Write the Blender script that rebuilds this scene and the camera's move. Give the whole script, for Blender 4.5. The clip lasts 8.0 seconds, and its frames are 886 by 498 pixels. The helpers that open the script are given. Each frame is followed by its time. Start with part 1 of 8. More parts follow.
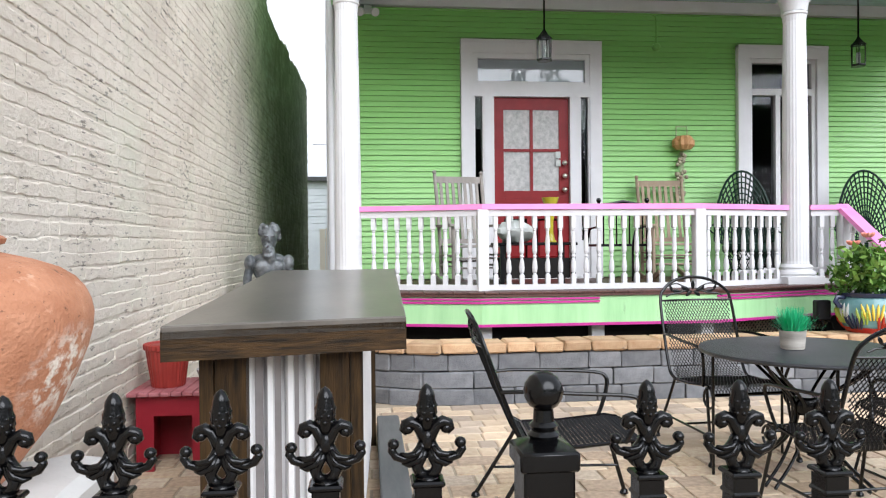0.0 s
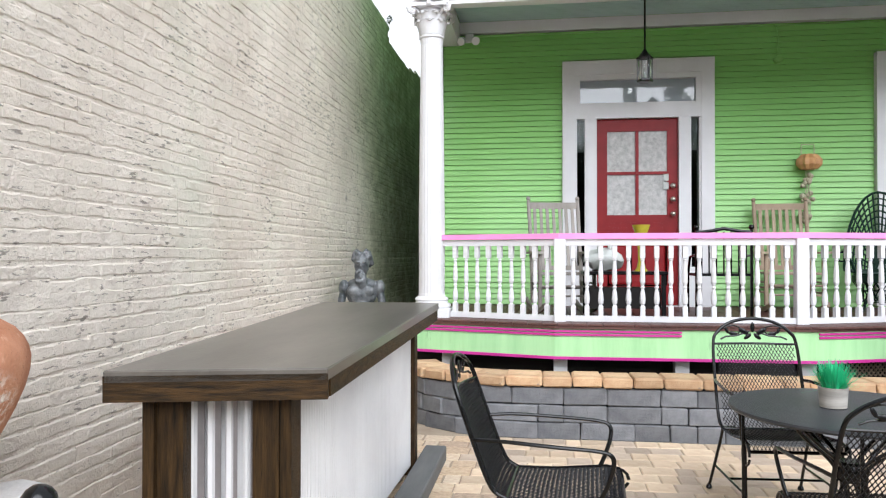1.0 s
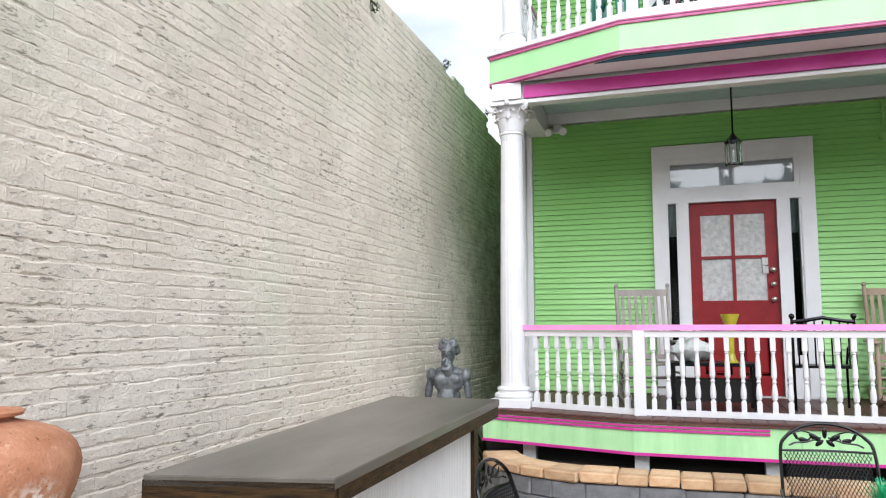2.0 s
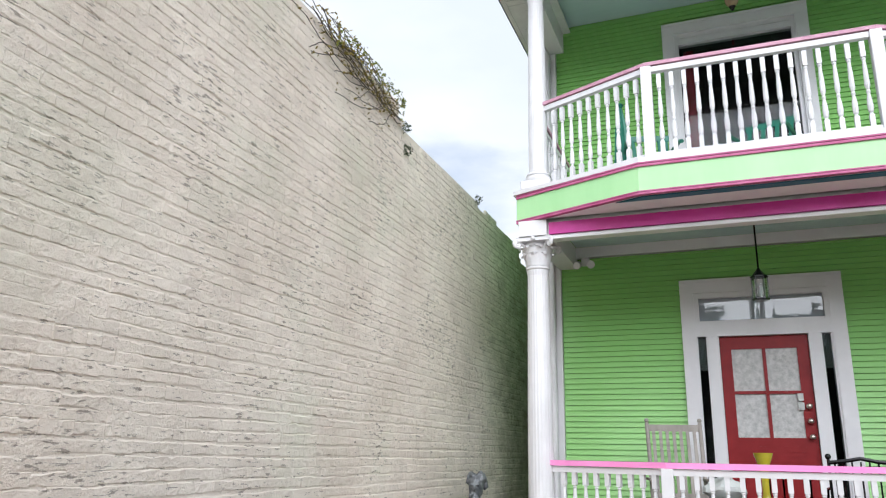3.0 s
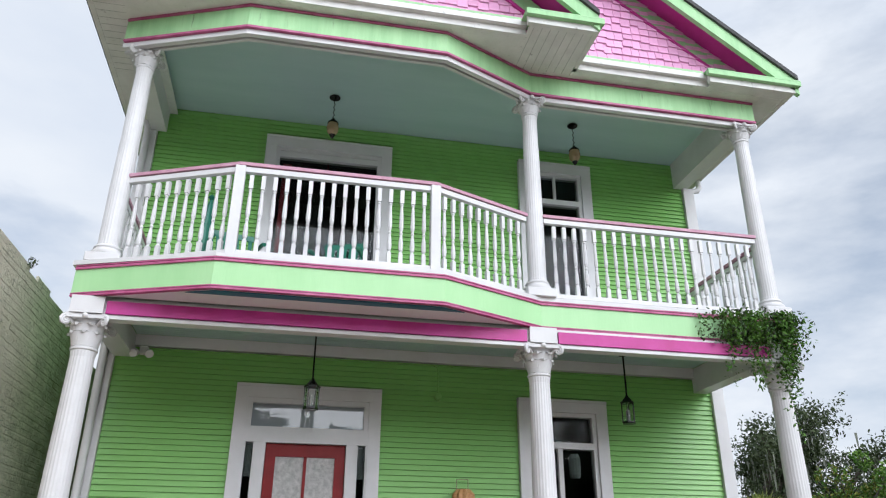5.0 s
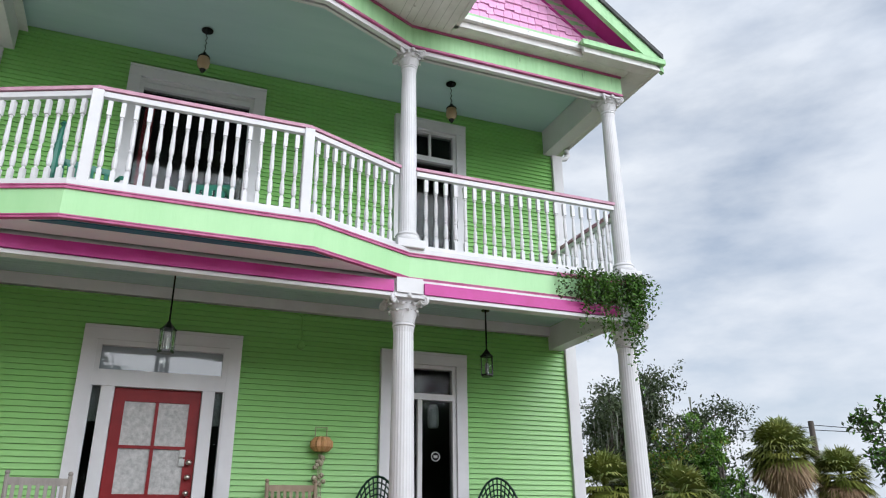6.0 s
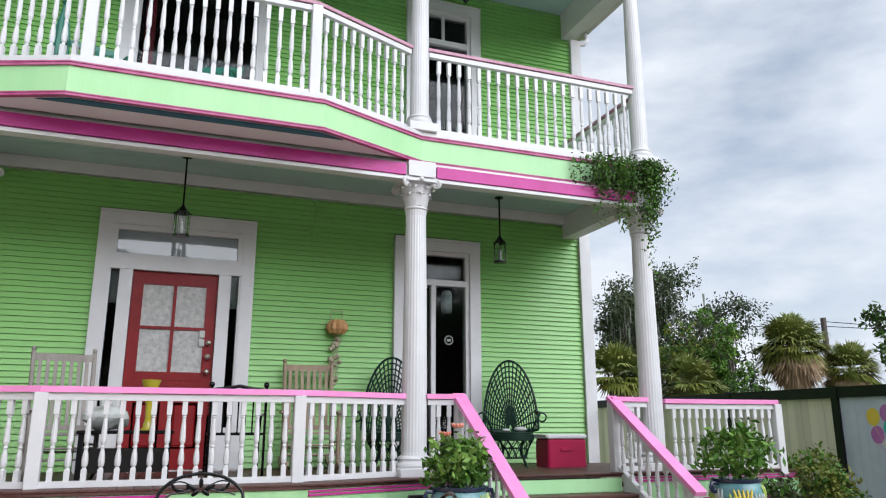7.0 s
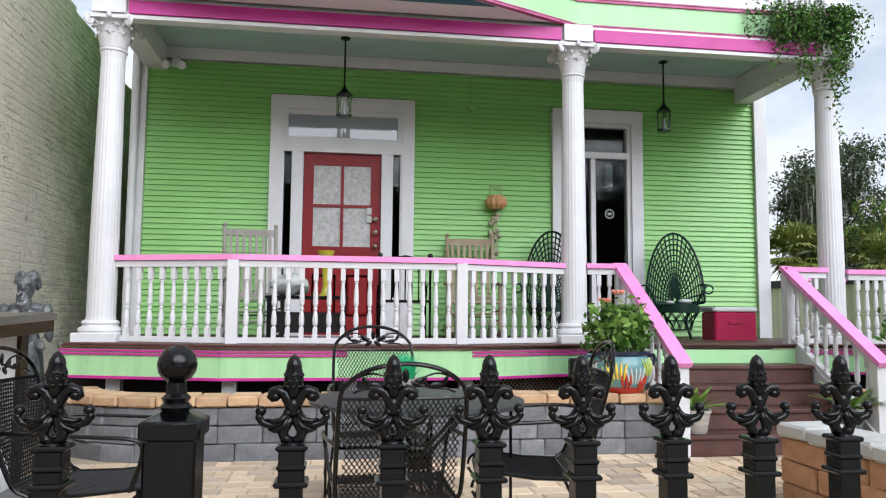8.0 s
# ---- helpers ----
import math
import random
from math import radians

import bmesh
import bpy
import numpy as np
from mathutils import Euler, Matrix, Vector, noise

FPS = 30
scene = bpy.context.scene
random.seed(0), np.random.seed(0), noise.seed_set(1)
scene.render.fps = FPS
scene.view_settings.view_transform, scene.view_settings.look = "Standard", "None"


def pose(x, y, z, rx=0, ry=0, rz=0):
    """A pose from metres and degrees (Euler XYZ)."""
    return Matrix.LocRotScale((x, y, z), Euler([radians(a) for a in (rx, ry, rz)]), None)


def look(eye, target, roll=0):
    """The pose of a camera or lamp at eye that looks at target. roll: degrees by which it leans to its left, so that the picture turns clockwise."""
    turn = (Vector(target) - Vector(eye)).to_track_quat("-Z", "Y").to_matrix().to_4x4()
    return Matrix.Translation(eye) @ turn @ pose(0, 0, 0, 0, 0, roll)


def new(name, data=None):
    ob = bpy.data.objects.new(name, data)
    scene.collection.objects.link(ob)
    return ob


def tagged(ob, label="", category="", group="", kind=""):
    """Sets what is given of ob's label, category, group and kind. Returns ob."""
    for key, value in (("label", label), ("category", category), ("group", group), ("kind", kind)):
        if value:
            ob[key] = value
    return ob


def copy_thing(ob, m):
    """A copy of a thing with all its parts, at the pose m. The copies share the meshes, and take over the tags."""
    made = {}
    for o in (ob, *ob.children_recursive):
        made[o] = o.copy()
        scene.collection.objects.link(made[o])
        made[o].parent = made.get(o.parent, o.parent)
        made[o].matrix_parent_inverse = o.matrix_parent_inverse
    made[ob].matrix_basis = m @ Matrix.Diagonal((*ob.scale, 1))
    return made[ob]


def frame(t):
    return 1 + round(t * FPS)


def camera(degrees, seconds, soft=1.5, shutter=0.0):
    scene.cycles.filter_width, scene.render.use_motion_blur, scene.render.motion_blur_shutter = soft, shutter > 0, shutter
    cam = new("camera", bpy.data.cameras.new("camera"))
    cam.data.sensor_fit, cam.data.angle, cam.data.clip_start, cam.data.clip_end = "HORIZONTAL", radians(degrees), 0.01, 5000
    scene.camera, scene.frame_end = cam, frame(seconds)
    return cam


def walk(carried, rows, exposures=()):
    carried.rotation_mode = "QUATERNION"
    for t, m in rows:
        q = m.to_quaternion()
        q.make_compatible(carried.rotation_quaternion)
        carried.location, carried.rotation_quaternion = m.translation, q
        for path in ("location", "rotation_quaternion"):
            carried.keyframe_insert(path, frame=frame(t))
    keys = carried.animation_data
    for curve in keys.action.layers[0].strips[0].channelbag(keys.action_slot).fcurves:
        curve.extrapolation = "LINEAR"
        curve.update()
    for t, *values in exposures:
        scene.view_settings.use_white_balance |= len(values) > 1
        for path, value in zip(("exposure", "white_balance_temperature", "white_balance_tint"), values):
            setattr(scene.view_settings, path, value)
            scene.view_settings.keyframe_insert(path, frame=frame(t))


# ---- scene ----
cam = camera(62.1, 8.0, soft=1.15)
PATH = [
    (0, (-2.011, -8.855, 1.325), (-1.806, -6.865, 1.31), -0.5),
    (0.5, (-1.525, -8.957, 1.416), (-1.554, -6.957, 1.408), -0.2),
    (1, (-1.112, -8.914, 1.485), (-1.379, -6.932, 1.502), 0.0),
    (1.2, (-0.994, -8.867, 1.512), (-1.336, -6.897, 1.552), 0.1),
    (2.3, (-0.477, -9.061, 1.717), (-1.154, -7.204, 2.021), 0.2),
    (2.5, (-0.452, -9.085, 1.735), (-1.148, -7.247, 2.108), 0.5),
    (3, (-0.348, -9.164, 1.718), (-1.055, -7.372, 2.255), 1.1),
    (3.5, (-0.301, -9.19, 1.708), (-0.906, -7.41, 2.389), 1.3),
    (4, (-0.271, -9.196, 1.754), (-0.583, -7.37, 2.508), 1.3),
    (4.5, (-0.234, -9.151, 1.765), (-0.175, -7.314, 2.554), 1.0),
    (5, (-0.183, -9.089, 1.697), (0.177, -7.295, 2.506), 0.4),
    (5.2, (-0.156, -9.067, 1.676), (0.299, -7.293, 2.48), 0.2),
    (6.3, (-0.129, -9.034, 1.499), (0.603, -7.293, 2.158), -0.4),
    (6.5, (-0.102, -9.026, 1.476), (0.632, -7.268, 2.084), -0.3),
    (7, (-0.059, -8.952, 1.366), (0.626, -7.132, 1.834), 0.0),
    (7.5, (-0.048, -8.915, 1.243), (0.495, -7.014, 1.566), 0.4),
    (8, (-0.013, -8.95, 1.177), (0.264, -6.977, 1.349), 0.5),
]
walk(cam, [(t, look(eye, target, roll)) for t, eye, target, roll in PATH],
     [(t, stops, 6070, 10) for t, stops in ((0, 1.02), (1.0, 1.02), (2.5, 0.82), (3.5, 0.64), (4.5, 0.51), (5.5, 0.44), (6.5, 0.44), (8.0, 0.68))])

# ---- world and light: bright overcast sky, soft sun ----
world = bpy.data.worlds.new("overcast_sky")
scene.world = world
world.use_nodes = True
wn, wl = world.node_tree.nodes, world.node_tree.links
wn.clear()
w_out = wn.new("ShaderNodeOutputWorld")
w_bg = wn.new("ShaderNodeBackground")
w_sky = wn.new("ShaderNodeTexSky")
w_sky.sky_type, w_sky.sun_disc = "NISHITA", False
w_sky.sun_elevation, w_sky.sun_rotation = radians(30), radians(157)
w_co = wn.new("ShaderNodeTexCoord")
w_map = wn.new("ShaderNodeMapping")
w_map.inputs["Scale"].default_value = (1.0, 1.0, 2.6)
w_no = wn.new("ShaderNodeTexNoise")
w_no.inputs["Scale"].default_value = 2.1
w_no.inputs["Detail"].default_value = 7
w_no.inputs["Roughness"].default_value = 0.55
w_ramp = wn.new("ShaderNodeValToRGB")
w_ramp.color_ramp.elements[0].position, w_ramp.color_ramp.elements[0].color = 0.24, (0.0, 0.0, 0.0, 1)
w_ramp.color_ramp.elements[1].position, w_ramp.color_ramp.elements[1].color = 0.46, (1, 1, 1, 1)
w_no2 = wn.new("ShaderNodeTexNoise")
w_no2.inputs["Scale"].default_value = 3.4
w_no2.inputs["Detail"].default_value = 6
w_cloud = wn.new("ShaderNodeValToRGB")
w_cloud.color_ramp.elements[0].position, w_cloud.color_ramp.elements[0].color = 0.33, (0.84, 0.88, 0.94, 1)
w_cloud.color_ramp.elements[1].position, w_cloud.color_ramp.elements[1].color = 0.62, (0.97, 0.985, 1.0, 1)
w_skym = wn.new("ShaderNodeMixRGB")
w_skym.blend_type = "MULTIPLY"
w_skym.inputs["Fac"].default_value = 1.0
w_skym.inputs["Color2"].default_value = (0.11, 0.11, 0.11, 1)
w_veil = wn.new("ShaderNodeMixRGB")
w_veil.inputs["Fac"].default_value = 0.45
w_veil.inputs["Color2"].default_value = (0.70, 0.79, 0.91, 1)
w_mix = wn.new("ShaderNodeMixRGB")
wl.new(w_co.outputs["Generated"], w_map.inputs["Vector"])
wl.new(w_map.outputs["Vector"], w_no.inputs["Vector"])
wl.new(w_map.outputs["Vector"], w_no2.inputs["Vector"])
wl.new(w_no.outputs["Fac"], w_ramp.inputs["Fac"])
wl.new(w_no2.outputs["Fac"], w_cloud.inputs["Fac"])
wl.new(w_sky.outputs["Color"], w_skym.inputs["Color1"])
wl.new(w_skym.outputs["Color"], w_veil.inputs["Color1"])
wl.new(w_ramp.outputs["Color"], w_mix.inputs["Fac"])
wl.new(w_veil.outputs["Color"], w_mix.inputs["Color1"])
wl.new(w_cloud.outputs["Color"], w_mix.inputs["Color2"])
wl.new(w_mix.outputs["Color"], w_bg.inputs["Color"])
w_bg.inputs["Strength"].default_value = 0.66
wl.new(w_bg.outputs["Background"], w_out.inputs["Surface"])

sun_data = bpy.data.lights.new("sun", "SUN")
sun_data.energy, sun_data.angle, sun_data.color = 2.6, radians(60), (1.0, 0.99, 0.995)
sun = new("sun", sun_data)
sun.matrix_world = look((7, -17, 10.5), (0, 0, 0))

# ---- materials ----
def nodes_of(name):
    m = bpy.data.materials.new(name)
    m.use_nodes = True
    nt = m.node_tree
    return m, nt, nt.nodes["Principled BSDF"]


def coat(name, c1, c2, rough=0.6, scale=3.0, grain=60.0, bump=0.15, metal=0.0, stretch=(1, 1, 1), dirt=None, dirt_at=0.62,
         vary=0.0, spec=0.5, bump_dist=0.01):
    """Two colours mixed by a broad noise, fine relief, optional stains, optional shift from piece to piece."""
    m, nt, b = nodes_of(name)
    N, L = nt.nodes.new, nt.links.new
    co = N("ShaderNodeTexCoord")
    geo = N("ShaderNodeNewGeometry")
    mp = N("ShaderNodeMapping")
    mp.inputs["Scale"].default_value = stretch
    L(geo.outputs["Position"] if vary == 0.0 else co.outputs["Object"], mp.inputs["Vector"])
    n1 = N("ShaderNodeTexNoise")
    n1.inputs["Scale"].default_value, n1.inputs["Detail"].default_value = scale, 8
    n1.inputs["Roughness"].default_value = 0.62
    L(mp.outputs["Vector"], n1.inputs["Vector"])
    r1 = N("ShaderNodeValToRGB")
    r1.color_ramp.elements[0].position, r1.color_ramp.elements[0].color = 0.34, (*c1, 1)
    r1.color_ramp.elements[1].position, r1.color_ramp.elements[1].color = 0.68, (*c2, 1)
    L(n1.outputs["Fac"], r1.inputs["Fac"])
    col = r1.outputs["Color"]
    n2 = N("ShaderNodeTexNoise")
    n2.inputs["Scale"].default_value, n2.inputs["Detail"].default_value = grain, 4
    L(mp.outputs["Vector"], n2.inputs["Vector"])
    if dirt:
        n3 = N("ShaderNodeTexNoise")
        n3.inputs["Scale"].default_value, n3.inputs["Detail"].default_value = scale * 2.3, 9
        n3.inputs["Roughness"].default_value = 0.7
        L(mp.outputs["Vector"], n3.inputs["Vector"])
        r3 = N("ShaderNodeValToRGB")
        r3.color_ramp.elements[0].position, r3.color_ramp.elements[0].color = dirt_at, (0, 0, 0, 1)
        r3.color_ramp.elements[1].position, r3.color_ramp.elements[1].color = min(1.0, dirt_at + 0.12), (1, 1, 1, 1)
        L(n3.outputs["Fac"], r3.inputs["Fac"])
        mx = N("ShaderNodeMixRGB")
        mx.inputs["Color2"].default_value = (*dirt, 1)
        L(r3.outputs["Color"], mx.inputs["Fac"])
        L(col, mx.inputs["Color1"])
        col = mx.outputs["Color"]
    if vary:
        oi = N("ShaderNodeObjectInfo")
        hs = N("ShaderNodeHueSaturation")
        ma = N("ShaderNodeMapRange")
        ma.inputs["To Min"].default_value, ma.inputs["To Max"].default_value = 1 - vary, 1 + vary
        L(oi.outputs["Random"], ma.inputs["Value"])
        L(ma.outputs["Result"], hs.inputs["Value"])
        L(col, hs.inputs["Color"])
        col = hs.outputs["Color"]
    L(col, b.inputs["Base Color"])
    b.inputs["Roughness"].default_value, b.inputs["Metallic"].default_value = rough, metal
    b.inputs["Specular IOR Level"].default_value = spec
    bp = N("ShaderNodeBump")
    bp.inputs["Strength"].default_value, bp.inputs["Distance"].default_value = bump, bump_dist
    L(n2.outputs["Fac"], bp.inputs["Height"])
    L(bp.outputs["Normal"], b.inputs["Normal"])
    return m


def plain_glass(name, tint=(0.55, 0.60, 0.60), rough=0.01):
    """Window glass that shows the dim room and mirrors the street."""
    m, nt, b = nodes_of(name)
    b.inputs["Base Color"].default_value = (*tint, 1)
    b.inputs["Roughness"].default_value = rough
    b.inputs["Transmission Weight"].default_value = 1.0
    b.inputs["IOR"].default_value = 1.24
    n = nt.nodes.new("ShaderNodeTexNoise")
    n.inputs["Scale"].default_value = 2.0
    bp = nt.nodes.new("ShaderNodeBump")
    bp.inputs["Strength"].default_value, bp.inputs["Distance"].default_value = 0.05, 0.01
    nt.links.new(n.outputs["Fac"], bp.inputs["Height"])
    nt.links.new(bp.outputs["Normal"], b.inputs["Normal"])
    return m


def clear_glass(name):
    m, nt, b = nodes_of(name)
    b.inputs["Base Color"].default_value = (0.95, 0.98, 0.97, 1)
    b.inputs["Roughness"].default_value = 0.04
    b.inputs["Transmission Weight"].default_value = 1.0
    b.inputs["IOR"].default_value = 1.12
    return m


def brick_paint():
    """Old off-white paint on rough brick, with grime in the low parts, and algae plus painted green bounce light
    spreading from the far, damp end.
    """
    m, nt, b = nodes_of("old_paint_on_brick")
    N, L = nt.nodes.new, nt.links.new
    geo = N("ShaderNodeNewGeometry")
    sep = N("ShaderNodeSeparateXYZ")
    L(geo.outputs["Position"], sep.inputs["Vector"])

    def nz(scale, detail=8, rough=0.6, vec=None):
        n = N("ShaderNodeTexNoise")
        n.inputs["Scale"].default_value, n.inputs["Detail"].default_value, n.inputs["Roughness"].default_value = scale, detail, rough
        L(vec or geo.outputs["Position"], n.inputs["Vector"])
        return n.outputs["Fac"]

    def ramp(f, a, ca, z, cz):
        r = N("ShaderNodeValToRGB")
        r.color_ramp.elements[0].position, r.color_ramp.elements[0].color = a, (*ca, 1)
        r.color_ramp.elements[1].position, r.color_ramp.elements[1].color = z, (*cz, 1)
        L(f, r.inputs["Fac"])
        return r.outputs["Color"]

    def mix(f, c1, c2):
        x = N("ShaderNodeMixRGB")
        L(f, x.inputs["Fac"])
        for v, s in ((c1, "Color1"), (c2, "Color2")):
            if isinstance(v, tuple):
                x.inputs[s].default_value = (*v, 1)
            else:
                L(v, x.inputs[s])
        return x.outputs["Color"]

    def math_(op, a, c):
        x = N("ShaderNodeMath")
        x.operation = op
        for i, v in enumerate((a, c)):
            if isinstance(v, (int, float)):
                x.inputs[i].default_value = v
            else:
                L(v, x.inputs[i])
        return x.outputs["Value"]

    mp = N("ShaderNodeMapping")
    mp.inputs["Scale"].default_value = (1.0, 0.32, 1.5)
    L(geo.outputs["Position"], mp.inputs["Vector"])
    flat = mp.outputs["Vector"]
    base = ramp(nz(1.1), 0.35, (0.72, 0.64, 0.55), 0.66, (0.84, 0.765, 0.67))
    isl = N("ShaderNodeHueSaturation")
    mr = N("ShaderNodeMapRange")
    mr.inputs["To Min"].default_value, mr.inputs["To Max"].default_value = 0.95, 1.04
    L(geo.outputs["Random Per Island"], mr.inputs["Value"])
    L(mr.outputs["Result"], isl.inputs["Value"])
    L(base, isl.inputs["Color"])
    col = isl.outputs["Color"]
    # bare, sooty pits, crowded in some places
    crowd = ramp(nz(1.5, 6, 0.65), 0.44, (0.0, 0.0, 0.0), 0.62, (0.085, 0.085, 0.085))
    pits = math_("ADD", nz(34.0, 5, 0.6, flat), crowd)
    col = mix(ramp(pits, 0.645, (0, 0, 0), 0.69, (0.7, 0.7, 0.7)), col, (0.17, 0.145, 0.12))
    col = mix(ramp(nz(11.0, 10, 0.72, flat), 0.60, (0, 0, 0), 0.70, (0.15, 0.15, 0.15)), col, (0.30, 0.26, 0.215))
    col = mix(ramp(nz(2.6, 9, 0.68), 0.60, (0, 0, 0), 0.74, (0.30, 0.30, 0.30)), col, (0.50, 0.38, 0.31))
    # pale green tinge low down, strong algae and painted green bounce toward the far end
    col = mix(ramp(nz(0.8, 5), 0.52, (0, 0, 0), 0.72, (0.28, 0.28, 0.28)), col, (0.50, 0.58, 0.42))
    far = N("ShaderNodeMapRange")
    far.inputs["From Min"].default_value, far.inputs["From Max"].default_value = -3.0, 3.5
    L(sep.outputs["Y"], far.inputs["Value"])
    high = N("ShaderNodeMapRange")
    high.inputs["From Min"].default_value, high.inputs["From Max"].default_value = 1.0, 4.6
    high.inputs["To Min"].default_value, high.inputs["To Max"].default_value = 0.35, 1.15
    L(sep.outputs["Z"], high.inputs["Value"])
    algae_and_bounce = math_("MULTIPLY", math_("ADD", far.outputs["Result"], -0.15), math_("ADD", nz(1.7, 9, 0.7), 0.45))
    algae_and_bounce = math_("MULTIPLY", algae_and_bounce, high.outputs["Result"])
    col = mix(ramp(algae_and_bounce, 0.12, (0, 0, 0), 0.75, (0.85, 0.85, 0.85)), col, (0.45, 0.52, 0.37))
    soot = math_("MULTIPLY", far.outputs["Result"], nz(3.3, 10, 0.72))
    crust = math_("MULTIPLY", far.outputs["Result"], nz(9.0, 10, 0.75, flat))
    col = mix(ramp(crust, 0.25, (0, 0, 0), 0.48, (0.65, 0.65, 0.65)), col, (0.20, 0.22, 0.13))
    col = mix(ramp(soot, 0.27, (0, 0, 0), 0.56, (0.78, 0.78, 0.78)), col, (0.13, 0.115, 0.075))
    L(col, b.inputs["Base Color"])
    b.inputs["Roughness"].default_value = 0.82
    b.inputs["Specular IOR Level"].default_value = 0.25
    hsum = math_("ADD", math_("MULTIPLY", nz(16.0, 8, 0.7), 0.8), math_("MULTIPLY", nz(6.0, 6, 0.6), 0.7))
    bp = N("ShaderNodeBump")
    bp.inputs["Strength"].default_value, bp.inputs["Distance"].default_value = 1.0, 0.030
    L(hsum, bp.inputs["Height"])
    L(bp.outputs["Normal"], b.inputs["Normal"])
    return m


def urn_clay(stain_at, stain_r):
    """Pitted old terracotta with one crusted lime stain."""
    m = coat("pitted_terracotta", (0.37, 0.15, 0.075), (0.54, 0.265, 0.155), 0.9, 7.0, 90, 0.6, dirt=(0.62, 0.36, 0.24), dirt_at=0.60)
    nt = m.node_tree
    N, L, b = nt.nodes.new, nt.links.new, nt.nodes["Principled BSDF"]
    geo = N("ShaderNodeNewGeometry")
    col = b.inputs["Base Color"].links[0].from_socket

    def speck(scale, lo, hi, colour, fac, prev):
        n = N("ShaderNodeTexNoise")
        n.inputs["Scale"].default_value, n.inputs["Detail"].default_value, n.inputs["Roughness"].default_value = scale, 6, 0.65
        L(geo.outputs["Position"], n.inputs["Vector"])
        q = N("ShaderNodeMapRange")
        q.inputs["From Min"].default_value, q.inputs["From Max"].default_value, q.inputs["To Max"].default_value = lo, hi, fac
        L(n.outputs["Fac"], q.inputs["Value"])
        x = N("ShaderNodeMixRGB")
        x.inputs["Color2"].default_value = (*colour, 1)
        L(prev, x.inputs["Color1"])
        L(q.outputs["Result"], x.inputs["Fac"])
        return x, q.outputs["Result"]
    x, _ = speck(48.0, 0.62, 0.68, (0.13, 0.06, 0.035), 0.8, col)
    y, crust = speck(34.0, 0.46, 0.60, (0.80, 0.74, 0.66), 0.95, x.outputs["Color"])
    near = N("ShaderNodeVectorMath")
    near.operation = "DISTANCE"
    near.inputs[1].default_value = stain_at
    L(geo.outputs["Position"], near.inputs[0])
    fade = N("ShaderNodeMapRange")
    fade.inputs["From Min"].default_value, fade.inputs["From Max"].default_value = stain_r, stain_r * 0.45
    L(near.outputs["Value"], fade.inputs["Value"])
    both = N("ShaderNodeMath")
    both.operation = "MULTIPLY"
    L(crust, both.inputs[0])
    L(fade.outputs["Result"], both.inputs[1])
    L(both.outputs["Value"], y.inputs["Fac"])
    L(y.outputs["Color"], b.inputs["Base Color"])
    return m


def film_glass(name):
    """Reflective old pane; its pale base colour stands in for mirrored sky."""
    m, nt, b = nodes_of(name)
    b.inputs["Base Color"].default_value = (0.27, 0.30, 0.325, 1)
    b.inputs["Roughness"].default_value = 0.015
    b.inputs["IOR"].default_value = 1.6
    n = nt.nodes.new("ShaderNodeTexNoise")
    n.inputs["Scale"].default_value = 3.0
    bp = nt.nodes.new("ShaderNodeBump")
    bp.inputs["Strength"].default_value, bp.inputs["Distance"].default_value = 0.05, 0.01
    nt.links.new(n.outputs["Fac"], bp.inputs["Height"])
    nt.links.new(bp.outputs["Normal"], b.inputs["Normal"])
    return m


M = {}
M["urn_clay"] = urn_clay((-2.78, -6.90, 1.0), 0.15)
M["film_glass"] = film_glass("reflective_transom_glass")
M["brick"] = brick_paint()
M["mortar"] = coat("old_mortar_paint", (0.42, 0.38, 0.33), (0.56, 0.52, 0.46), 0.9, 2.0, 40, 0.7, dirt=(0.16, 0.14, 0.12), dirt_at=0.6)
M["siding"] = coat("green_siding_paint", (0.22, 0.49, 0.122), (0.255, 0.54, 0.15), 0.45, 1.3, 90, 0.08, spec=0.75, stretch=(0.3, 1, 1), vary=0.018)
M["pale_green"] = coat("pale_green_paint", (0.35, 0.64, 0.31), (0.42, 0.70, 0.37), 0.5, 2.0, 40, 0.12, stretch=(1, 1, 0.2), dirt=(0.22, 0.45, 0.2), dirt_at=0.7)
M["old_green"] = coat("weathered_pale_green_paint", (0.30, 0.56, 0.27), (0.41, 0.68, 0.36), 0.6, 1.6, 40, 0.2, stretch=(5, 5, 0.5), dirt=(0.09, 0.13, 0.08), dirt_at=0.63)
M["white"] = coat("white_trim_paint", (0.60, 0.595, 0.60), (0.67, 0.665, 0.675), 0.45, 2.5, 50, 0.08, dirt=(0.55, 0.53, 0.5), dirt_at=0.72)
# lighter copy of the trim white, standing in for bounce on the soffit
M["soffit_white"] = coat("clean_white_soffit_paint", (0.76, 0.76, 0.775), (0.82, 0.82, 0.83), 0.5, 2.0, 50, 0.08)
M["old_white"] = coat("flaking_white_paint", (0.66, 0.65, 0.63), (0.78, 0.77, 0.75), 0.6, 4.0, 30, 0.3, dirt=(0.19, 0.17, 0.15), dirt_at=0.615)
M["pink"] = coat("pink_rail_paint", (0.80, 0.25, 0.53), (0.87, 0.31, 0.61), 0.35, 4.0, 60, 0.06, dirt=(0.66, 0.2, 0.42), dirt_at=0.72)
M["old_pink"] = coat("weathered_pink_paint", (0.44, 0.21, 0.29), (0.56, 0.32, 0.41), 0.6, 6.0, 60, 0.2, dirt=(0.3, 0.18, 0.21), dirt_at=0.6)
M["magenta"] = coat("magenta_paint", (0.42, 0.016, 0.20), (0.52, 0.03, 0.29), 0.45, 3.0, 50, 0.08)
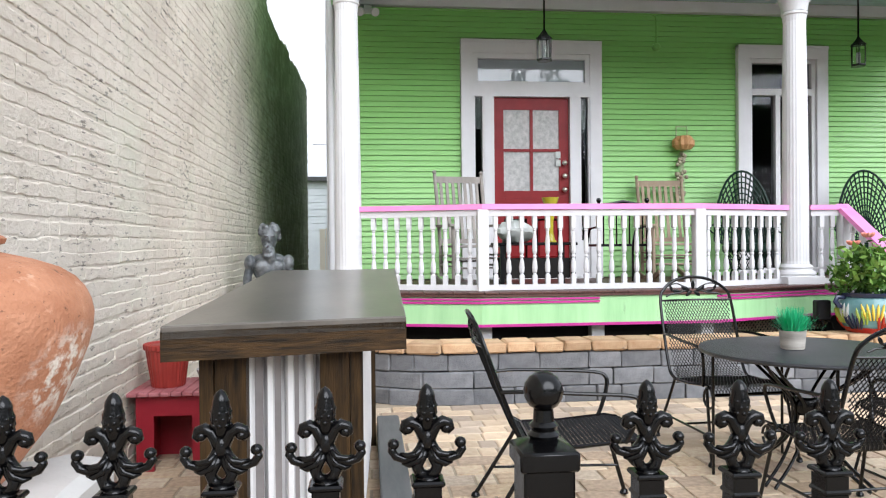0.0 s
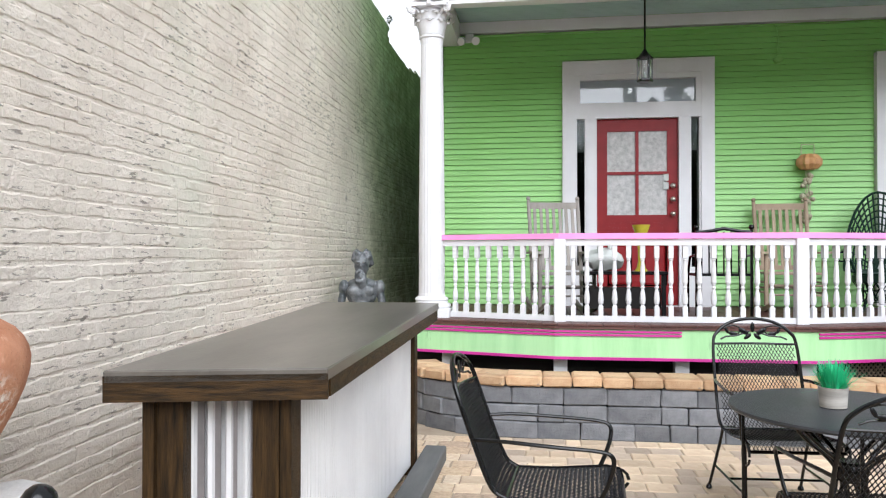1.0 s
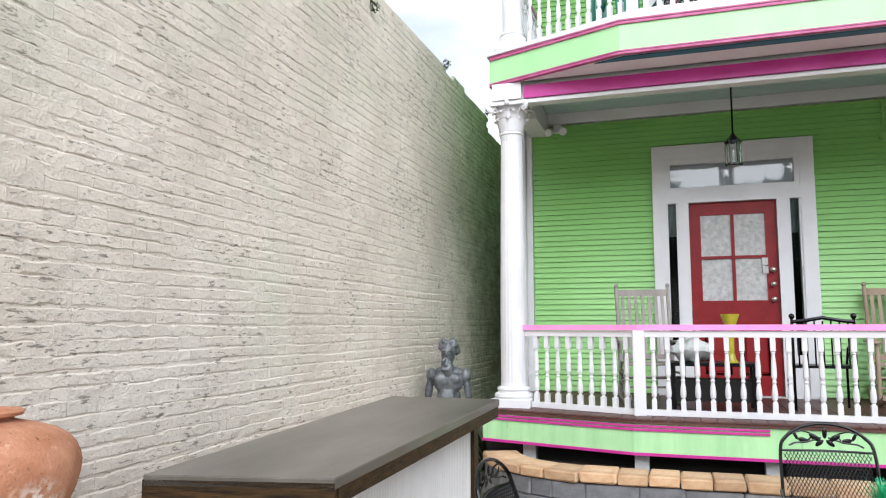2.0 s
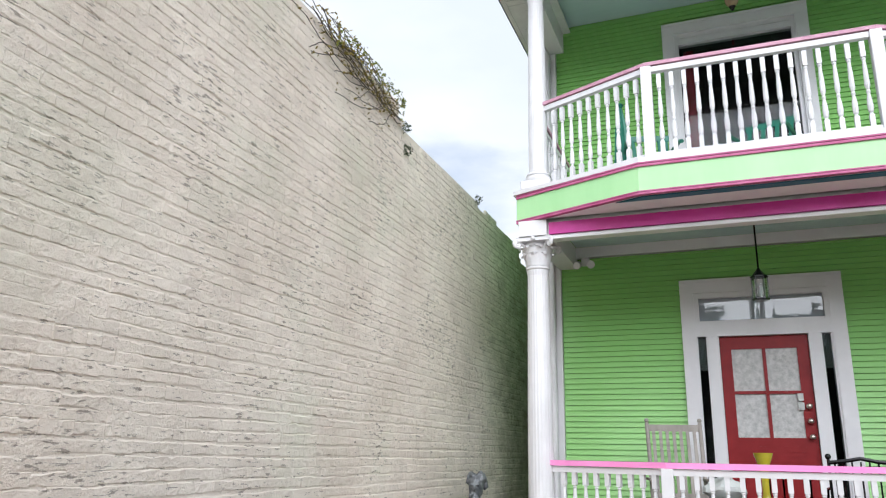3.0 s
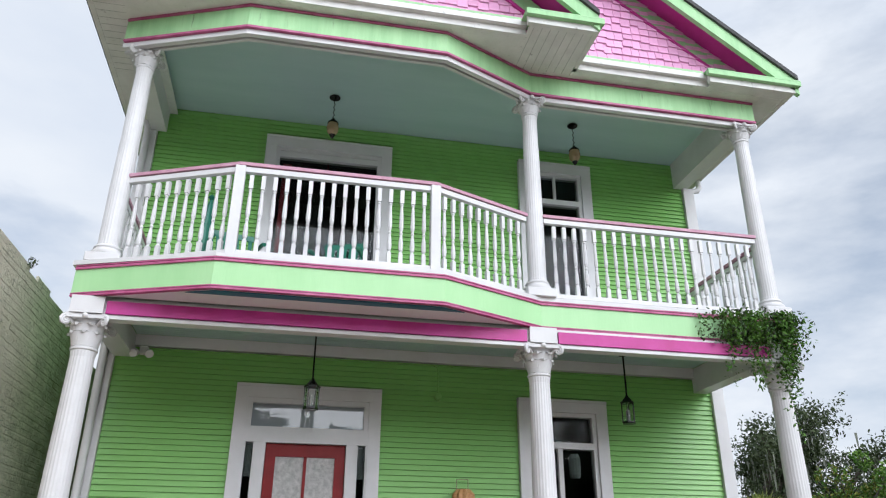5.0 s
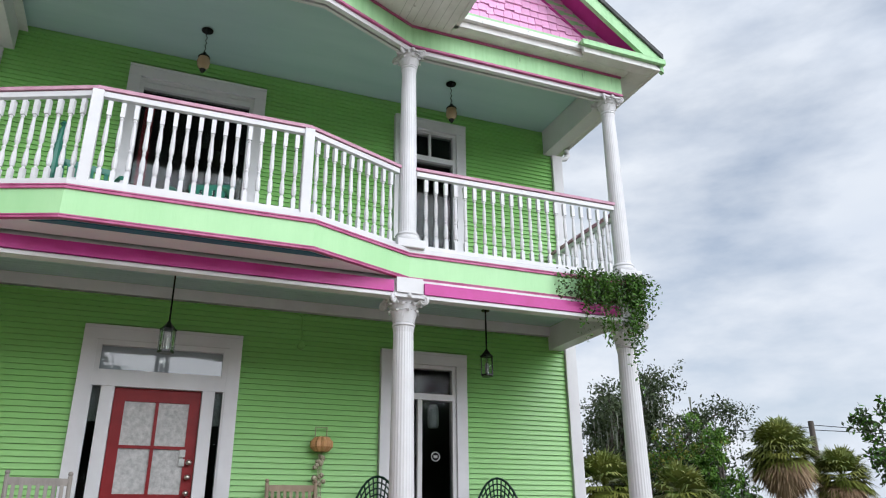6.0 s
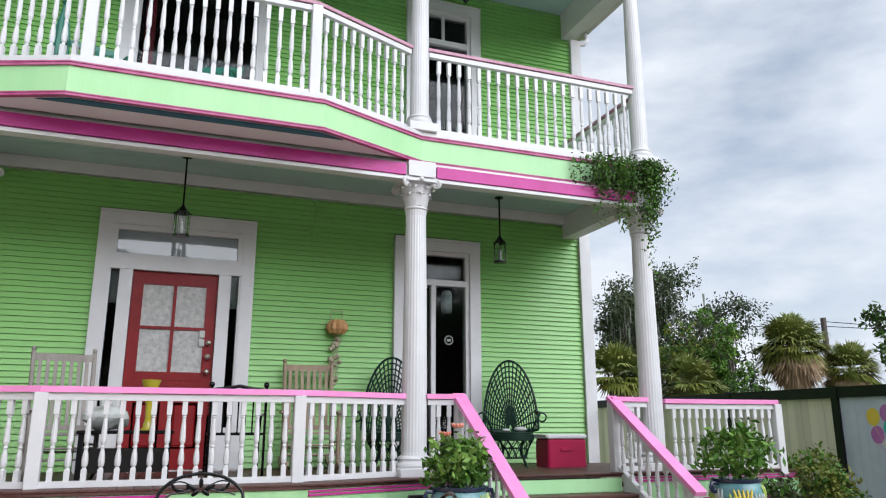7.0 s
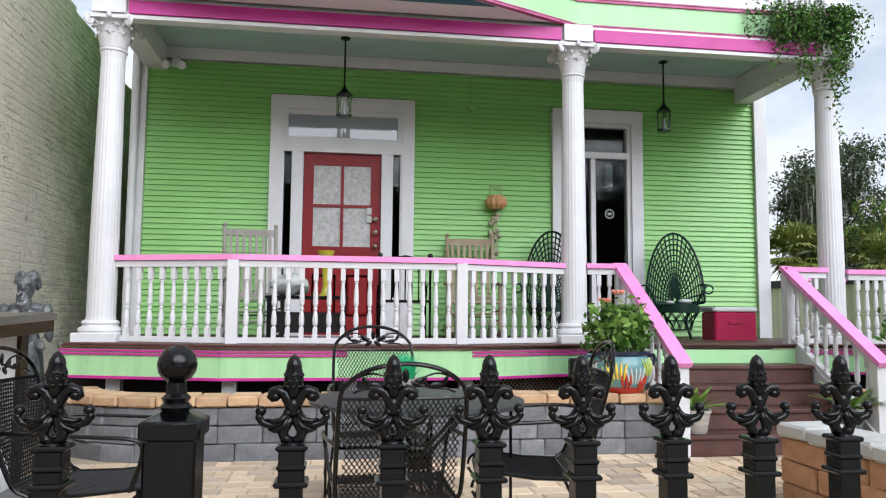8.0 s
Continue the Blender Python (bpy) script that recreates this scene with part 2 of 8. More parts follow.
M["old_magenta"] = coat("faded_magenta_paint", (0.36, 0.05, 0.16), (0.50, 0.14, 0.28), 0.55, 5.0, 50, 0.15, dirt=(0.16, 0.05, 0.09), dirt_at=0.62)
M["shingle"] = coat("pink_shingle_paint", (0.74, 0.34, 0.58), (0.85, 0.45, 0.70), 0.6, 5.0, 60, 0.25, vary=0.10)
M["teal"] = coat("teal_soffit_paint", (0.012, 0.11, 0.17), (0.02, 0.14, 0.21), 0.5, 3.0, 50, 0.08)
M["ceiling"] = coat("blue_grey_ceiling_paint", (0.40, 0.54, 0.545), (0.47, 0.60, 0.605), 0.55, 1.2, 40, 0.06, stretch=(0.3, 2, 1))
M["red_door"] = coat("red_door_paint", (0.19, 0.008, 0.010), (0.24, 0.013, 0.015), 0.42, 5.0, 60, 0.1, spec=0.25, dirt=(0.18, 0.02, 0.02), dirt_at=0.68)
M["deck"] = coat("brown_deck_paint", (0.062, 0.023, 0.018), (0.105, 0.042, 0.033), 0.5, 4.0, 60, 0.15, stretch=(1, 0.2, 1), dirt=(0.2, 0.12, 0.09), dirt_at=0.66)
M["green_iron"] = coat("dark_green_wire", (0.003, 0.017, 0.010), (0.008, 0.032, 0.019), 0.4, 8.0, 90, 0.1, spec=0.25, bump_dist=0.002)
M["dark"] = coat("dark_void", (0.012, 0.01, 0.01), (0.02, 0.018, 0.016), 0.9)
# very dark albedo puts the indoor dimness into the room's colour
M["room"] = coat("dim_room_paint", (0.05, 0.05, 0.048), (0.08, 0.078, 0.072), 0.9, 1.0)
M["glass"] = plain_glass("dark_window_glass")
M["pane"] = clear_glass("clear_lantern_glass")
M["black"] = coat("black_iron_paint", (0.0016, 0.0016, 0.0018), (0.003, 0.003, 0.0034), 0.20, 12.0, 90, 0.12, spec=0.33, bump_dist=0.002)
M["satin_black"] = coat("satin_black_metal", (0.004, 0.004, 0.005), (0.008, 0.008, 0.009), 0.36, 8.0, 120, 0.2, spec=0.22, bump_dist=0.002)
M["table_top"] = coat("dark_mesh_tabletop", (0.026, 0.028, 0.033), (0.042, 0.045, 0.052), 0.38, 6.0, 220, 0.5, spec=0.5, bump_dist=0.003)
M["paver"] = coat("tan_paver", (0.55, 0.41, 0.28), (0.73, 0.60, 0.44), 0.85, 5.0, 90, 0.4, vary=0.22, dirt=(0.44, 0.31, 0.21), dirt_at=0.62)
M["paver_grey"] = coat("grey_brown_paver", (0.42, 0.33, 0.25), (0.56, 0.46, 0.36), 0.85, 5.0, 90, 0.4, vary=0.2)
M["paver_sand"] = coat("joint_sand", (0.34, 0.27, 0.2), (0.44, 0.36, 0.27), 0.95, 4.0, 120, 0.5)
M["block"] = coat("grey_concrete_block", (0.12, 0.125, 0.135), (0.25, 0.253, 0.262), 0.88, 5.0, 60, 0.7, vary=0.2, dirt=(0.33, 0.31, 0.28), dirt_at=0.66)
M["cap"] = coat("tan_cap_stone", (0.40, 0.235, 0.125), (0.60, 0.43, 0.26), 0.85, 6.0, 70, 0.6, vary=0.2, dirt=(0.24, 0.18, 0.14), dirt_at=0.585)
M["orange_block"] = coat("orange_tan_block", (0.36, 0.17, 0.09), (0.52, 0.31, 0.17), 0.88, 6.0, 70, 0.5, vary=0.2)
M["grey_cap"] = coat("pale_grey_cap_stone", (0.42, 0.42, 0.41), (0.56, 0.56, 0.54), 0.85, 5.0, 70, 0.5, vary=0.1)
M["soil"] = coat("dark_soil", (0.035, 0.025, 0.017), (0.08, 0.06, 0.04), 0.95, 6.0, 60, 0.8)
M["grass"] = coat("lawn_ground", (0.10, 0.105, 0.055), (0.19, 0.17, 0.10), 0.95, 1.5, 60, 0.8, dirt=(0.26, 0.21, 0.15), dirt_at=0.6)
M["stained"] = coat("dark_stained_wood", (0.010, 0.007, 0.004), (0.062, 0.034, 0.012), 0.5, 15.0, 60, 0.25, spec=0.18, stretch=(5.0, 5.0, 0.35), dirt=(0.012, 0.007, 0.004), dirt_at=0.56)
M["stained_x"] = coat("dark_stained_board", (0.010, 0.007, 0.004), (0.070, 0.038, 0.013), 0.5, 15.0, 60, 0.25, spec=0.18, stretch=(0.45, 1.0, 5.5), dirt=(0.012, 0.007, 0.004), dirt_at=0.56)
M["bar_top"] = coat("glossy_dark_bar_top", (0.075, 0.066, 0.055), (0.15, 0.134, 0.114), 0.28, 4.0, 60, 0.06, stretch=(1, 0.3, 1), spec=0.6, dirt=(0.05, 0.043, 0.035), dirt_at=0.62)
M["corrugated"] = coat("white_painted_steel", (0.60, 0.595, 0.595), (0.68, 0.675, 0.675), 0.4, 3.0, 60, 0.05, metal=0.0)
M["corr_dark"] = coat("galvanised_grey", (0.19, 0.175, 0.175), (0.27, 0.25, 0.25), 0.42, 4.0, 60, 0.05, metal=0.3)
M["grey_board"] = coat("weathered_grey_board", (0.11, 0.115, 0.115), (0.19, 0.19, 0.185), 0.75, 5.0, 60, 0.3, stretch=(1, 0.15, 1))
M["terracotta"] = coat("worn_terracotta", (0.50, 0.20, 0.10), (0.64, 0.31, 0.18), 0.85, 9.0, 140, 0.3, dirt=(0.74, 0.62, 0.53), dirt_at=0.57)
M["red_plastic"] = coat("red_plastic_pot", (0.25, 0.022, 0.016), (0.32, 0.036, 0.026), 0.5, 5.0, 60, 0.1)
M["crimson"] = coat("crimson_paint", (0.25, 0.004, 0.015), (0.33, 0.008, 0.024), 0.5, 5.0, 60, 0.12)
M["faded_red"] = coat("faded_red_slats", (0.31, 0.085, 0.095), (0.44, 0.165, 0.175), 0.7, 6.0, 60, 0.2)
M["bronze"] = coat("grey_bronze_patina", (0.05, 0.057, 0.062), (0.21, 0.22, 0.225), 0.45, 9.0, 80, 0.4, metal=0.25, dirt=(0.30, 0.26, 0.2), dirt_at=0.67)
M["grey_wood"] = coat("silver_grey_wood", (0.20, 0.18, 0.16), (0.33, 0.30, 0.27), 0.8, 6.0, 60, 0.3, stretch=(1, 1, 0.2))
M["tan_wood"] = coat("weathered_tan_wood", (0.27, 0.20, 0.14), (0.40, 0.31, 0.22), 0.8, 6.0, 60, 0.3, stretch=(1, 1, 0.2))
M["fence_wood"] = coat("weathered_fence_board", (0.60, 0.50, 0.45), (0.74, 0.64, 0.58), 0.85, 3.0, 60, 0.35, stretch=(1, 1, 0.12), vary=0.2, dirt=(0.24, 0.20, 0.17), dirt_at=0.60)
M["leaf"] = coat("green_leaf", (0.04, 0.115, 0.012), (0.09, 0.19, 0.028), 0.55, 8.0, 60, 0.1, spec=0.22)
M["leaf_light"] = coat("light_green_leaf", (0.11, 0.22, 0.03), (0.20, 0.32, 0.07), 0.5, 8.0, 60, 0.1, spec=0.22)
M["leaf_oak"] = coat("dark_oak_leaf", (0.03, 0.048, 0.022), (0.07, 0.09, 0.04), 0.6, 2.0, 60, 0.1, spec=0.22)
M["leaf_yellow"] = coat("yellow_green_leaf", (0.10, 0.13, 0.02), (0.20, 0.20, 0.04), 0.6, 2.0, 60, 0.1, spec=0.22)
M["leaf_brown"] = coat("brown_yellow_leaf", (0.15, 0.12, 0.03), (0.27, 0.21, 0.06), 0.65, 3.0, 60, 0.1, spec=0.2)
M["palm"] = coat("palm_frond", (0.11, 0.16, 0.035), (0.26, 0.27, 0.07), 0.55, 2.0, 60, 0.1)
M["palm_dry"] = coat("dry_palm_skirt", (0.26, 0.165, 0.09), (0.44, 0.31, 0.20), 0.8, 2.0, 60, 0.2)
M["moss"] = coat("hanging_moss", (0.10, 0.11, 0.085), (0.17, 0.18, 0.15), 0.9, 3.0, 60, 0.2)
M["bark"] = coat("grey_bark", (0.06, 0.05, 0.042), (0.12, 0.10, 0.085), 0.9, 4.0, 30, 0.8)
M["turf"] = coat("bright_plastic_grass", (0.02, 0.42, 0.17), (0.05, 0.58, 0.26), 0.5, 9.0, 60, 0.1)
M["flower"] = coat("orange_pink_petal", (0.75, 0.22, 0.15), (0.85, 0.38, 0.3), 0.6, 9.0, 60, 0.1)
M["stone_pot"] = coat("grey_wood_print_pot", (0.36, 0.33, 0.29), (0.55, 0.52, 0.47), 0.7, 9.0, 60, 0.2, stretch=(0.4, 0.4, 4))
M["cooler"] = coat("red_cooler_plastic", (0.36, 0.002, 0.05), (0.42, 0.004, 0.065), 0.5, 4.0, 60, 0.05)
M["chrome"] = coat("brushed_nickel", (0.55, 0.5, 0.44), (0.65, 0.6, 0.54), 0.3, 8.0, 60, 0.05, metal=1.0)
M["lace"] = coat("lace_curtain", (0.36, 0.36, 0.35), (0.58, 0.575, 0.56), 0.9, 20.0, 60, 0.3)
M["yellow_glass"] = coat("yellow_green_vase", (0.36, 0.30, 0.015), (0.44, 0.40, 0.05), 0.2, 5.0, 60, 0.03)
M["cloth"] = coat("white_cloth", (0.40, 0.42, 0.40), (0.58, 0.60, 0.58), 0.85, 5.0, 60, 0.3)
M["pumpkin"] = coat("orange_tan_ceramic", (0.45, 0.22, 0.08), (0.58, 0.33, 0.15), 0.5, 6.0, 60, 0.15)
M["rope"] = coat("grey_tan_seed_string", (0.3, 0.27, 0.18), (0.46, 0.42, 0.3), 0.8, 9.0, 60, 0.3)
M["green_plastic"] = coat("dark_green_plastic", (0.012, 0.13, 0.085), (0.02, 0.18, 0.12), 0.45, 5.0, 60, 0.05)
M["talavera"] = coat("painted_pot_glaze", (0.07, 0.20, 0.23), (0.22, 0.40, 0.40), 0.22, 5.0, 60, 0.05)
M["glaze_green"] = coat("green_yellow_glaze", (0.30, 0.42, 0.06), (0.46, 0.55, 0.14), 0.22, 6.0, 60, 0.05)
M["glaze_red"] = coat("red_orange_glaze", (0.42, 0.018, 0.016), (0.55, 0.06, 0.025), 0.22, 6.0, 60, 0.05)
M["glaze_blue"] = coat("dark_blue_glaze", (0.02, 0.03, 0.07), (0.04, 0.05, 0.1), 0.22, 6.0, 60, 0.05)
M["mural"] = coat("lavender_mural_paint", (0.50, 0.50, 0.66), (0.58, 0.58, 0.72), 0.7, 3.0, 60, 0.1)
M["m_yellow"] = coat("yellow_mural_paint", (0.75, 0.52, 0.05), (0.8, 0.58, 0.09), 0.7)
M["m_purple"] = coat("purple_mural_paint", (0.42, 0.12, 0.42), (0.48, 0.17, 0.48), 0.7)
M["m_teal"] = coat("teal_mural_paint", (0.05, 0.42, 0.45), (0.08, 0.48, 0.5), 0.7)
M["far_white"] = coat("far_white_wall", (0.55, 0.57, 0.6), (0.66, 0.68, 0.7), 0.8, 1.0)
M["asphalt"] = coat("dark_roof_shingle", (0.06, 0.06, 0.062), (0.1, 0.1, 0.1), 0.9, 4.0, 60, 0.4)
M["concrete"] = coat("pale_concrete_walk", (0.50, 0.49, 0.47), (0.60, 0.59, 0.57), 0.9, 2.0, 60, 0.3, dirt=(0.3, 0.29, 0.27), dirt_at=0.66)
M["lamp_glass"] = coat("amber_lamp_glass", (0.32, 0.22, 0.12), (0.42, 0.3, 0.18), 0.15, 5.0)

# ---- mesh helpers ----
rng = random.Random(7)


def box(bm, x0, x1, y0, y1, z0, z1):
    v = [bm.verts.new(c) for c in ((x0, y0, z0), (x1, y0, z0), (x1, y1, z0), (x0, y1, z0), (x0, y0, z1), (x1, y0, z1), (x1, y1, z1), (x0, y1, z1))]
    for f in ((3, 2, 1, 0), (4, 5, 6, 7), (0, 1, 5, 4), (1, 2, 6, 5), (2, 3, 7, 6), (3, 0, 4, 7)):
        bm.faces.new([v[i] for i in f])
    return v


def soft_box(bm, x0, x1, y0, y1, z0, z1, r=0.01):
    """A box with chamfered edges."""
    t = bmesh.new()
    box(t, x0, x1, y0, y1, z0, z1)
    bmesh.ops.bevel(t, geom=t.edges[:], offset=r, segments=1, affect="EDGES")
    join(bm, t)


def join(bm, t, m=None):
    """Moves the mesh t into bm."""
    if m is not None:
        t.transform(m)
    me = bpy.data.meshes.new("tmp")
    t.to_mesh(me)
    t.free()
    bm.from_mesh(me)
    bpy.data.meshes.remove(me)


def beam(bm, a, b, w, h, up=(0, 0, 1)):
    """A bar of w by h from a to b."""
    a, b = Vector(a), Vector(b)
    d = (b - a).normalized()
    s = d.cross(Vector(up))
    s = s.normalized() if s.length > 1e-5 else Vector((1, 0, 0))
    u = s.cross(d)
    s, u = s * w / 2, u * h / 2
    v = [bm.verts.new(p + i * s + j * u) for p in (a, b) for i, j in ((-1, -1), (1, -1), (1, 1), (-1, 1))]
    for f in ((0, 1, 2, 3), (7, 6, 5, 4), (0, 4, 5, 1), (1, 5, 6, 2), (2, 6, 7, 3), (3, 7, 4, 0)):
        bm.faces.new([v[i] for i in f])


def tube(bm, pts, r, seg=6, closed=False):
    """A round bar along points; r is one radius or one for each point."""
    pts = [Vector(p) for p in pts]
    n = len(pts)
    rs = r if isinstance(r, (list, tuple)) else [r] * n
    prev = None
    rings = []
    for i, p in enumerate(pts):
        if closed:
            d = pts[(i + 1) % n] - pts[i - 1]
        else:
            d = pts[min(i + 1, n - 1)] - pts[max(i - 1, 0)]
        d.normalize()
        if prev is None:
            ref = Vector((0, 0, 1)) if abs(d.z) < 0.9 else Vector((1, 0, 0))
            s = d.cross(ref).normalized()
        else:
            s = prev - d * prev.dot(d)
            s = s.normalized() if s.length > 1e-6 else d.orthogonal().normalized()
        prev = s
        u = d.cross(s)
        rings.append([bm.verts.new(p + rs[i] * (math.cos(k * math.tau / seg) * s + math.sin(k * math.tau / seg) * u)) for k in range(seg)])
    for i in range(n if closed else n - 1):
        a, b = rings[i], rings[(i + 1) % n]
        for k in range(seg):
            bm.faces.new((a[k], a[(k + 1) % seg], b[(k + 1) % seg], b[k]))
    if not closed:
        bm.faces.new(rings[0][::-1])
        bm.faces.new(rings[-1])


def bend(pts, n=5):
    """A smooth curve through the points."""
    p = [Vector(q) for q in pts]
    p = [2 * p[0] - p[1], *p, 2 * p[-1] - p[-2]]
    out = []
    for a, b, c, d in zip(p, p[1:], p[2:], p[3:]):
        for i in range(n):
            t = i / n
            out.append(0.5 * (2 * b + (c - a) * t + (2 * a - 5 * b + 4 * c - d) * t * t + (3 * b - a - 3 * c + d) * t ** 3))
    return out + [p[-2]]


def lathe(bm, prof, seg=16, at=(0, 0, 0), flute=0.0, flutes=0, squash=1.0):
    """Turns a profile of (radius, height) round the vertical through at."""
    rings = []
    for r, z in prof:
        ring = []
        for k in range(seg):
            a = k * math.tau / seg
            q = r * (1 - flute * (0.5 + 0.5 * math.cos(flutes * a))) if flute else r
            ring.append(bm.verts.new((at[0] + q * math.cos(a), at[1] + q * math.sin(a) * squash, at[2] + z)))
        rings.append(ring)
    for a, b in zip(rings, rings[1:]):
        for k in range(seg):
            bm.faces.new((a[k], a[(k + 1) % seg], b[(k + 1) % seg], b[k]))
    bm.faces.new(rings[0][::-1])
    bm.faces.new(rings[-1])


def ball(bm, c, r, seg=10, sz=1.0):
    lathe(bm, [(max(0.001, r * math.sin(i * math.pi / 8)), -r * sz * math.cos(i * math.pi / 8)) for i in range(9)], seg, c)


def slab(bm, outline, z0, z1):
    """A flat plate with the given outline (counter-clockwise)."""
    lo = [bm.verts.new((x, y, z0)) for x, y in outline]
    hi = [bm.verts.new((x, y, z1)) for x, y in outline]
    bm.faces.new(lo[::-1])
    bm.faces.new(hi)
    n = len(outline)
    for i in range(n):
        bm.faces.new((lo[i], lo[(i + 1) % n], hi[(i + 1) % n], hi[i]))


def ribbon(bm, line, z0, z1, thick, out=1):
    """A standing band along a plan line, with mitred bends; thick goes to the right of the line's way."""
    pts = [Vector((x, y)) for x, y in line]
    outer = []
    for i, p in enumerate(pts):
        ds = []
        if i:
            ds.append((p - pts[i - 1]).normalized())
        if i < len(pts) - 1:
            ds.append((pts[i + 1] - p).normalized())
        ns = [Vector((d.y, -d.x)) for d in ds]
        m = sum(ns, Vector((0, 0)))
        m.normalize()
        outer.append(p + m * (out * thick / max(0.3, m.dot(ns[0]))))
    rows = [[bm.verts.new((q.x, q.y, z)) for q in (p, o) for z in (z0, z1)] for p, o in zip(pts, outer)]
    for a, b in zip(rows, rows[1:]):
        for i, j in ((0, 1), (1, 3), (3, 2), (2, 0)):
            bm.faces.new((a[i], a[j], b[j], b[i]))
    bm.faces.new((rows[0][0], rows[0][2], rows[0][3], rows[0][1]))
    bm.faces.new((rows[-1][0], rows[-1][1], rows[-1][3], rows[-1][2]))


def mesh_of(name, bm, material, smooth=False):
    bmesh.ops.recalc_face_normals(bm, faces=bm.faces[:])
    me = bpy.data.meshes.new(name)
    bm.to_mesh(me)
    bm.free()
    me.materials.append(material)
    if smooth:
        me.shade_smooth()
        me.set_sharp_from_angle(angle=radians(40))
    return me


def part(name, bm, material, parent=None, label="", smooth=False):
    ob = new(name, mesh_of(name, bm, material, smooth))
    ob.parent = parent
    return tagged(ob, label)


def piece(name, mesh, parent, m=None):
    ob = new(name, mesh)
    ob.parent = parent
    if m is not None:
        ob.matrix_basis = m
    return ob


def thing(name, label, category, group="", at=(0, 0, 0), turn=0.0):
    ob = new(name)
    ob.empty_display_size = 0.1
    ob.matrix_basis = pose(*at, 0, 0, turn)
    return tagged(ob, label, category, group)


def setting(name, bm, material, label, smooth=False):
    return tagged(part(name, bm, material, None, label, smooth), kind="structure")


def quads(name, verts, material, parent=None, label="", tris=False):
    """A mesh of many loose four-cornered (or three-cornered) faces from an array of corners."""
    k = 3 if tris else 4
    verts = np.asarray(verts, float).reshape(-1, 3)
    n = len(verts) // k
    me = bpy.data.meshes.new(name)
    me.from_pydata(verts.tolist(), [], (np.arange(n * k).reshape(n, k)).tolist())
    me.materials.append(material)
    ob = new(name, me)
    ob.parent = parent
    return tagged(ob, label)


def leaves(centres, size, rs, droop=0.3, aspect=0.45):
    """Corners of pointed leaves, one at each centre, turned at random."""
    c = np.asarray(centres, float)
    n = len(c)
    d = rs.normal(size=(n, 3))
    d[:, 2] -= droop
    d /= np.linalg.norm(d, axis=1)[:, None]
    e = np.cross(d, rs.normal(size=(n, 3)))
    e /= np.linalg.norm(e, axis=1)[:, None]
    s = size * rs.uniform(0.6, 1.3, (n, 1))
    return np.stack([c - d * s, c + e * s * aspect, c + d * s, c - e * s * aspect], 1)

# ---- ground and patio base ----
FLOOR = 0.90          # porch floor
bm = bmesh.new()
slab(bm, [(-400, -300), (400, -300), (400, 600), (-400, 600)], -0.5, -0.045)
setting("ground", bm, M["grass"], "patchy lawn ground reaching the horizon")
bm = bmesh.new()
slab(bm, [(-3.42, -12.0), (3.1, -12.0), (3.1, -4.6), (5.6, -2.9), (5.6, -2.0), (-3.42, -2.0)], -0.044, -0.008)
patio = setting("pavement", bm, M["paver_sand"], "sand bed under the tan patio pavers")

# unseen ground, kept pale so that it bounces fill light under the porch
bm = bmesh.new()
slab(bm, [(-60, -22.0), (60, -22.0), (60, -12.05), (-60, -12.05)], -0.044, -0.012)
setting("sidewalk", bm, M["concrete"], "pale concrete walk and street side behind the fence")

# ---- neighbouring brick wall ----
WALL_X = -3.42
bm = bmesh.new()
for y0, y1, top in ((-14.0, -2.72, 5.30), (-2.72, -0.1, 5.05), (-0.1, 2.0, 4.98), (2.0, 4.5, 4.70), (4.5, 7.0, 4.82), (7.0, 9.1, 4.92)):
    box(bm, WALL_X - 0.4, WALL_X - 0.0045, y0, y1, -0.05, top)
brick_wall = setting("wall_west", bm, M["brick"], "tall old brick wall with worn off-white paint and algae")


def wall_top(y):
    t = 5.30 + max(0.0, -2.72 - y) * 0.035 if y < -2.72 else 5.06 if y < -0.1 else 5.03 if y < 2.0 else 4.74 + (y - 2.0) * 0.05
    return t + 0.03 * math.sin(y * 3.1)


# ---- house shell ----
X0, X1 = -2.45, 5.525
DOOR = (-0.87, 0.87, FLOOR, 3.78)
WIN = (2.625, 3.82, FLOOR + 0.05, 3.775)
UDOOR = (-0.87, 0.88, 4.55, 7.275)
UWIN = (2.755, 3.87, 4.6, 7.32)


def pierced(bm, x0, x1, z0, z1, y0, y1, holes):
    """A wall with openings through it."""
    xs = sorted({x0, x1, *(h[0] for h in holes), *(h[1] for h in holes)})
    zs = sorted({z0, z1, *(h[2] for h in holes), *(h[3] for h in holes)})
    for a, b in zip(xs, xs[1:]):
        for c, d in zip(zs, zs[1:]):
            if not any(h[0] <= a and b <= h[1] and h[2] <= c and d <= h[3] for h in holes):
                box(bm, a, b, y0, y1, c, d)


bm = bmesh.new()
inset = [(h[0] + 0.1, h[1] - 0.1, h[2], h[3] - 0.1) for h in (DOOR, WIN, UDOOR, UWIN)]
pierced(bm, X0 + 0.02, X1 - 0.02, 0.2, 7.6, 0.03, 0.16, inset)
bmesh.ops.remove_doubles(bm, verts=bm.verts[:], dist=1e-5)
wall_front = setting("wall_front", bm, M["siding"], "green clapboard front wall of the two-storey house")
bm = bmesh.new()
box(bm, X0 + 0.02, X0 + 0.16, 0.16, 9.0, 0.0, 7.6)
setting("wall_side_west", bm, M["siding"], "green side wall of the house along the narrow alley")
bm = bmesh.new()
box(bm, X1 - 0.16, X1 - 0.02, 0.16, 9.0, 0.0, 7.6)
setting("wall_side_east", bm, M["siding"], "green side wall of the house facing the garden")
bm = bmesh.new()
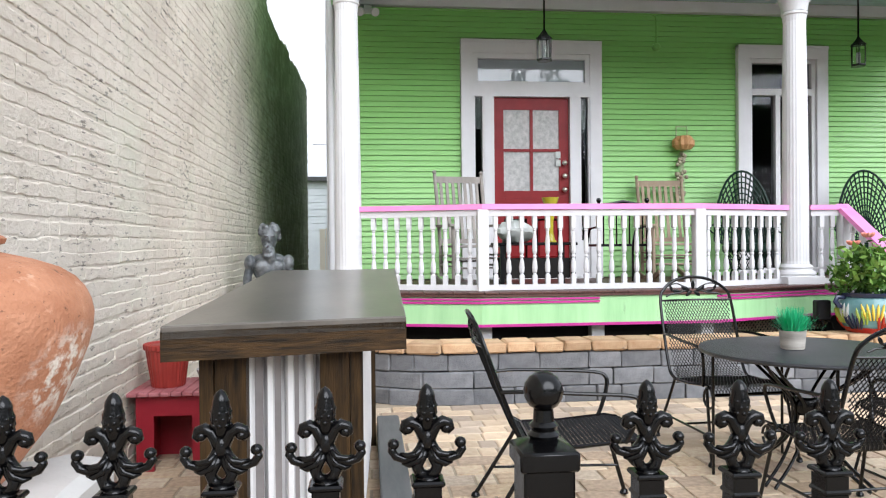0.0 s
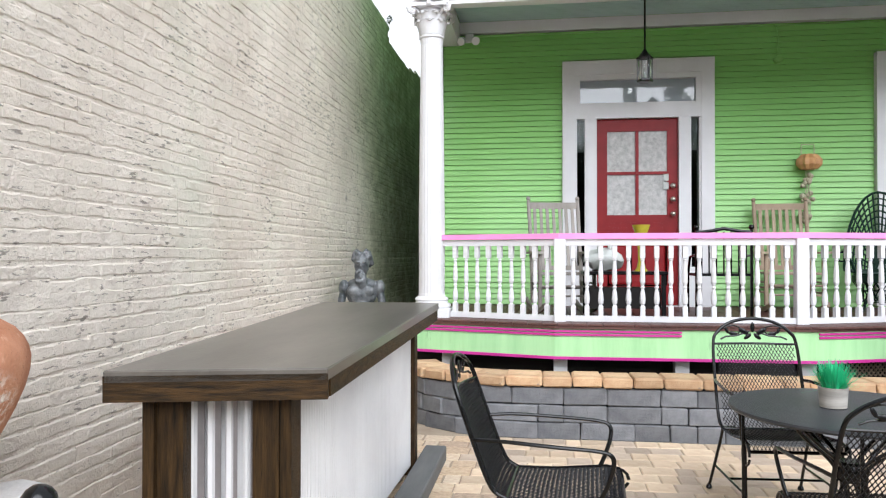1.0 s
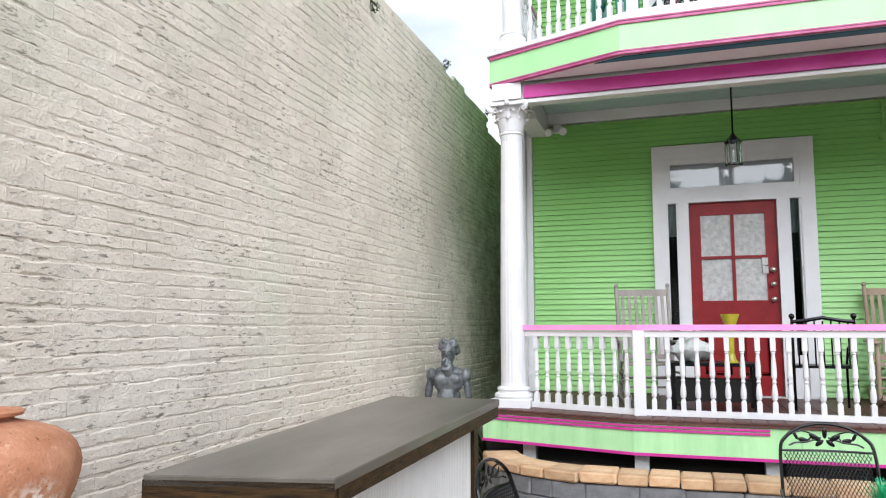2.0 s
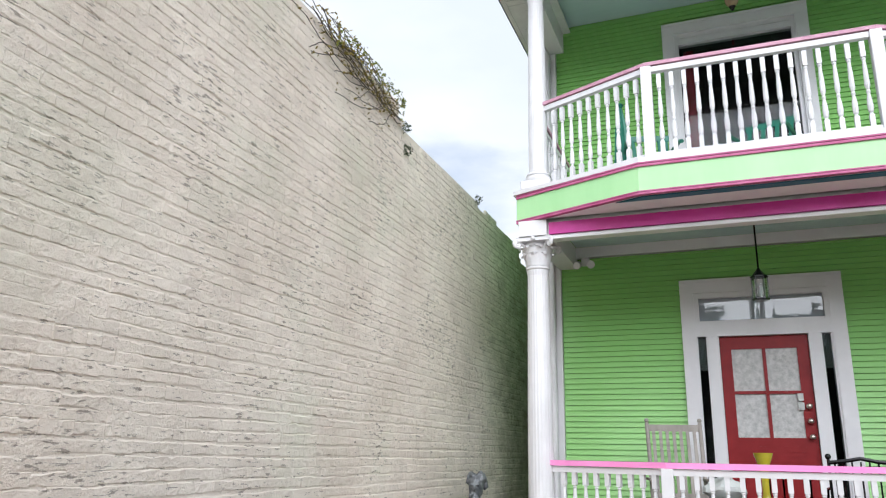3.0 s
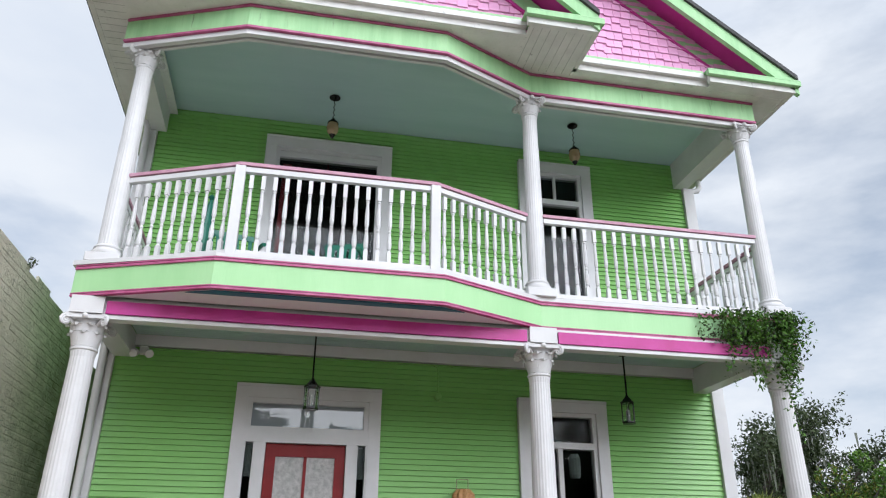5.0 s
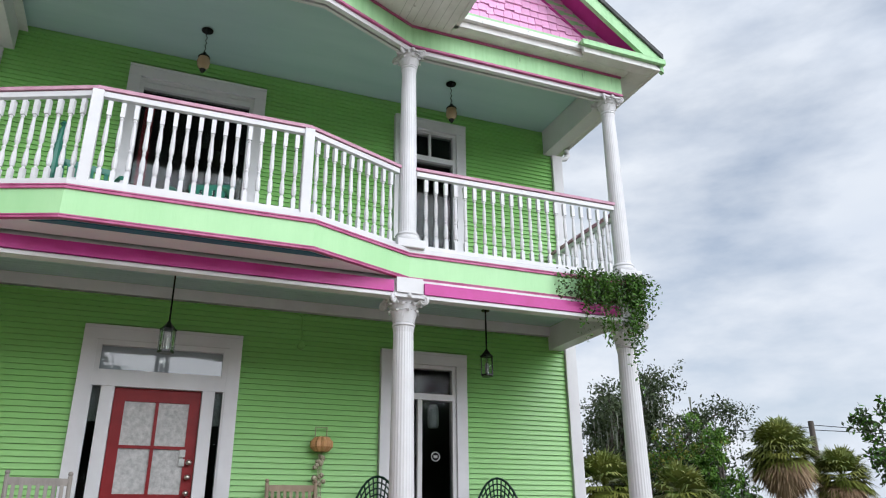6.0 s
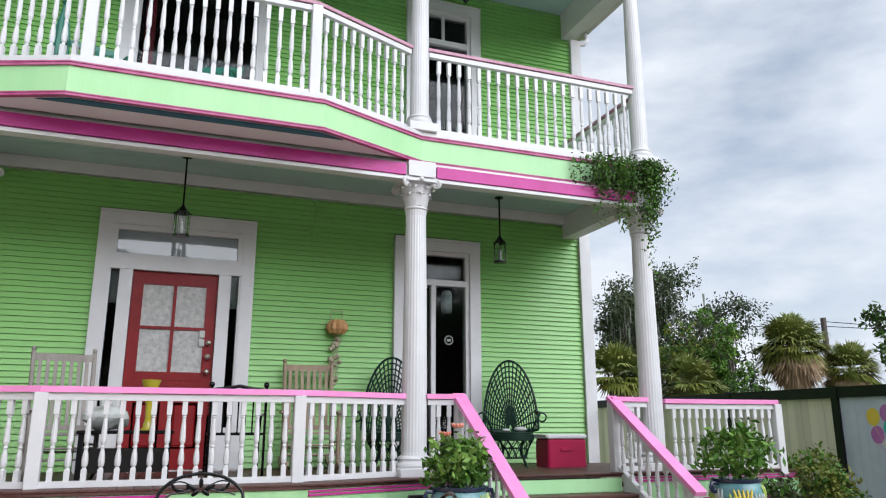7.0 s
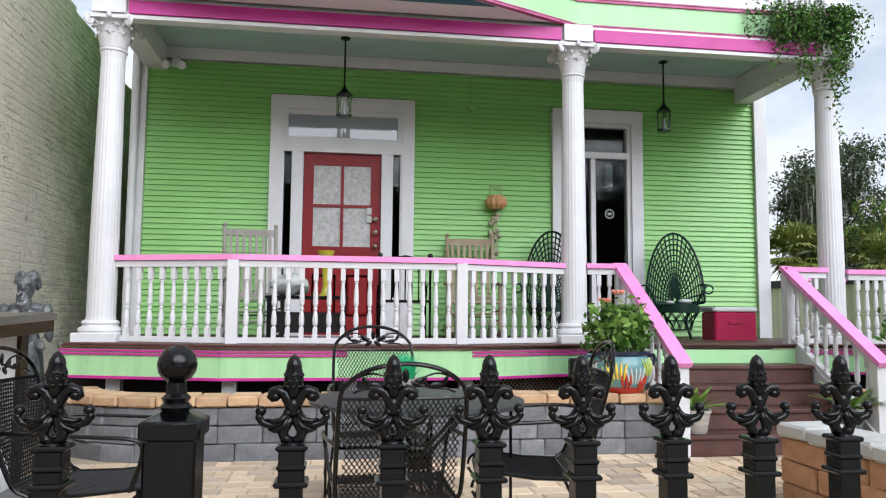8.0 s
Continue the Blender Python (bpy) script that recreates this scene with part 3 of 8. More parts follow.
box(bm, X0 + 0.17, X1 - 0.17, 8.86, 9.0, 0.0, 7.6)
setting("wall_back", bm, M["siding"], "plain green back wall of the house")
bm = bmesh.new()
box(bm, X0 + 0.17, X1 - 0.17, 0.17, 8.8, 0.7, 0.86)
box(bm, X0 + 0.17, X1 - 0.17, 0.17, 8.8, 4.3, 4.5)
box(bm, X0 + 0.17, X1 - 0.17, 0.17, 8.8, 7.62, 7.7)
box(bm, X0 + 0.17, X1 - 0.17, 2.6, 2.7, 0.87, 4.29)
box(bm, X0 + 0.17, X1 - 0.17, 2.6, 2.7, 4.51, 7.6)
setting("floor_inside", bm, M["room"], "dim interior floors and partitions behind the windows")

# corner boards
for name, xa, xb in (("trim", X0 - 0.03, X0 + 0.14), ("trim", X1 - 0.14, X1 + 0.03)):
    bm = bmesh.new()
    box(bm, xa, xb, -0.05, 0.10, 0.25, 7.15)
    setting(name, bm, M["white"], "white painted corner board of the house")
# frieze boards under both porch ceilings
for z0, z1 in ((4.17, 4.305),):
    bm = bmesh.new()
    box(bm, X0 + 0.15, X1 - 0.15, -0.06, 0.028, z0, z1)
    setting("trim", bm, M["white"], "white frieze board under the porch ceiling")

# ---- porch plan ----
COLS = (-2.19, 2.345, 5.20)
CY = -1.74
FRONT = [(-2.44, -2.0), (-1.0, -2.42), (1.17, -2.42), (2.42, -1.98), (2.78, -1.98)]
FRONT_R = [(4.66, -1.98), (7.04, -1.98)]
bm = bmesh.new()
slab(bm, FRONT[:4] + [(7.04, -1.98), (7.04, -0.1), (5.60, -0.1), (5.60, 0.02), (-2.44, 0.02)], 0.845, 0.868)
porch_floor = setting("porch_floor", bm, M["deck"], "brown painted timber porch floor")
# pale green fascia with magenta beads
for line in (FRONT, FRONT_R):
    off = [(x, y + 0.05) for x, y in line]
    bm = bmesh.new()
    ribbon(bm, off, 0.585, 0.84, 0.03)
    setting("trim", bm, M["old_green"], "weathered pale green porch fascia board")
    runs = [off]
    if line is FRONT:
        runs = [off[:2] + [(0.07, -2.37)], [(1.17, -2.37), *off[3:]]]
    for z0, z1, lines in ((0.785, 0.803, runs), (0.815, 0.832, runs), (0.578, 0.602, [off])):
        for run in lines:
            bm = bmesh.new()
            ribbon(bm, run, z0, z1, 0.045)
            setting("trim", bm, M["magenta"], "thin magenta bead along the porch fascia")
bm = bmesh.new()
ribbon(bm, [(-2.40, -1.90), (-2.40, -0.02)], 0.585, 0.84, 0.03, 1)
setting("trim", bm, M["pale_green"], "pale green porch fascia at the porch end")
# dark sheet painted as the shade of the crawl space, and lattice
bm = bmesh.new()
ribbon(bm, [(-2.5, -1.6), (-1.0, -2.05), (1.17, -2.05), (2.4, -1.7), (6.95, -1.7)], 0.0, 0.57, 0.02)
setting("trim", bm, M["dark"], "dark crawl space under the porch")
for i, x in enumerate((-2.0, -0.95, 0.1, 1.15)):
    bm = bmesh.new()
    box(bm, x - 0.06, x + 0.06, -2.26 if -1.1 < x < 1.3 else -1.95, -2.14 if -1.1 < x < 1.3 else -1.83, 0.3, 0.58)
    setting("trim", bm, M["white"], "short white pier under the porch edge")

lat = bmesh.new()
for s_ in (-1, 1):
    for k in range(34):
        x = 1.25 + k * 0.042
        y = -2.12 + max(0.0, x - 1.25) * 0.26
        beam(lat, (x, y + 0.006 * s_, 0.42), (x + 0.12 * s_, y + 0.006 * s_ + 0.031 * s_, 0.56), 0.016, 0.006)
setting("trim", lat, M["tan_wood"], "small diagonal wooden lattice under the porch edge")

# upper deck
UD_L = [(-2.42, -1.86), (-1.03, -2.40), (1.18, -2.40), (2.36, -1.86), (5.45, -1.86)]
bm = bmesh.new()
slab(bm, UD_L + [(5.45, 0.02), (-2.42, 0.02)], 4.44, 4.485)
setting("upper_floor", bm, M["white"], "white-edged timber deck of the upper porch")
bm = bmesh.new()
ribbon(bm, [(-2.37, 0.0), *[(x if i else -2.37, y + 0.05) for i, (x, y) in enumerate(UD_L)]][1:], 4.13, 4.438, 0.035)
setting("trim", bm, M["pale_green"], "pale green fascia of the upper deck")
for z0, z1 in ((4.395, 4.418), (4.425, 4.4375), (4.115, 4.135), (4.14, 4.152)):
    bm = bmesh.new()
    ribbon(bm, [(x if i else -2.37, y + 0.05) for i, (x, y) in enumerate(UD_L)], z0, z1, 0.052)
    setting("trim", bm, M["old_magenta"], "thin faded magenta bead along the upper deck")
bm = bmesh.new()
slab(bm, [(-2.1, -1.93), (-1.02, -2.345), (1.17, -2.345), (2.2, -1.93)], 4.118, 4.128)
setting("trim", bm, M["soffit_white"], "white soffit under the bowed deck")
bm = bmesh.new()
slab(bm, [(-1.28, -2.235), (-1.02, -2.34), (1.17, -2.34), (1.42, -2.235)], 4.106, 4.114)
setting("trim", bm, M["teal"], "dark teal soffit under the bowed deck")
for x, o in ((-2.37, -1), (5.40, 1)):
    bm = bmesh.new()
    box(bm, x - 0.03, x + 0.03, -1.80, 0.0, 4.13, 4.438)
    setting("trim", bm, M["pale_green"], "pale green end fascia of the upper deck")

# straight porch beam on the columns
bm = bmesh.new()
box(bm, -2.33, 5.34, CY - 0.15, CY - 0.07, 3.93, 4.11)
box(bm, -2.36, 5.37, CY - 0.19, CY - 0.06, 3.895, 3.928)
box(bm, -2.33, -2.10, CY - 0.055, 0.0, 4.04, 4.30)
box(bm, 5.14, 5.34, CY - 0.055, 0.0, 3.975, 4.30)
box(bm, -2.33, 5.34, CY - 0.05, CY - 0.02, 4.132, 4.42)
setting("porch_beam", bm, M["white"], "white painted beam carried by the columns")
for a, b in ((-2.02, 2.17), (2.52, 5.03)):
    bm = bmesh.new()
    box(bm, a, b, CY - 0.185, CY - 0.152, 3.95, 4.075)
    setting("trim", bm, M["magenta"], "broad magenta band on the porch beam")
bm = bmesh.new()
box(bm, -2.095, 5.135, CY - 0.065, -0.065, 4.31, 4.33)
y = CY - 0.05
while y < -0.1:
    box(bm, -2.095, 5.135, y, y + 0.075, 4.303, 4.309)
    y += 0.082
setting("ceiling", bm, M["ceiling"], "blue-grey beadboard ceiling of the lower porch")

# upper frieze, ceiling and roof
RF = [(-2.40, -1.88), (-1.03, -2.42), (1.18, -2.42), (2.36, -1.88), (5.45, -1.88)]
bm = bmesh.new()
ribbon(bm, [(x, y + 0.05) for x, y in RF], 7.16, 7.46, 0.04)
setting("trim", bm, M["old_green"], "weathered pale green frieze under the roof")
bm = bmesh.new()
ribbon(bm, [(x, y + 0.09) for x, y in RF], 7.09, 7.15, 0.06)
ribbon(bm, [(x, y + 0.17) for x, y in RF], 7.09, 7.55, 0.04)
setting("trim", bm, M["white"], "white lower edge of the roof frieze")
for z0, z1 in ((7.152, 7.178), (7.44, 7.468)):
    bm = bmesh.new()
    ribbon(bm, [(x, y + 0.04) for x, y in RF], z0, z1, 0.05)
    setting("trim", bm, M["old_magenta"], "faded magenta bead along the roof frieze")
bm = bmesh.new()
box(bm, -2.40, -2.20, -1.68, 0.0, 7.17, 7.60)
box(bm, 5.25, 5.45, -1.68, 0.0, 7.15, 7.60)
setting("upper_beam", bm, M["white"], "white end beams of the upper porch")
bm = bmesh.new()
slab(bm, [(-2.199, -1.70), (-1.03, -2.22), (1.18, -2.22), (2.3, -1.70), (5.249, -1.70), (5.249, 0.02), (-2.199, 0.02)], 7.57, 7.60)
setting("ceiling_upper", bm, M["ceiling"], "pale blue-grey ceiling of the upper porch")
# soffits: main eave along both sides, cornice of the front gable, cornice of the set-back gable
bm = bmesh.new()
box(bm, -2.75, -2.10, -2.72, 9.0, 7.475, 7.50)
slab(bm, [(-2.10, -2.50), (2.10, -2.50), (2.10, -2.72), (2.86, -2.72), (2.86, -1.80), (-2.10, -1.80)], 7.475, 7.50)
box(bm, 2.865, 5.50, -2.02, -1.80, 7.475, 7.50)
box(bm, 4.70, 5.82, -2.14, -2.025, 7.475, 7.50)
box(bm, 5.505, 5.82, -2.02, 9.0, 7.475, 7.50)
setting("soffit", bm, M["old_white"], "flaking white timber soffit under the eaves")
bm = bmesh.new()
for k in range(16):
    box(bm, -2.745, -2.42, -2.70 + k * 0.12, -2.695 + k * 0.12, 7.471, 7.474)
for k in range(7):
    box(bm, 2.15 + k * 0.1, 2.155 + k * 0.1, -2.70, -1.95, 7.471, 7.474)
setting("soffit", bm, M["grey_cap"], "grey joints between the soffit boards")
EAVES = [(-2.10, 2.10, -2.56, -2.50, 7.47, 7.60), (-2.10, 2.10, -2.62, -2.56, 7.555, 7.63), (2.865, 4.70, -2.08, -2.02, 7.47, 7.60),
         (2.865, 4.70, -2.14, -2.08, 7.555, 7.63), (2.06, 2.92, -2.78, -2.722, 7.47, 7.62), (4.66, 5.88, -2.20, -2.142, 7.47, 7.59),
         (-2.81, -2.06, -2.78, -2.722, 7.47, 7.62), (-2.81, -2.752, -2.72, 9.0, 7.47, 7.62), (5.822, 5.88, -2.14, 9.0, 7.47, 7.62),
         (2.862, 2.92, -2.72, -1.85, 7.47, 7.62)]
CROWNS = [(2.922, 2.97, -2.78, -1.9, 7.56, 7.66), (-2.10, 2.03, -2.62, -2.30, 7.632, 7.66), (2.97, 4.62, -2.14, -1.87, 7.632, 7.66)]
for x0, x1, y0, y1 in ((2.03, 2.97, -2.84, -2.782), (4.62, 5.94, -2.26, -2.202), (-2.86, -2.03, -2.84, -2.782)):
    CROWNS += [(x0, x1, y0, y1, 7.55, 7.61), (x0, x1, y0, y1 + 0.3, 7.612, 7.63)]
for dims, mat, lab in [(e, "old_white", "white eave fascia with worn moulding") for e in EAVES] + [(c, "old_green", "weathered pale green crown of a cornice return") for c in CROWNS]:
    bm = bmesh.new()
    box(bm, *dims)
    setting("fascia", bm, M[mat], lab)
# gable backing walls
GABLES = ((-2.45, 2.45, -2.38, 0.0, 0.86), (0.75, 5.83, -1.79, 3.29, 0.74))
for x0, x1, y, xc, sl in GABLES:
    bm = bmesh.new()
    h = (x1 - x0) / 2 * sl
    v = [bm.verts.new(c) for yy in (y, y + 0.1) for c in ((x0, yy, 7.66), (x1, yy, 7.66), ((x0 + x1) / 2, yy, 7.66 + h))]
    for f in ((0, 1, 2), (5, 4, 3), (0, 3, 4, 1), (1, 4, 5, 2), (2, 5, 3, 0)):
        bm.faces.new([v[i] for i in f])
    setting("gable_wall", bm, M["shingle"], "pink shingled gable wall under the roof")
# rakes and roofs
for x0, x1, yf, yb, sl, zb in ((-2.92, 2.92, -2.78, 5.0, 0.82, 7.58), (0.66, 5.94, -2.17, 9.0, 0.74, 7.56)):
    xc, h = (x0 + x1) / 2, (x1 - x0) / 2 * sl
    for s, xe in ((-1, x0), (1, x1)):
        bm = bmesh.new()
        a, b = Vector((xe, 0, zb + 0.06)), Vector((xc, 0, zb + h + 0.06))
        v = [bm.verts.new((p.x, yy, p.z + dz)) for yy in (yf - 0.06, yb) for p in (a, b) for dz in (0.05, 0.12)]
        for f in ((0, 2, 3, 1), (4, 5, 7, 6), (0, 1, 5, 4), (2, 6, 7, 3), (0, 4, 6, 2), (1, 3, 7, 5)):
            bm.faces.new([v[i] for i in f])
        setting("roof", bm, M["asphalt"], "dark shingled roof slope")
        for inset_, y0, y1, z0, z1, mat, lab in ((0.0, yf - 0.03, yf + 0.03, -0.17, 0.045, "old_green", "weathered pale green rake board of the gable"),
                                               (0.27, yf + 0.36, yf + 0.42, -0.10, 0.16, "old_green", "weathered pale green inner rake board"),
                                               (0.30, yf + 0.35, yf + 0.42, -0.125, -0.075, "magenta", "magenta strip along the gable"),
                                               (0.0, yf + 0.032, yf + 0.44, -0.02, 0.02, "magenta", "magenta underside of the roof overhang")):
            bm = bmesh.new()
            a = Vector((xe - s * inset_, 0, zb + 0.06))
            b = Vector((xc, 0, zb + h + 0.06 - inset_ * sl))
            v = [bm.verts.new((p.x, yy, p.z + dz)) for yy in (y0, y1) for p in (a, b) for dz in (z0, z1)]
            for f in ((0, 2, 3, 1), (4, 5, 7, 6), (0, 1, 5, 4), (2, 6, 7, 3), (0, 4, 6, 2), (1, 3, 7, 5)):
                bm.faces.new([v[i] for i in f])
            setting("trim", bm, M[mat], lab)


# ---- front door, windows ----
def casing(bm, x0, x1, z0, z1, w, wt, y0=-0.07, y1=0.03):
    box(bm, x0, x0 + w, y0, y1, z0, z1 - wt)
    box(bm, x1 - w, x1, y0, y1, z0, z1 - wt)
    box(bm, x0, x1, y0 - 0.003, y1, z1 - wt, z1)
    box(bm, x0, x1, y0 - 0.012, y1, z1 - 0.03, z1 + 0.004)


bm = bmesh.new()
casing(bm, *DOOR, 0.15, 0.16)
for a, b in ((-0.59, -0.47), (0.47, 0.59)):
    box(bm, a, b, -0.06, 0.10, FLOOR, 3.10)
box(bm, -0.72, 0.72, -0.065, 0.10, 3.10, 3.25)
box(bm, -0.72, -0.665, -0.055, 0.1, 3.25, 3.62)
box(bm, 0.665, 0.72, -0.055, 0.1, 3.25, 3.62)
box(bm, -0.665, 0.665, -0.055, 0.1, 3.56, 3.62)
box(bm, -0.665, 0.665, -0.05, 0.1, 3.25, 3.285)
for s in (-1, 1):
    box(bm, *sorted((s * 0.59, s * 0.72)), -0.045, 0.1, 0.88, 1.35)
    box(bm, *sorted((s * 0.70, s * 0.72)), -0.05, 0.1, 1.35, 3.10)
    box(bm, *sorted((s * 0.59, s * 0.61)), -0.05, 0.1, 1.35, 3.10)
box(bm, -0.86, 0.86, -0.12, 0.1, 0.872, 0.895)
door_frame = setting("door_frame", bm, M["white"], "wide white door surround with transom and sidelights")
for x0, x1, z0, z1 in ((-0.665, 0.665, 3.285, 3.56), (-0.70, -0.61, 1.35, 3.10), (0.61, 0.70, 1.35, 3.10)):
    bm = bmesh.new()
    box(bm, x0, x1, 0.0, 0.012, z0, z1)
    part("pane", bm, M["film_glass"] if z0 > 3.2 else M["glass"], door_frame)
for s in (-1, 1):
    bm = bmesh.new()
    for k in range(6):
        box(bm, *sorted((s * (0.612 + 0.015 * k), s * (0.624 + 0.015 * k))), 0.05 + 0.004 * (k % 2), 0.056 + 0.004 * (k % 2), 2.72, 3.098)
    part("curtain", bm, M["cloth"], door_frame, "short pale curtain behind the sidelight")
door_1 = thing("door_1", "closed red wooden door with four lace-curtained panes", "door")
door_1["kind"] = "structure"
bm = bmesh.new()
D0, D1 = -0.465, 0.465
box(bm, D0, -0.345, 0.0, 0.045, 0.90, 3.095)
box(bm, 0.345, D1, 0.0, 0.045, 0.90, 3.095)
box(bm, -0.345, 0.345, 0.0, 0.045, 2.95, 3.095)
box(bm, -0.345, 0.345, 0.0, 0.045, 1.62, 1.96)
box(bm, -0.345, 0.345, 0.0, 0.045, 0.90, 1.12)
box(bm, -0.06, 0.06, 0.0, 0.045, 1.12, 1.62)
box(bm, -0.018, 0.018, -0.004, 0.04, 1.96, 2.95)
box(bm, -0.345, 0.345, -0.003, 0.04, 2.438, 2.472)
for s in (-1, 1):
    soft_box(bm, *sorted((s * 0.08, s * 0.325)), 0.012, 0.035, 1.14, 1.60, 0.02)
for k in range(4):
    box(bm, -0.33, 0.33, -0.006, 0.0, 1.70 + k * 0.055, 1.72 + k * 0.055)
part("door_leaf", bm, M["red_door"], door_1)
for a, b in ((-0.345, -0.018), (0.018, 0.345)):
    for c, d in ((1.96, 2.438), (2.472, 2.95)):
        bm = bmesh.new()
        box(bm, a, b, 0.016, 0.024, c, d)
        part("pane", bm, M["lace"], door_1, "pane with a lace curtain behind it")
for z in (2.30, 2.14, 1.97):
    bm = bmesh.new()
    ball(bm, (0.405, -0.045, z), 0.032)
    tube(bm, [(0.405, 0.0, z), (0.405, -0.04, z)], 0.016)
    part("door_knob", bm, M["chrome"], door_1, "round nickel lock or knob", True)
bm = bmesh.new()
box(bm, 0.30, 0.36, -0.012, -0.004, 2.36, 2.44)
box(bm, 0.30, 0.36, -0.012, -0.004, 2.26, 2.34)
part("notice", bm, M["cloth"], door_1, "small pale stickers on the glass")


def tall_window(name, label, x0, x1, z0, z1, transom, mull):
    bm = bmesh.new()
    casing(bm, x0, x1, z0, z1, 0.15, 0.16)
    a, b = x0 + 0.15, x1 - 0.15
    box(bm, a, a + 0.05, -0.03, 0.09, z0, z1 - 0.16)
    box(bm, b - 0.05, b, -0.03, 0.09, z0, z1 - 0.16)
    box(bm, a + 0.05, b - 0.05, -0.03, 0.09, z1 - 0.21, z1 - 0.16)
    box(bm, a + 0.05, b - 0.05, -0.035, 0.09, transom - 0.04, transom + 0.04)
    if mull:
        box(bm, mull - 0.03, mull + 0.03, -0.025, 0.09, z0, transom - 0.04)
    box(bm, x0 - 0.03, x1 + 0.03, -0.11, 0.03, z0 - 0.03, z0 + 0.03)
    w = setting(name, bm, M["white"], label)
    cuts = [a + 0.05, mull - 0.03, mull + 0.03, b - 0.05] if mull else [a + 0.05, b - 0.05]
    for c, d in zip(cuts[::2], cuts[1::2]):
        bm = bmesh.new()
        box(bm, c, d, 0.03, 0.04, z0 + 0.03, transom - 0.04)
        part("pane", bm, M["glass"], w)
    bm = bmesh.new()
    box(bm, a + 0.05, b - 0.05, 0.03, 0.04, transom + 0.04, z1 - 0.21)
    part("pane", bm, M["glass"], w)
    return w


window_1 = tall_window("window_1", "tall white-framed dark glass door with a transom", *WIN, 3.20, 3.17)
window_2 = tall_window("window_2", "wide white-framed dark glass door on the upper porch", *UDOOR, 7.015, 0)
window_3 = tall_window("window_3", "tall white sash window on the upper porch", *UWIN, 6.69, 0)
bm = bmesh.new()
box(bm, 3.295, 3.33, -0.02, 0.028, 6.73, 7.11)
part("glazing_bar", bm, M["white"], window_3)
bm = bmesh.new()
box(bm, -0.62, -0.5, 0.05, 0.08, 4.6, 6.9)
box(bm, -0.01, 0.01, 0.05, 0.078, 6.9, 6.96)
part("curtain", bm, M["crimson"], window_2, "dark red curtain behind the glass")
bm = bmesh.new()
for k in range(24):
    a, b = k * math.tau / 24, (k + 1) * math.tau / 24
    tube(bm, [(3.40 + 0.055 * math.cos(a), 0.024, 2.455 + 0.055 * math.sin(a)), (3.40 + 0.055 * math.cos(b), 0.024, 2.455 + 0.055 * math.sin(b))], 0.007, 4)
box(bm, 3.375, 3.425, 0.02, 0.028, 2.44, 2.47)
part("round_sticker", bm, M["cloth"], window_1, "round white sticker on the glass")
bm = bmesh.new()
lathe(bm, [(0.06, 0), (0.075, 0.04), (0.075, 0.24), (0.05, 0.30)], 12, (3.42, 0.16, 2.83))
part("hanging_lamp", bm, M["cloth"], window_1, "pale lamp seen behind the glass")


# ---- columns ----
def capital_mesh(r, h, wide):
    bm = bmesh.new()
    lathe(bm, [(r, 0), (r * 1.12, 0.012), (r * 1.12, 0.03), (r * 0.98, 0.04), (r * 1.0, h * 0.4), (r * 1.25, h * 0.85), (r * 1.3, h * 0.88)], 24)
    for ring, n, z0, ht, out in ((0, 8, 0.04, h * 0.42, 0.05), (1, 8, h * 0.30, h * 0.45, 0.075)):
        for k in range(n):
            a = (k + 0.5 * ring) * math.tau / n
            ca, sa = math.cos(a), math.sin(a)
            prof = [(r * 1.0, z0, 0.045), (r * 1.03 + 0.01, z0 + ht * 0.5, 0.062), (r * 1.05 + out * 0.55, z0 + ht * 0.92, 0.05), (r * 1.05 + out, z0 + ht * 0.95, 0.03), (r * 1.05 + out * 0.95, z0 + ht * 0.8, 0.012)]
            rows = []
            for q, z, w in prof:
                rows.append([bm.verts.new((q * ca - s * w * sa + t * ca, q * sa + s * w * ca + t * sa, z)) for s, t in ((-1, -0.008), (0, 0.012), (1, -0.008), (0, -0.015))])
            for u, v in zip(rows, rows[1:]):
                for i in range(4):
                    bm.faces.new((u[i], u[(i + 1) % 4], v[(i + 1) % 4], v[i]))
            bm.faces.new(rows[0][::-1])
            bm.faces.new(rows[-1])
    for k in range(4):
        a = math.pi / 4 + k * math.pi / 2
        ca, sa = math.cos(a), math.sin(a)
        pts = []
        for i in range(15):
            q = i / 14
            t = q * 1.75 * math.tau
            rad = 0.048 * (1 - q * 0.8)
            pts.append(((wide * 0.60 + rad * math.sin(t)) * ca, (wide * 0.60 + rad * math.sin(t)) * sa, h * 0.80 + rad * math.cos(t)))
        tube(bm, pts, 0.017, 6)
        tube(bm, [(r * ca, r * sa, h * 0.45), (r * 1.2 * ca, r * 1.2 * sa, h * 0.7), (wide * 0.58 * ca, wide * 0.58 * sa, h * 0.90)], 0.018, 6)
        b = k * math.pi / 2
        ball(bm, (wide * 0.47 * math.cos(b), wide * 0.47 * math.sin(b), h * 0.93), 0.028, 8)
    w = wide * 0.5
    edge = []
    for k in range(4):
        a = math.pi / 4 + k * math.pi / 2
        c = Vector((math.cos(a), math.sin(a))) * w * 1.38
        d = Vector((math.cos(a + math.pi / 2), math.sin(a + math.pi / 2))) * w * 1.38
        for t in (0.06, 0.3, 0.5, 0.7, 0.94):
            p = c.lerp(d, t)
            edge.append(tuple(p * (1 - 0.13 * (1 - (2 * t - 1) ** 2))))
    slab(bm, edge, h * 0.90, h)
    return mesh_of("capital", bm, M["white"], True)


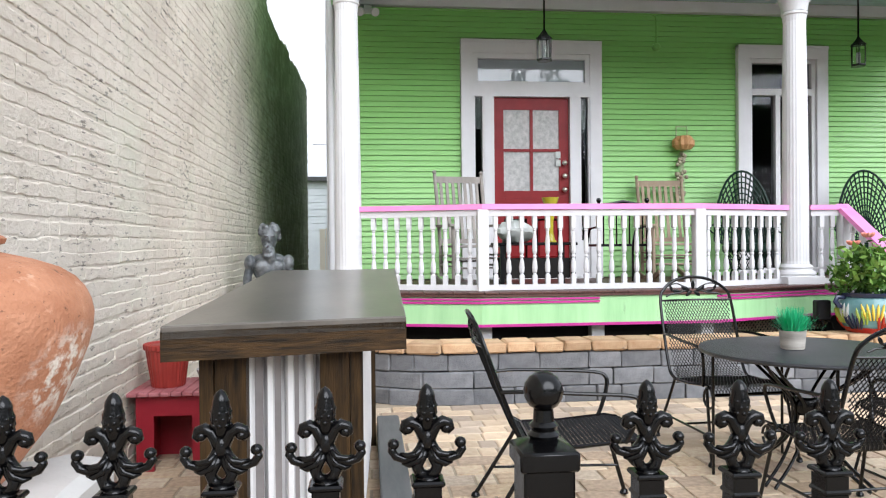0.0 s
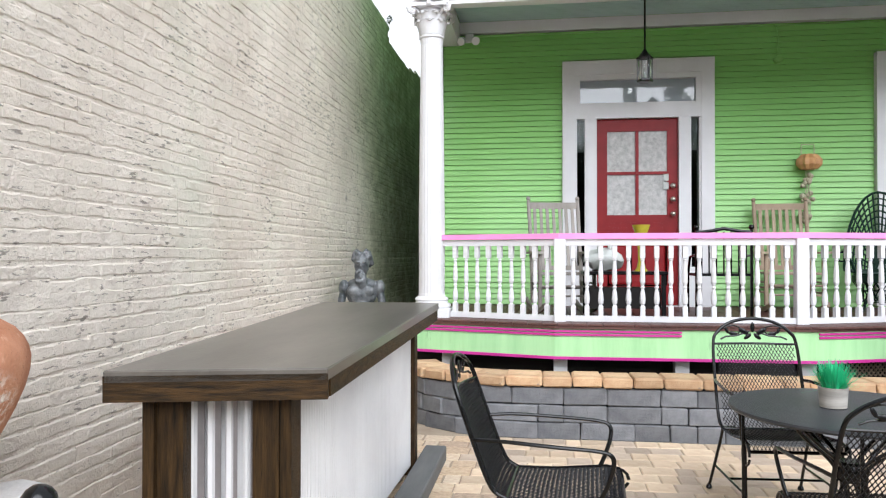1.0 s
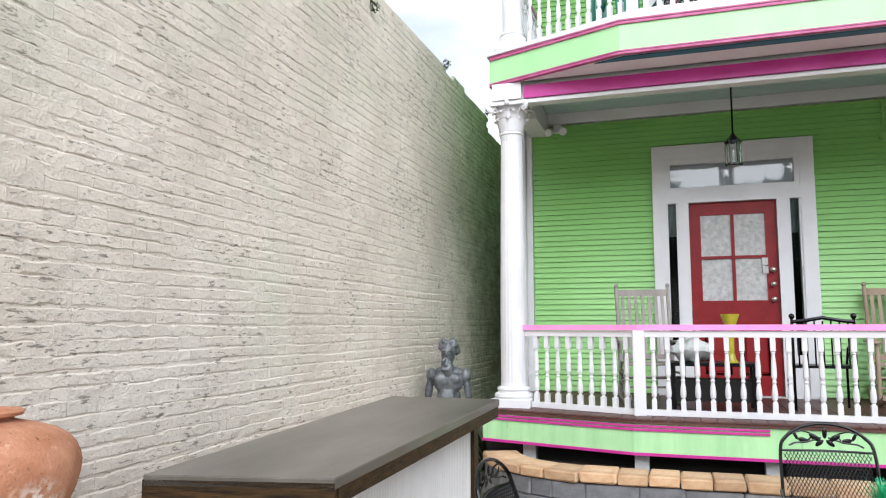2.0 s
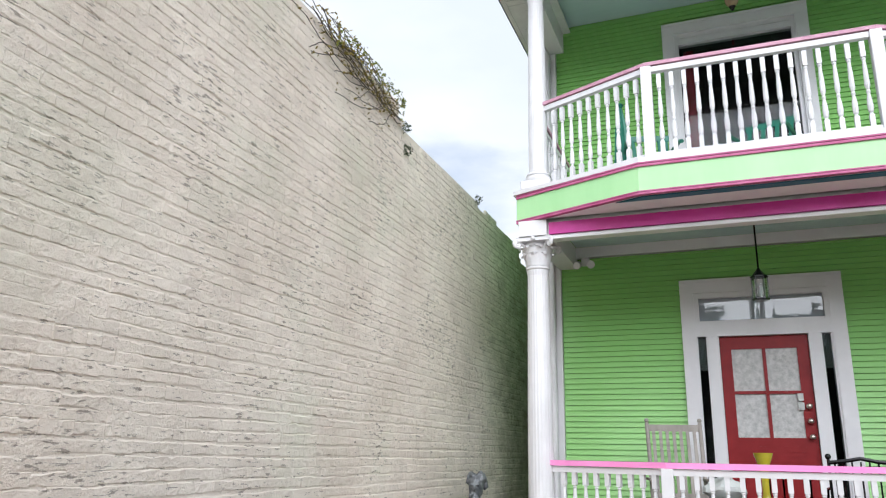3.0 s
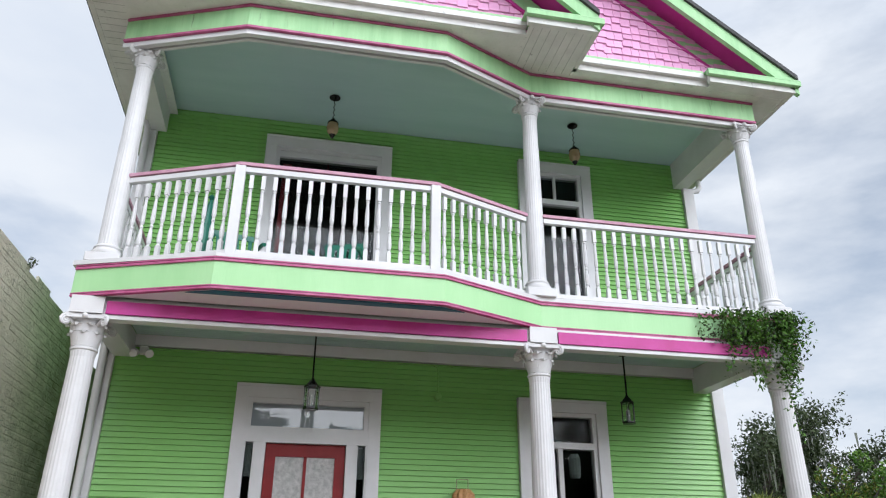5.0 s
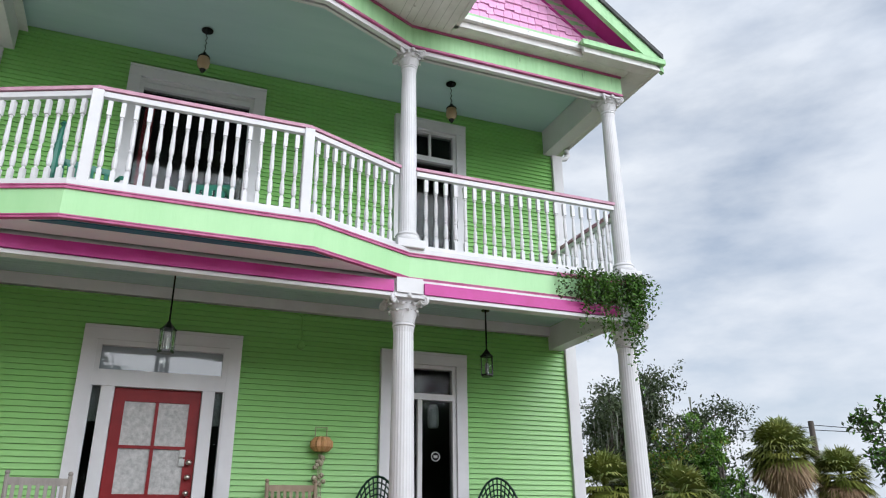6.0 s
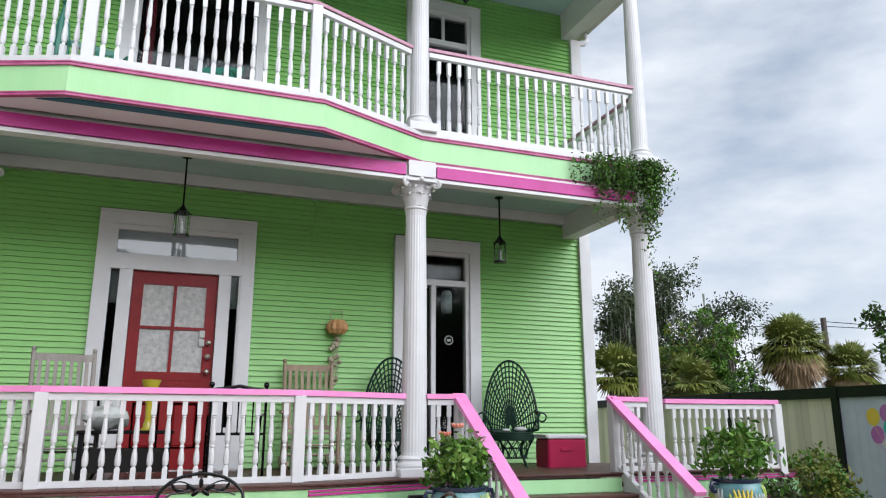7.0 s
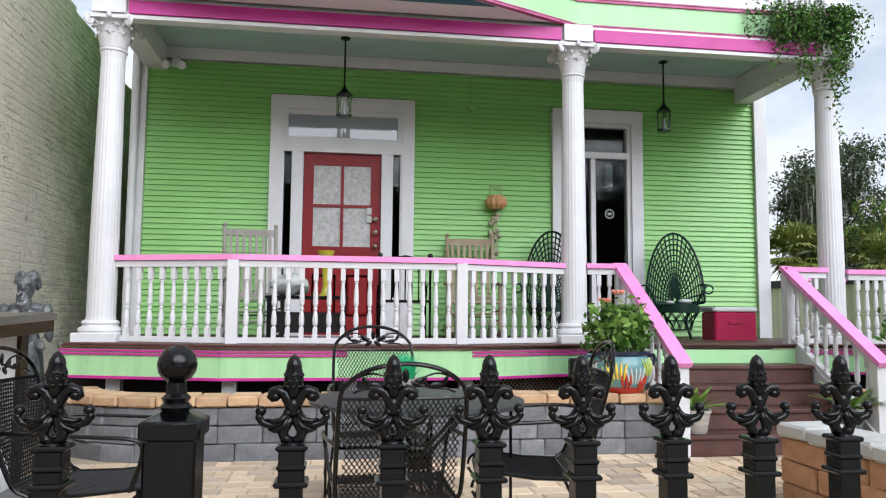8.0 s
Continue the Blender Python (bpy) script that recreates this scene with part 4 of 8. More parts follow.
def column(x, y, z0, neck, top, r0, r1, group, cap):
    c = thing("porch_column", "white fluted round column with a leafy carved capital", "column", group, (x, y, z0))
    bm = bmesh.new()
    w = r0 * 1.55
    soft_box(bm, -w, w, -w, w, 0, 0.10, 0.008)
    lathe(bm, [(r0 * 1.45, 0.10), (r0 * 1.52, 0.12), (r0 * 1.45, 0.145), (r0 * 1.25, 0.155), (r0 * 1.22, 0.17), (r0 * 1.3, 0.185), (r0 * 1.22, 0.205), (r0 * 1.05, 0.215)], 32)
    part("column_base", bm, M["white"], c, "", True)
    bm = bmesh.new()
    H = neck - z0
    prof = [(r0 * 1.04, 0.21), (r0, 0.25), (r0, H * 0.35), (r0 * 0.5 + r1 * 0.5, H * 0.72), (r1, H - 0.06), (r1 * 1.08, H)]
    lathe(bm, prof, 96, (0, 0, 0), 0.024, 24)
    part("shaft", bm, M["white"], c)
    piece("capital", cap, c, pose(0, 0, H))
    bm = bmesh.new()
    box(bm, -r1 * 1.1, r1 * 1.1, -r1 * 1.2, r1 * 1.1, top - z0, top - z0 + 0.03)
    part("block", bm, M["white"], c)
    return c


cap_lo, cap_hi = capital_mesh(0.112, 0.335, 0.41), capital_mesh(0.09, 0.25, 0.30)
for x, xu in zip(COLS, (-2.165, 2.375, 5.275)):
    column(x, CY, 0.868, 3.605, 3.91, 0.128, 0.108, "lower porch columns", cap_lo)
    column(xu, CY, 4.485, 6.88, 7.09, 0.105, 0.088, "upper porch columns", cap_hi)
    bm = bmesh.new()
    box(bm, x - 0.15, x + 0.15, CY - 0.205, CY - 0.186, 3.942, 4.11)
    setting("trim", bm, M["white"], "white block on the beam above a column")


# ---- railings ----
def baluster_mesh(h, mat):
    bm = bmesh.new()
    w = 0.021
    box(bm, -w, w, -w, w, 0, h * 0.14)
    s = h * 0.86
    p = [(0.020, 0.0), (0.013, 0.03), (0.022, 0.05), (0.026, 0.12), (0.022, 0.22), (0.013, 0.30), (0.020, 0.33), (0.013, 0.36), (0.024, 0.42), (0.021, 0.62), (0.014, 0.78), (0.020, 0.80), (0.013, 0.83)]
    lathe(bm, [(r, h * 0.14 + q * s * 0.95) for r, q in p], 8)
    box(bm, -w, w, -w, w, h * 0.14 + 0.83 * s * 0.95, h)
    return mesh_of("baluster", bm, mat)


BAL = {h: baluster_mesh(h, M["white"]) for h in (0.635, 0.84)}


def railing(label, line, z, height, bal_h, pitch, group, posts=(), cap="pink", capw=0.10, foot=0.0):
    """Straight runs of balusters between a white bottom rail and a painted top rail."""
    t = thing("porch_railing", label, "railing", group)
    for i, (a, b) in enumerate(zip(line, line[1:])):
        a, b = Vector((*a, 0)), Vector((*b, 0))
        d = (b - a)
        L = d.length
        d.normalize()
        ang = math.degrees(math.atan2(d.y, d.x))
        bm = bmesh.new()
        beam(bm, (*a.xy, z + height - 0.085), (*b.xy, z + height - 0.085), 0.055, 0.055)
        part("rail", bm, M["white"], t)
        bm = bmesh.new()
        beam(bm, (*a.xy, z + foot + 0.045), (*b.xy, z + foot + 0.045), 0.065, 0.05)
        part("rail", bm, M["white"], t)
        n = max(1, round((L - 0.12) / pitch))
        for k in range(n):
            p = a + d * (0.06 + (L - 0.12) * (k + 0.5) / n)
            piece("baluster", BAL[bal_h], t, pose(p.x, p.y, z + foot + 0.068, 0, 0, ang))
    bm = bmesh.new()
    pts = [Vector((x, y)) for x, y in line]
    for a, b in zip(pts, pts[1:]):
        e = (b - a).normalized() * 0.012
        beam(bm, (*(a - e), z + height - 0.0275), (*(b + e), z + height - 0.0275), capw, 0.05 if cap == "pink" else 0.036)
    part("top_rail", bm, M[cap], t, "pink painted handrail" if cap == "pink" else "weathered dull pink handrail")
    for x, y in posts:
        bm = bmesh.new()
        soft_box(bm, x - 0.052, x + 0.052, y - 0.052, y + 0.052, z - 0.05 if foot == 0 else z, z + height - 0.052, 0.006)
        part("post", bm, M["white"], t)
    return t


railing("white turned-baluster porch railing with a pink top rail", [(-2.06, CY - 0.02), (-0.955, -2.16), (1.12, -2.16), (2.22, CY - 0.02)], FLOOR - 0.03, 0.815, 0.635, 0.122, "lower porch railings", [(-0.955, -2.16), (1.12, -2.16)])
railing("short white porch railing with a pink top rail beside the steps", [(2.47, CY - 0.05), (2.80, CY - 0.10)], FLOOR - 0.03, 0.815, 0.635, 0.122, "lower porch railings")
railing("short white porch railing with a pink top rail by the steps", [(4.60, CY - 0.10), (5.08, CY - 0.05)], FLOOR - 0.03, 0.815, 0.635, 0.122, "lower porch railings")
railing("white railing with a pink top rail at the garden end", [(5.32, CY - 0.08), (6.80, CY - 0.22)], FLOOR - 0.03, 0.80, 0.635, 0.10, "lower porch railings", [(6.80, CY - 0.22)])
railing("white railing with a pink top rail behind the corner", [(5.62, -0.30), (6.40, -0.30)], FLOOR - 0.03, 0.80, 0.635, 0.11, "lower porch railings")
railing("white turned-baluster balcony railing with a faded pink top rail", [(-2.07, CY - 0.03), (-0.92, -2.27), (1.10, -2.27), (2.25, CY - 0.03)], 4.49, 1.05, 0.84, 0.118, "upper porch railings", [(-0.92, -2.27), (1.10, -2.27)], "old_pink", 0.085)
railing("white straight balcony railing with a faded pink top rail", [(2.47, CY - 0.03), (5.18, CY - 0.03)], 4.49, 1.05, 0.84, 0.122, "upper porch railings", (), "old_pink", 0.085)
railing("white balcony end railing with a faded pink top rail", [(5.275, CY + 0.12), (5.275, -0.06)], 4.49, 0.98, 0.84, 0.13, "upper porch railings", (), "old_pink", 0.085)
railing("white balcony end railing beside the alley", [(-2.19, CY + 0.12), (-2.19, -0.06)], 4.49, 0.98, 0.84, 0.13, "upper porch railings", (), "old_pink", 0.085)

# ---- front steps ----
steps = thing("front_steps", "wide brown painted wooden steps up to the porch", "steps", "", (0, 0, 0))
SX0, SX1 = 2.86, 4.60
RISE, TREAD = 0.174, 0.265
for i in range(5):
    zt = 0.868 - RISE * i
    yb = -1.985 - TREAD * i
    if i:
        bm = bmesh.new()
        soft_box(bm, SX0, SX1, yb - 0.025, yb + TREAD - 0.02, zt - 0.035, zt, 0.006)
        part("tread", bm, M["deck"], steps)
    bm = bmesh.new()
    box(bm, SX0 + 0.01, SX1 - 0.01, yb - 0.0, yb + 0.02, zt - RISE + 0.002, zt - 0.037)
    part("riser", bm, M["pale_green"] if i == 0 else M["deck"], steps, "pale green riser" if i == 0 else "")
for x in (SX0 - 0.03, SX1 + 0.03):
    bm = bmesh.new()
    v = [bm.verts.new((x + dx, y, z)) for dx in (-0.02, 0.02) for y, z in ((-1.98, 0.84), (-3.12, 0.13), (-3.12, 0.0), (-1.98, 0.0))]
    for f in ((0, 1, 2, 3), (7, 6, 5, 4), (0, 4, 5, 1), (1, 5, 6, 2), (2, 6, 7, 3), (3, 7, 4, 0)):
        bm.faces.new([v[k] for k in f])
    part("stringer", bm, M["white"], steps)


def stair_rail(x, slant):
    t = thing("stair_railing", "sloping white stair railing with a broad pink handrail", "railing", "stair railings")
    a, b = Vector((x, -1.86, 1.655)), Vector((x + slant, -3.02, 0.80))
    bm = bmesh.new()
    beam(bm, a + Vector((0, 0.05, 0.02)), b + Vector((0, -0.09, -0.045)), 0.135, 0.045)
    part("handrail", bm, M["pink"], t, "broad pink handrail")
    bm = bmesh.new()
    beam(bm, a - Vector((0, 0, 0.06)), b - Vector((0, 0, 0.06)), 0.05, 0.05)
    part("rail", bm, M["white"], t)
    bm = bmesh.new()
    beam(bm, a - Vector((0, 0, 0.70)), b - Vector((0, 0, 0.62)), 0.06, 0.055)
    part("rail", bm, M["white"], t)
    for p, z0 in ((a, 0.868), (b, 0.0)):
        bm = bmesh.new()
        soft_box(bm, p.x - 0.055, p.x + 0.055, p.y - 0.055, p.y + 0.055, z0, p.z - 0.03, 0.006)
        part("newel_post", bm, M["white"], t)
    for k in range(8):
        p = a.lerp(b, (k + 0.9) / 8.8)
        piece("baluster", BAL[0.635], t, Matrix.Translation((p.x, p.y, p.z - 0.70)) @ Matrix.Diagonal((1, 1, 1.02, 1)))


stair_rail(2.80, 0.05)
stair_rail(4.62, 0.07)

# ---- iron fence by the pavement ----
FY = -7.98


def finial_mesh():
    """A cast fleur-de-lis spear head; its tip is at height 0.171."""
    bm = bmesh.new()
    lathe(bm, [(0.008, 0.090), (0.011, 0.100), (0.0145, 0.112), (0.0162, 0.124), (0.0158, 0.136), (0.0128, 0.146), (0.0132, 0.150), (0.0112, 0.158), (0.0072, 0.166), (0.0012, 0.171)], 16)
    for i in range(3):
        for k in range(8):
            a = (k + 0.5 * i) * math.tau / 8
            ball(bm, (0.0132 * math.cos(a), 0.0132 * math.sin(a), 0.113 + i * 0.0105), 0.0042, 6)
    lathe(bm, [(0.010, 0.0), (0.0165, 0.006), (0.0165, 0.010), (0.010, 0.016)], 14)
    for s in (-1, 1):
        # shoulder with its tucked-in curl
        tube(bm, [(0.003 * s, 0, 0.066), (0.008 * s, 0, 0.086), (0.015 * s, 0, 0.101), (0.025 * s, 0, 0.1065), (0.034 * s, 0, 0.103), (0.037 * s, 0, 0.094), (0.031 * s, 0, 0.088)], [0.008, 0.0094, 0.010, 0.0098, 0.0086, 0.007, 0.006], 12)
        ball(bm, (0.0300 * s, 0, 0.0945), 0.0092, 12)
        # lower arm, two folded leaves, upturned end
        tube(bm, [(0.005 * s, 0, 0.074), (0.010 * s, 0, 0.059), (0.020 * s, 0, 0.047), (0.035 * s, 0, 0.043), (0.049 * s, 0, 0.048), (0.0555 * s, 0, 0.058), (0.0535 * s, 0, 0.066)], [0.008, 0.0094, 0.0090, 0.0080, 0.0073, 0.0068, 0.0064], 12)
        tube(bm, [(0.008 * s, -0.006, 0.066), (0.017 * s, -0.008, 0.054), (0.031 * s, -0.007, 0.051), (0.043 * s, -0.005, 0.055)], [0.004, 0.006, 0.005, 0.0018], 10)
        tube(bm, [(0.007 * s, -0.004, 0.060), (0.015 * s, -0.005, 0.041), (0.029 * s, -0.003, 0.034), (0.040 * s, -0.001, 0.036)], [0.005, 0.0068, 0.0056, 0.0018], 10)
        ball(bm, (0.0525 * s, 0, 0.0690), 0.0095, 12)
        # drop-shaped ring below
        tube(bm, [(0.002 * s, 0, 0.060), (0.010 * s, 0, 0.044), (0.0165 * s, 0, 0.031), (0.012 * s, 0, 0.019), (0.002 * s, 0, 0.013)], [0.008, 0.0092, 0.0098, 0.0098, 0.0098], 12)
    lathe(bm, [(0.008, 0.056), (0.0115, 0.070), (0.0105, 0.082), (0.008, 0.094)], 12)
    me = mesh_of("finial", bm, M["black"])
    me.shade_smooth()
    return me


def picket_mesh():
    bm = bmesh.new()
    box(bm, -0.0142, 0.0142, -0.0142, 0.0142, 0.0, 0.90)
    return mesh_of("picket", bm, M["black"])


def collar_mesh():
    bm = bmesh.new()
    soft_box(bm, -0.0205, 0.0205, -0.0205, 0.0205, 0.874, 0.940, 0.002)
    for z, w in ((0.874, 0.0275), (0.900, 0.0235), (0.931, 0.0255)):
        soft_box(bm, -w, w, -w, w, z, z + 0.009, 0.003)
    return mesh_of("collar", bm, M["black"])


fence = thing("iron_fence", "black iron picket fence with cast fleur-de-lis spear heads", "fence", "", (0, FY, 0))
FIN, PICK, COLL = finial_mesh(), picket_mesh(), collar_mesh()
POSTS = [-3.39, -1.80, -0.212, 1.477, 3.166]
FS, CS = 0.70, 0.78           # size of the cast heads and of their collars


def fence_top(x):
    """The fence follows the slightly falling pavement."""
    return 1.158 - 0.036 * min(1.0, max(0.0, (x + 1.8) / 1.6))


for px in POSTS:
    t0 = fence_top(px) - 0.105
    bm = bmesh.new()
    soft_box(bm, px - 0.031, px + 0.031, -0.031, 0.031, -0.02, t0 + 0.018, 0.003)
    post = part("post", bm, M["black"], fence)
    bm = bmesh.new()
    soft_box(bm, px - 0.036, px + 0.036, -0.036, 0.036, t0 + 0.002, t0 + 0.026, 0.003)
    v = [bm.verts.new((px + x, y, t0 + z)) for x, y, z in ((-0.032, -0.032, 0.026), (0.032, -0.032, 0.026), (0.032, 0.032, 0.026), (-0.032, 0.032, 0.026), (-0.013, -0.013, 0.036), (0.013, -0.013, 0.036), (0.013, 0.013, 0.036), (-0.013, 0.013, 0.036))]
    for f in ((4, 5, 6, 7), (0, 1, 5, 4), (1, 2, 6, 5), (2, 3, 7, 6), (3, 0, 4, 7)):
        bm.faces.new([v[i] for i in f])
    lathe(bm, [(0.016, t0 + 0.034), (0.020, t0 + 0.040), (0.015, t0 + 0.045), (0.018, t0 + 0.051), (0.013, t0 + 0.056), (0.012, t0 + 0.070)], 16, (px, 0, 0))
    ball(bm, (px, 0, t0 + 0.092), 0.0245, 20)
    part("ball_cap", bm, M["black"], post, "round ball cap on a square post", True)
for a, b in zip(POSTS, POSTS[1:]):
    for k in range(12):
        x = a + (0.130 if a < -1 else 0.144) + k * (b - a - (0.272 if a < -1 else 0.288)) / 11
        zt = fence_top(x)
        p = piece("picket", PICK, fence, pose(x, 0, zt - 0.171 * FS - 0.90 + 0.004))
        piece("collar", COLL, p, Matrix.Translation((0, 0, 0.90 - 0.936 * CS)) @ Matrix.Diagonal((CS, CS, CS, 1)))
        piece("finial", FIN, p, Matrix.Translation((0, 0, 0.896)) @ Matrix.Diagonal((FS * 1.09, FS * 1.15, FS, 1)))
    for z in (0.12, 0.84):
        bm = bmesh.new()
        beam(bm, (a + 0.03, 0, z + fence_top(a) - 1.158), (b - 0.03, 0, z + fence_top(b) - 1.158), 0.028, 0.028)
        part("rail", bm, M["black"], fence)


# ---- outdoor bar ----
bar = thing("outdoor_bar", "dark-stained wooden bar with a glossy top and white corrugated panels", "bar")
BF = [(-2.655, -6.49), (-1.88, -6.33), (-1.825, -3.84), (-2.65, -3.84)]
bm = bmesh.new()
slab(bm, BF, 1.028, 1.075)
bmesh.ops.bevel(bm, geom=bm.edges[:], offset=0.005, segments=1, affect="EDGES")
part("bar_top", bm, M["bar_top"], bar, "glossy dark wood bar top", False)
bm = bmesh.new()
for p, q in zip(BF, BF[1:] + BF[:1]):
    a, b = Vector((*p, 1.009)), Vector((*q, 1.009))
    d = (b - a).normalized()
    nrm = Vector((-d.y, d.x, 0))
    if p == BF[0]:
        beam(bm, a + nrm * 0.018, b + nrm * 0.018, 0.036, 0.094)
    else:
        beam(bm, a + nrm * 0.02 + d * 0.04, b + nrm * 0.02 - d * 0.04, 0.036, 0.088)
part("apron", bm, M["stained_x"], bar, "thick stained board edging")
# posts at the corners, each of two boards
FL, FR, BR, BL = (Vector((*p, 0)) for p in ((-2.56, -6.34), (-2.03, -6.23), (-1.965, -3.95), (-2.56, -3.95)))
ux = (FR - FL).normalized()
for c, sx, sy in ((FL, 1, 1), (FR, -1, 1), (BR, -1, -1), (BL, 1, -1)):
    bm = bmesh.new()
    for lo, hi, yo in ((0.0, 0.045, -0.006), (0.047, 0.15, 0.0)):
        a = c + ux * sx * lo
        b = c + ux * sx * hi
        box(bm, *sorted((a.x, b.x)), (a.y + b.y) / 2 - 0.05 + yo, (a.y + b.y) / 2 + 0.05, 0.0, 0.972)
    part("post", bm, M["stained"], bar, "dark stained corner post")


def corrugated(bm, a, b, z0, z1, pitch, depth, nrm):
    """A wavy sheet from a to b."""
    L = (b - a).length
    n = int(L / pitch * 8)
    prev = None
    for i in range(n + 1):
        p = a.lerp(b, i / n)
        w = 0.5 + 0.5 * math.cos(i / n * L / pitch * math.tau)
        w = min(1.0, max(0.0, (w - 0.25) * 2.0))
        q = p + nrm * depth * w
        cur = [bm.verts.new((q.x, q.y, z)) for z in (z0, z1)]
        if prev:
            bm.faces.new((prev[0], cur[0], cur[1], prev[1]))
        prev = cur


bm = bmesh.new()
a, b = FL + ux * 0.15, FR - ux * 0.15
corrugated(bm, Vector((a.x, a.y + 0.045, 0)), Vector((b.x, b.y + 0.045, 0)), 0.02, 0.97, 0.0675, 0.042, Vector((0, -1, 0)))
part("end_panel", bm, M["corrugated"], bar, "white corrugated metal panel")
bm = bmesh.new()
n = 4
for k in range(n):
    t = (k + 0.5) / n
    p = a.lerp(b, t)
    box(bm, p.x - 0.0135, p.x + 0.0135, p.y + 0.0145, p.y + 0.0185, 0.02, 0.968)
part("stripe", bm, M["corr_dark"], bar, "grey furrows of the corrugated panel")
bm = bmesh.new()
corrugated(bm, FR + Vector((-0.035, 0.04, 0)), BR + Vector((-0.035, -0.04, 0)), 0.06, 0.97, 0.032, 0.008, Vector((1, 0, 0)))
part("side_panel", bm, M["corrugated"], bar, "white ribbed metal panel")
bm = bmesh.new()
box(bm, FL.x + 0.02, FL.x + 0.04, FL.y + 0.1, BL.y - 0.05, 0.02, 0.97)
part("side_panel", bm, M["grey_board"], bar)
bm = bmesh.new()
soft_box(bm, -1.955, -1.80, -6.1, -3.62, 0.0, 0.10, 0.008)
part("foot_rail", bm, M["grey_board"], bar, "weathered grey plank foot rest")
# the bar rises a little toward its far end
for ob in bar.children:
    for v in ob.data.vertices:
        v.co.z *= 1 + 0.029 * max(0.0, v.co.y + 6.4)


# ---- wrought iron set ----
def wire_net(S, width, length, step, r):
    """Corners of crossing diagonal wires over the surface S(u, v), u across and v along, both in metres."""
    out = []
    for sgn in (-1, 1):
        k0 = -length if sgn > 0 else 0.0
        c = -length - width
        while c < width + length:
            pts = []
            n = 26
            for i in range(n + 1):
                v = length * i / n
                u = c + sgn * v * 0.62
                if -width / 2 <= u <= width / 2:
                    pts.append((u, v))
            for p, q in zip(pts, pts[1:]):
                A, B = Vector(S(*p)), Vector(S(*q))
                d = (B - A).normalized()
                s = d.cross(Vector((0.3, 1, 0.5))).normalized() * r
                w = d.cross(s)
                for e, f in ((s + w, s - w), (s - w, -s - w), (-s - w, -s + w), (-s + w, s + w)):
                    out.append([A + e, A + f, B + f, B + e])
            c += step
    return [[tuple(p) for p in q] for q in out]


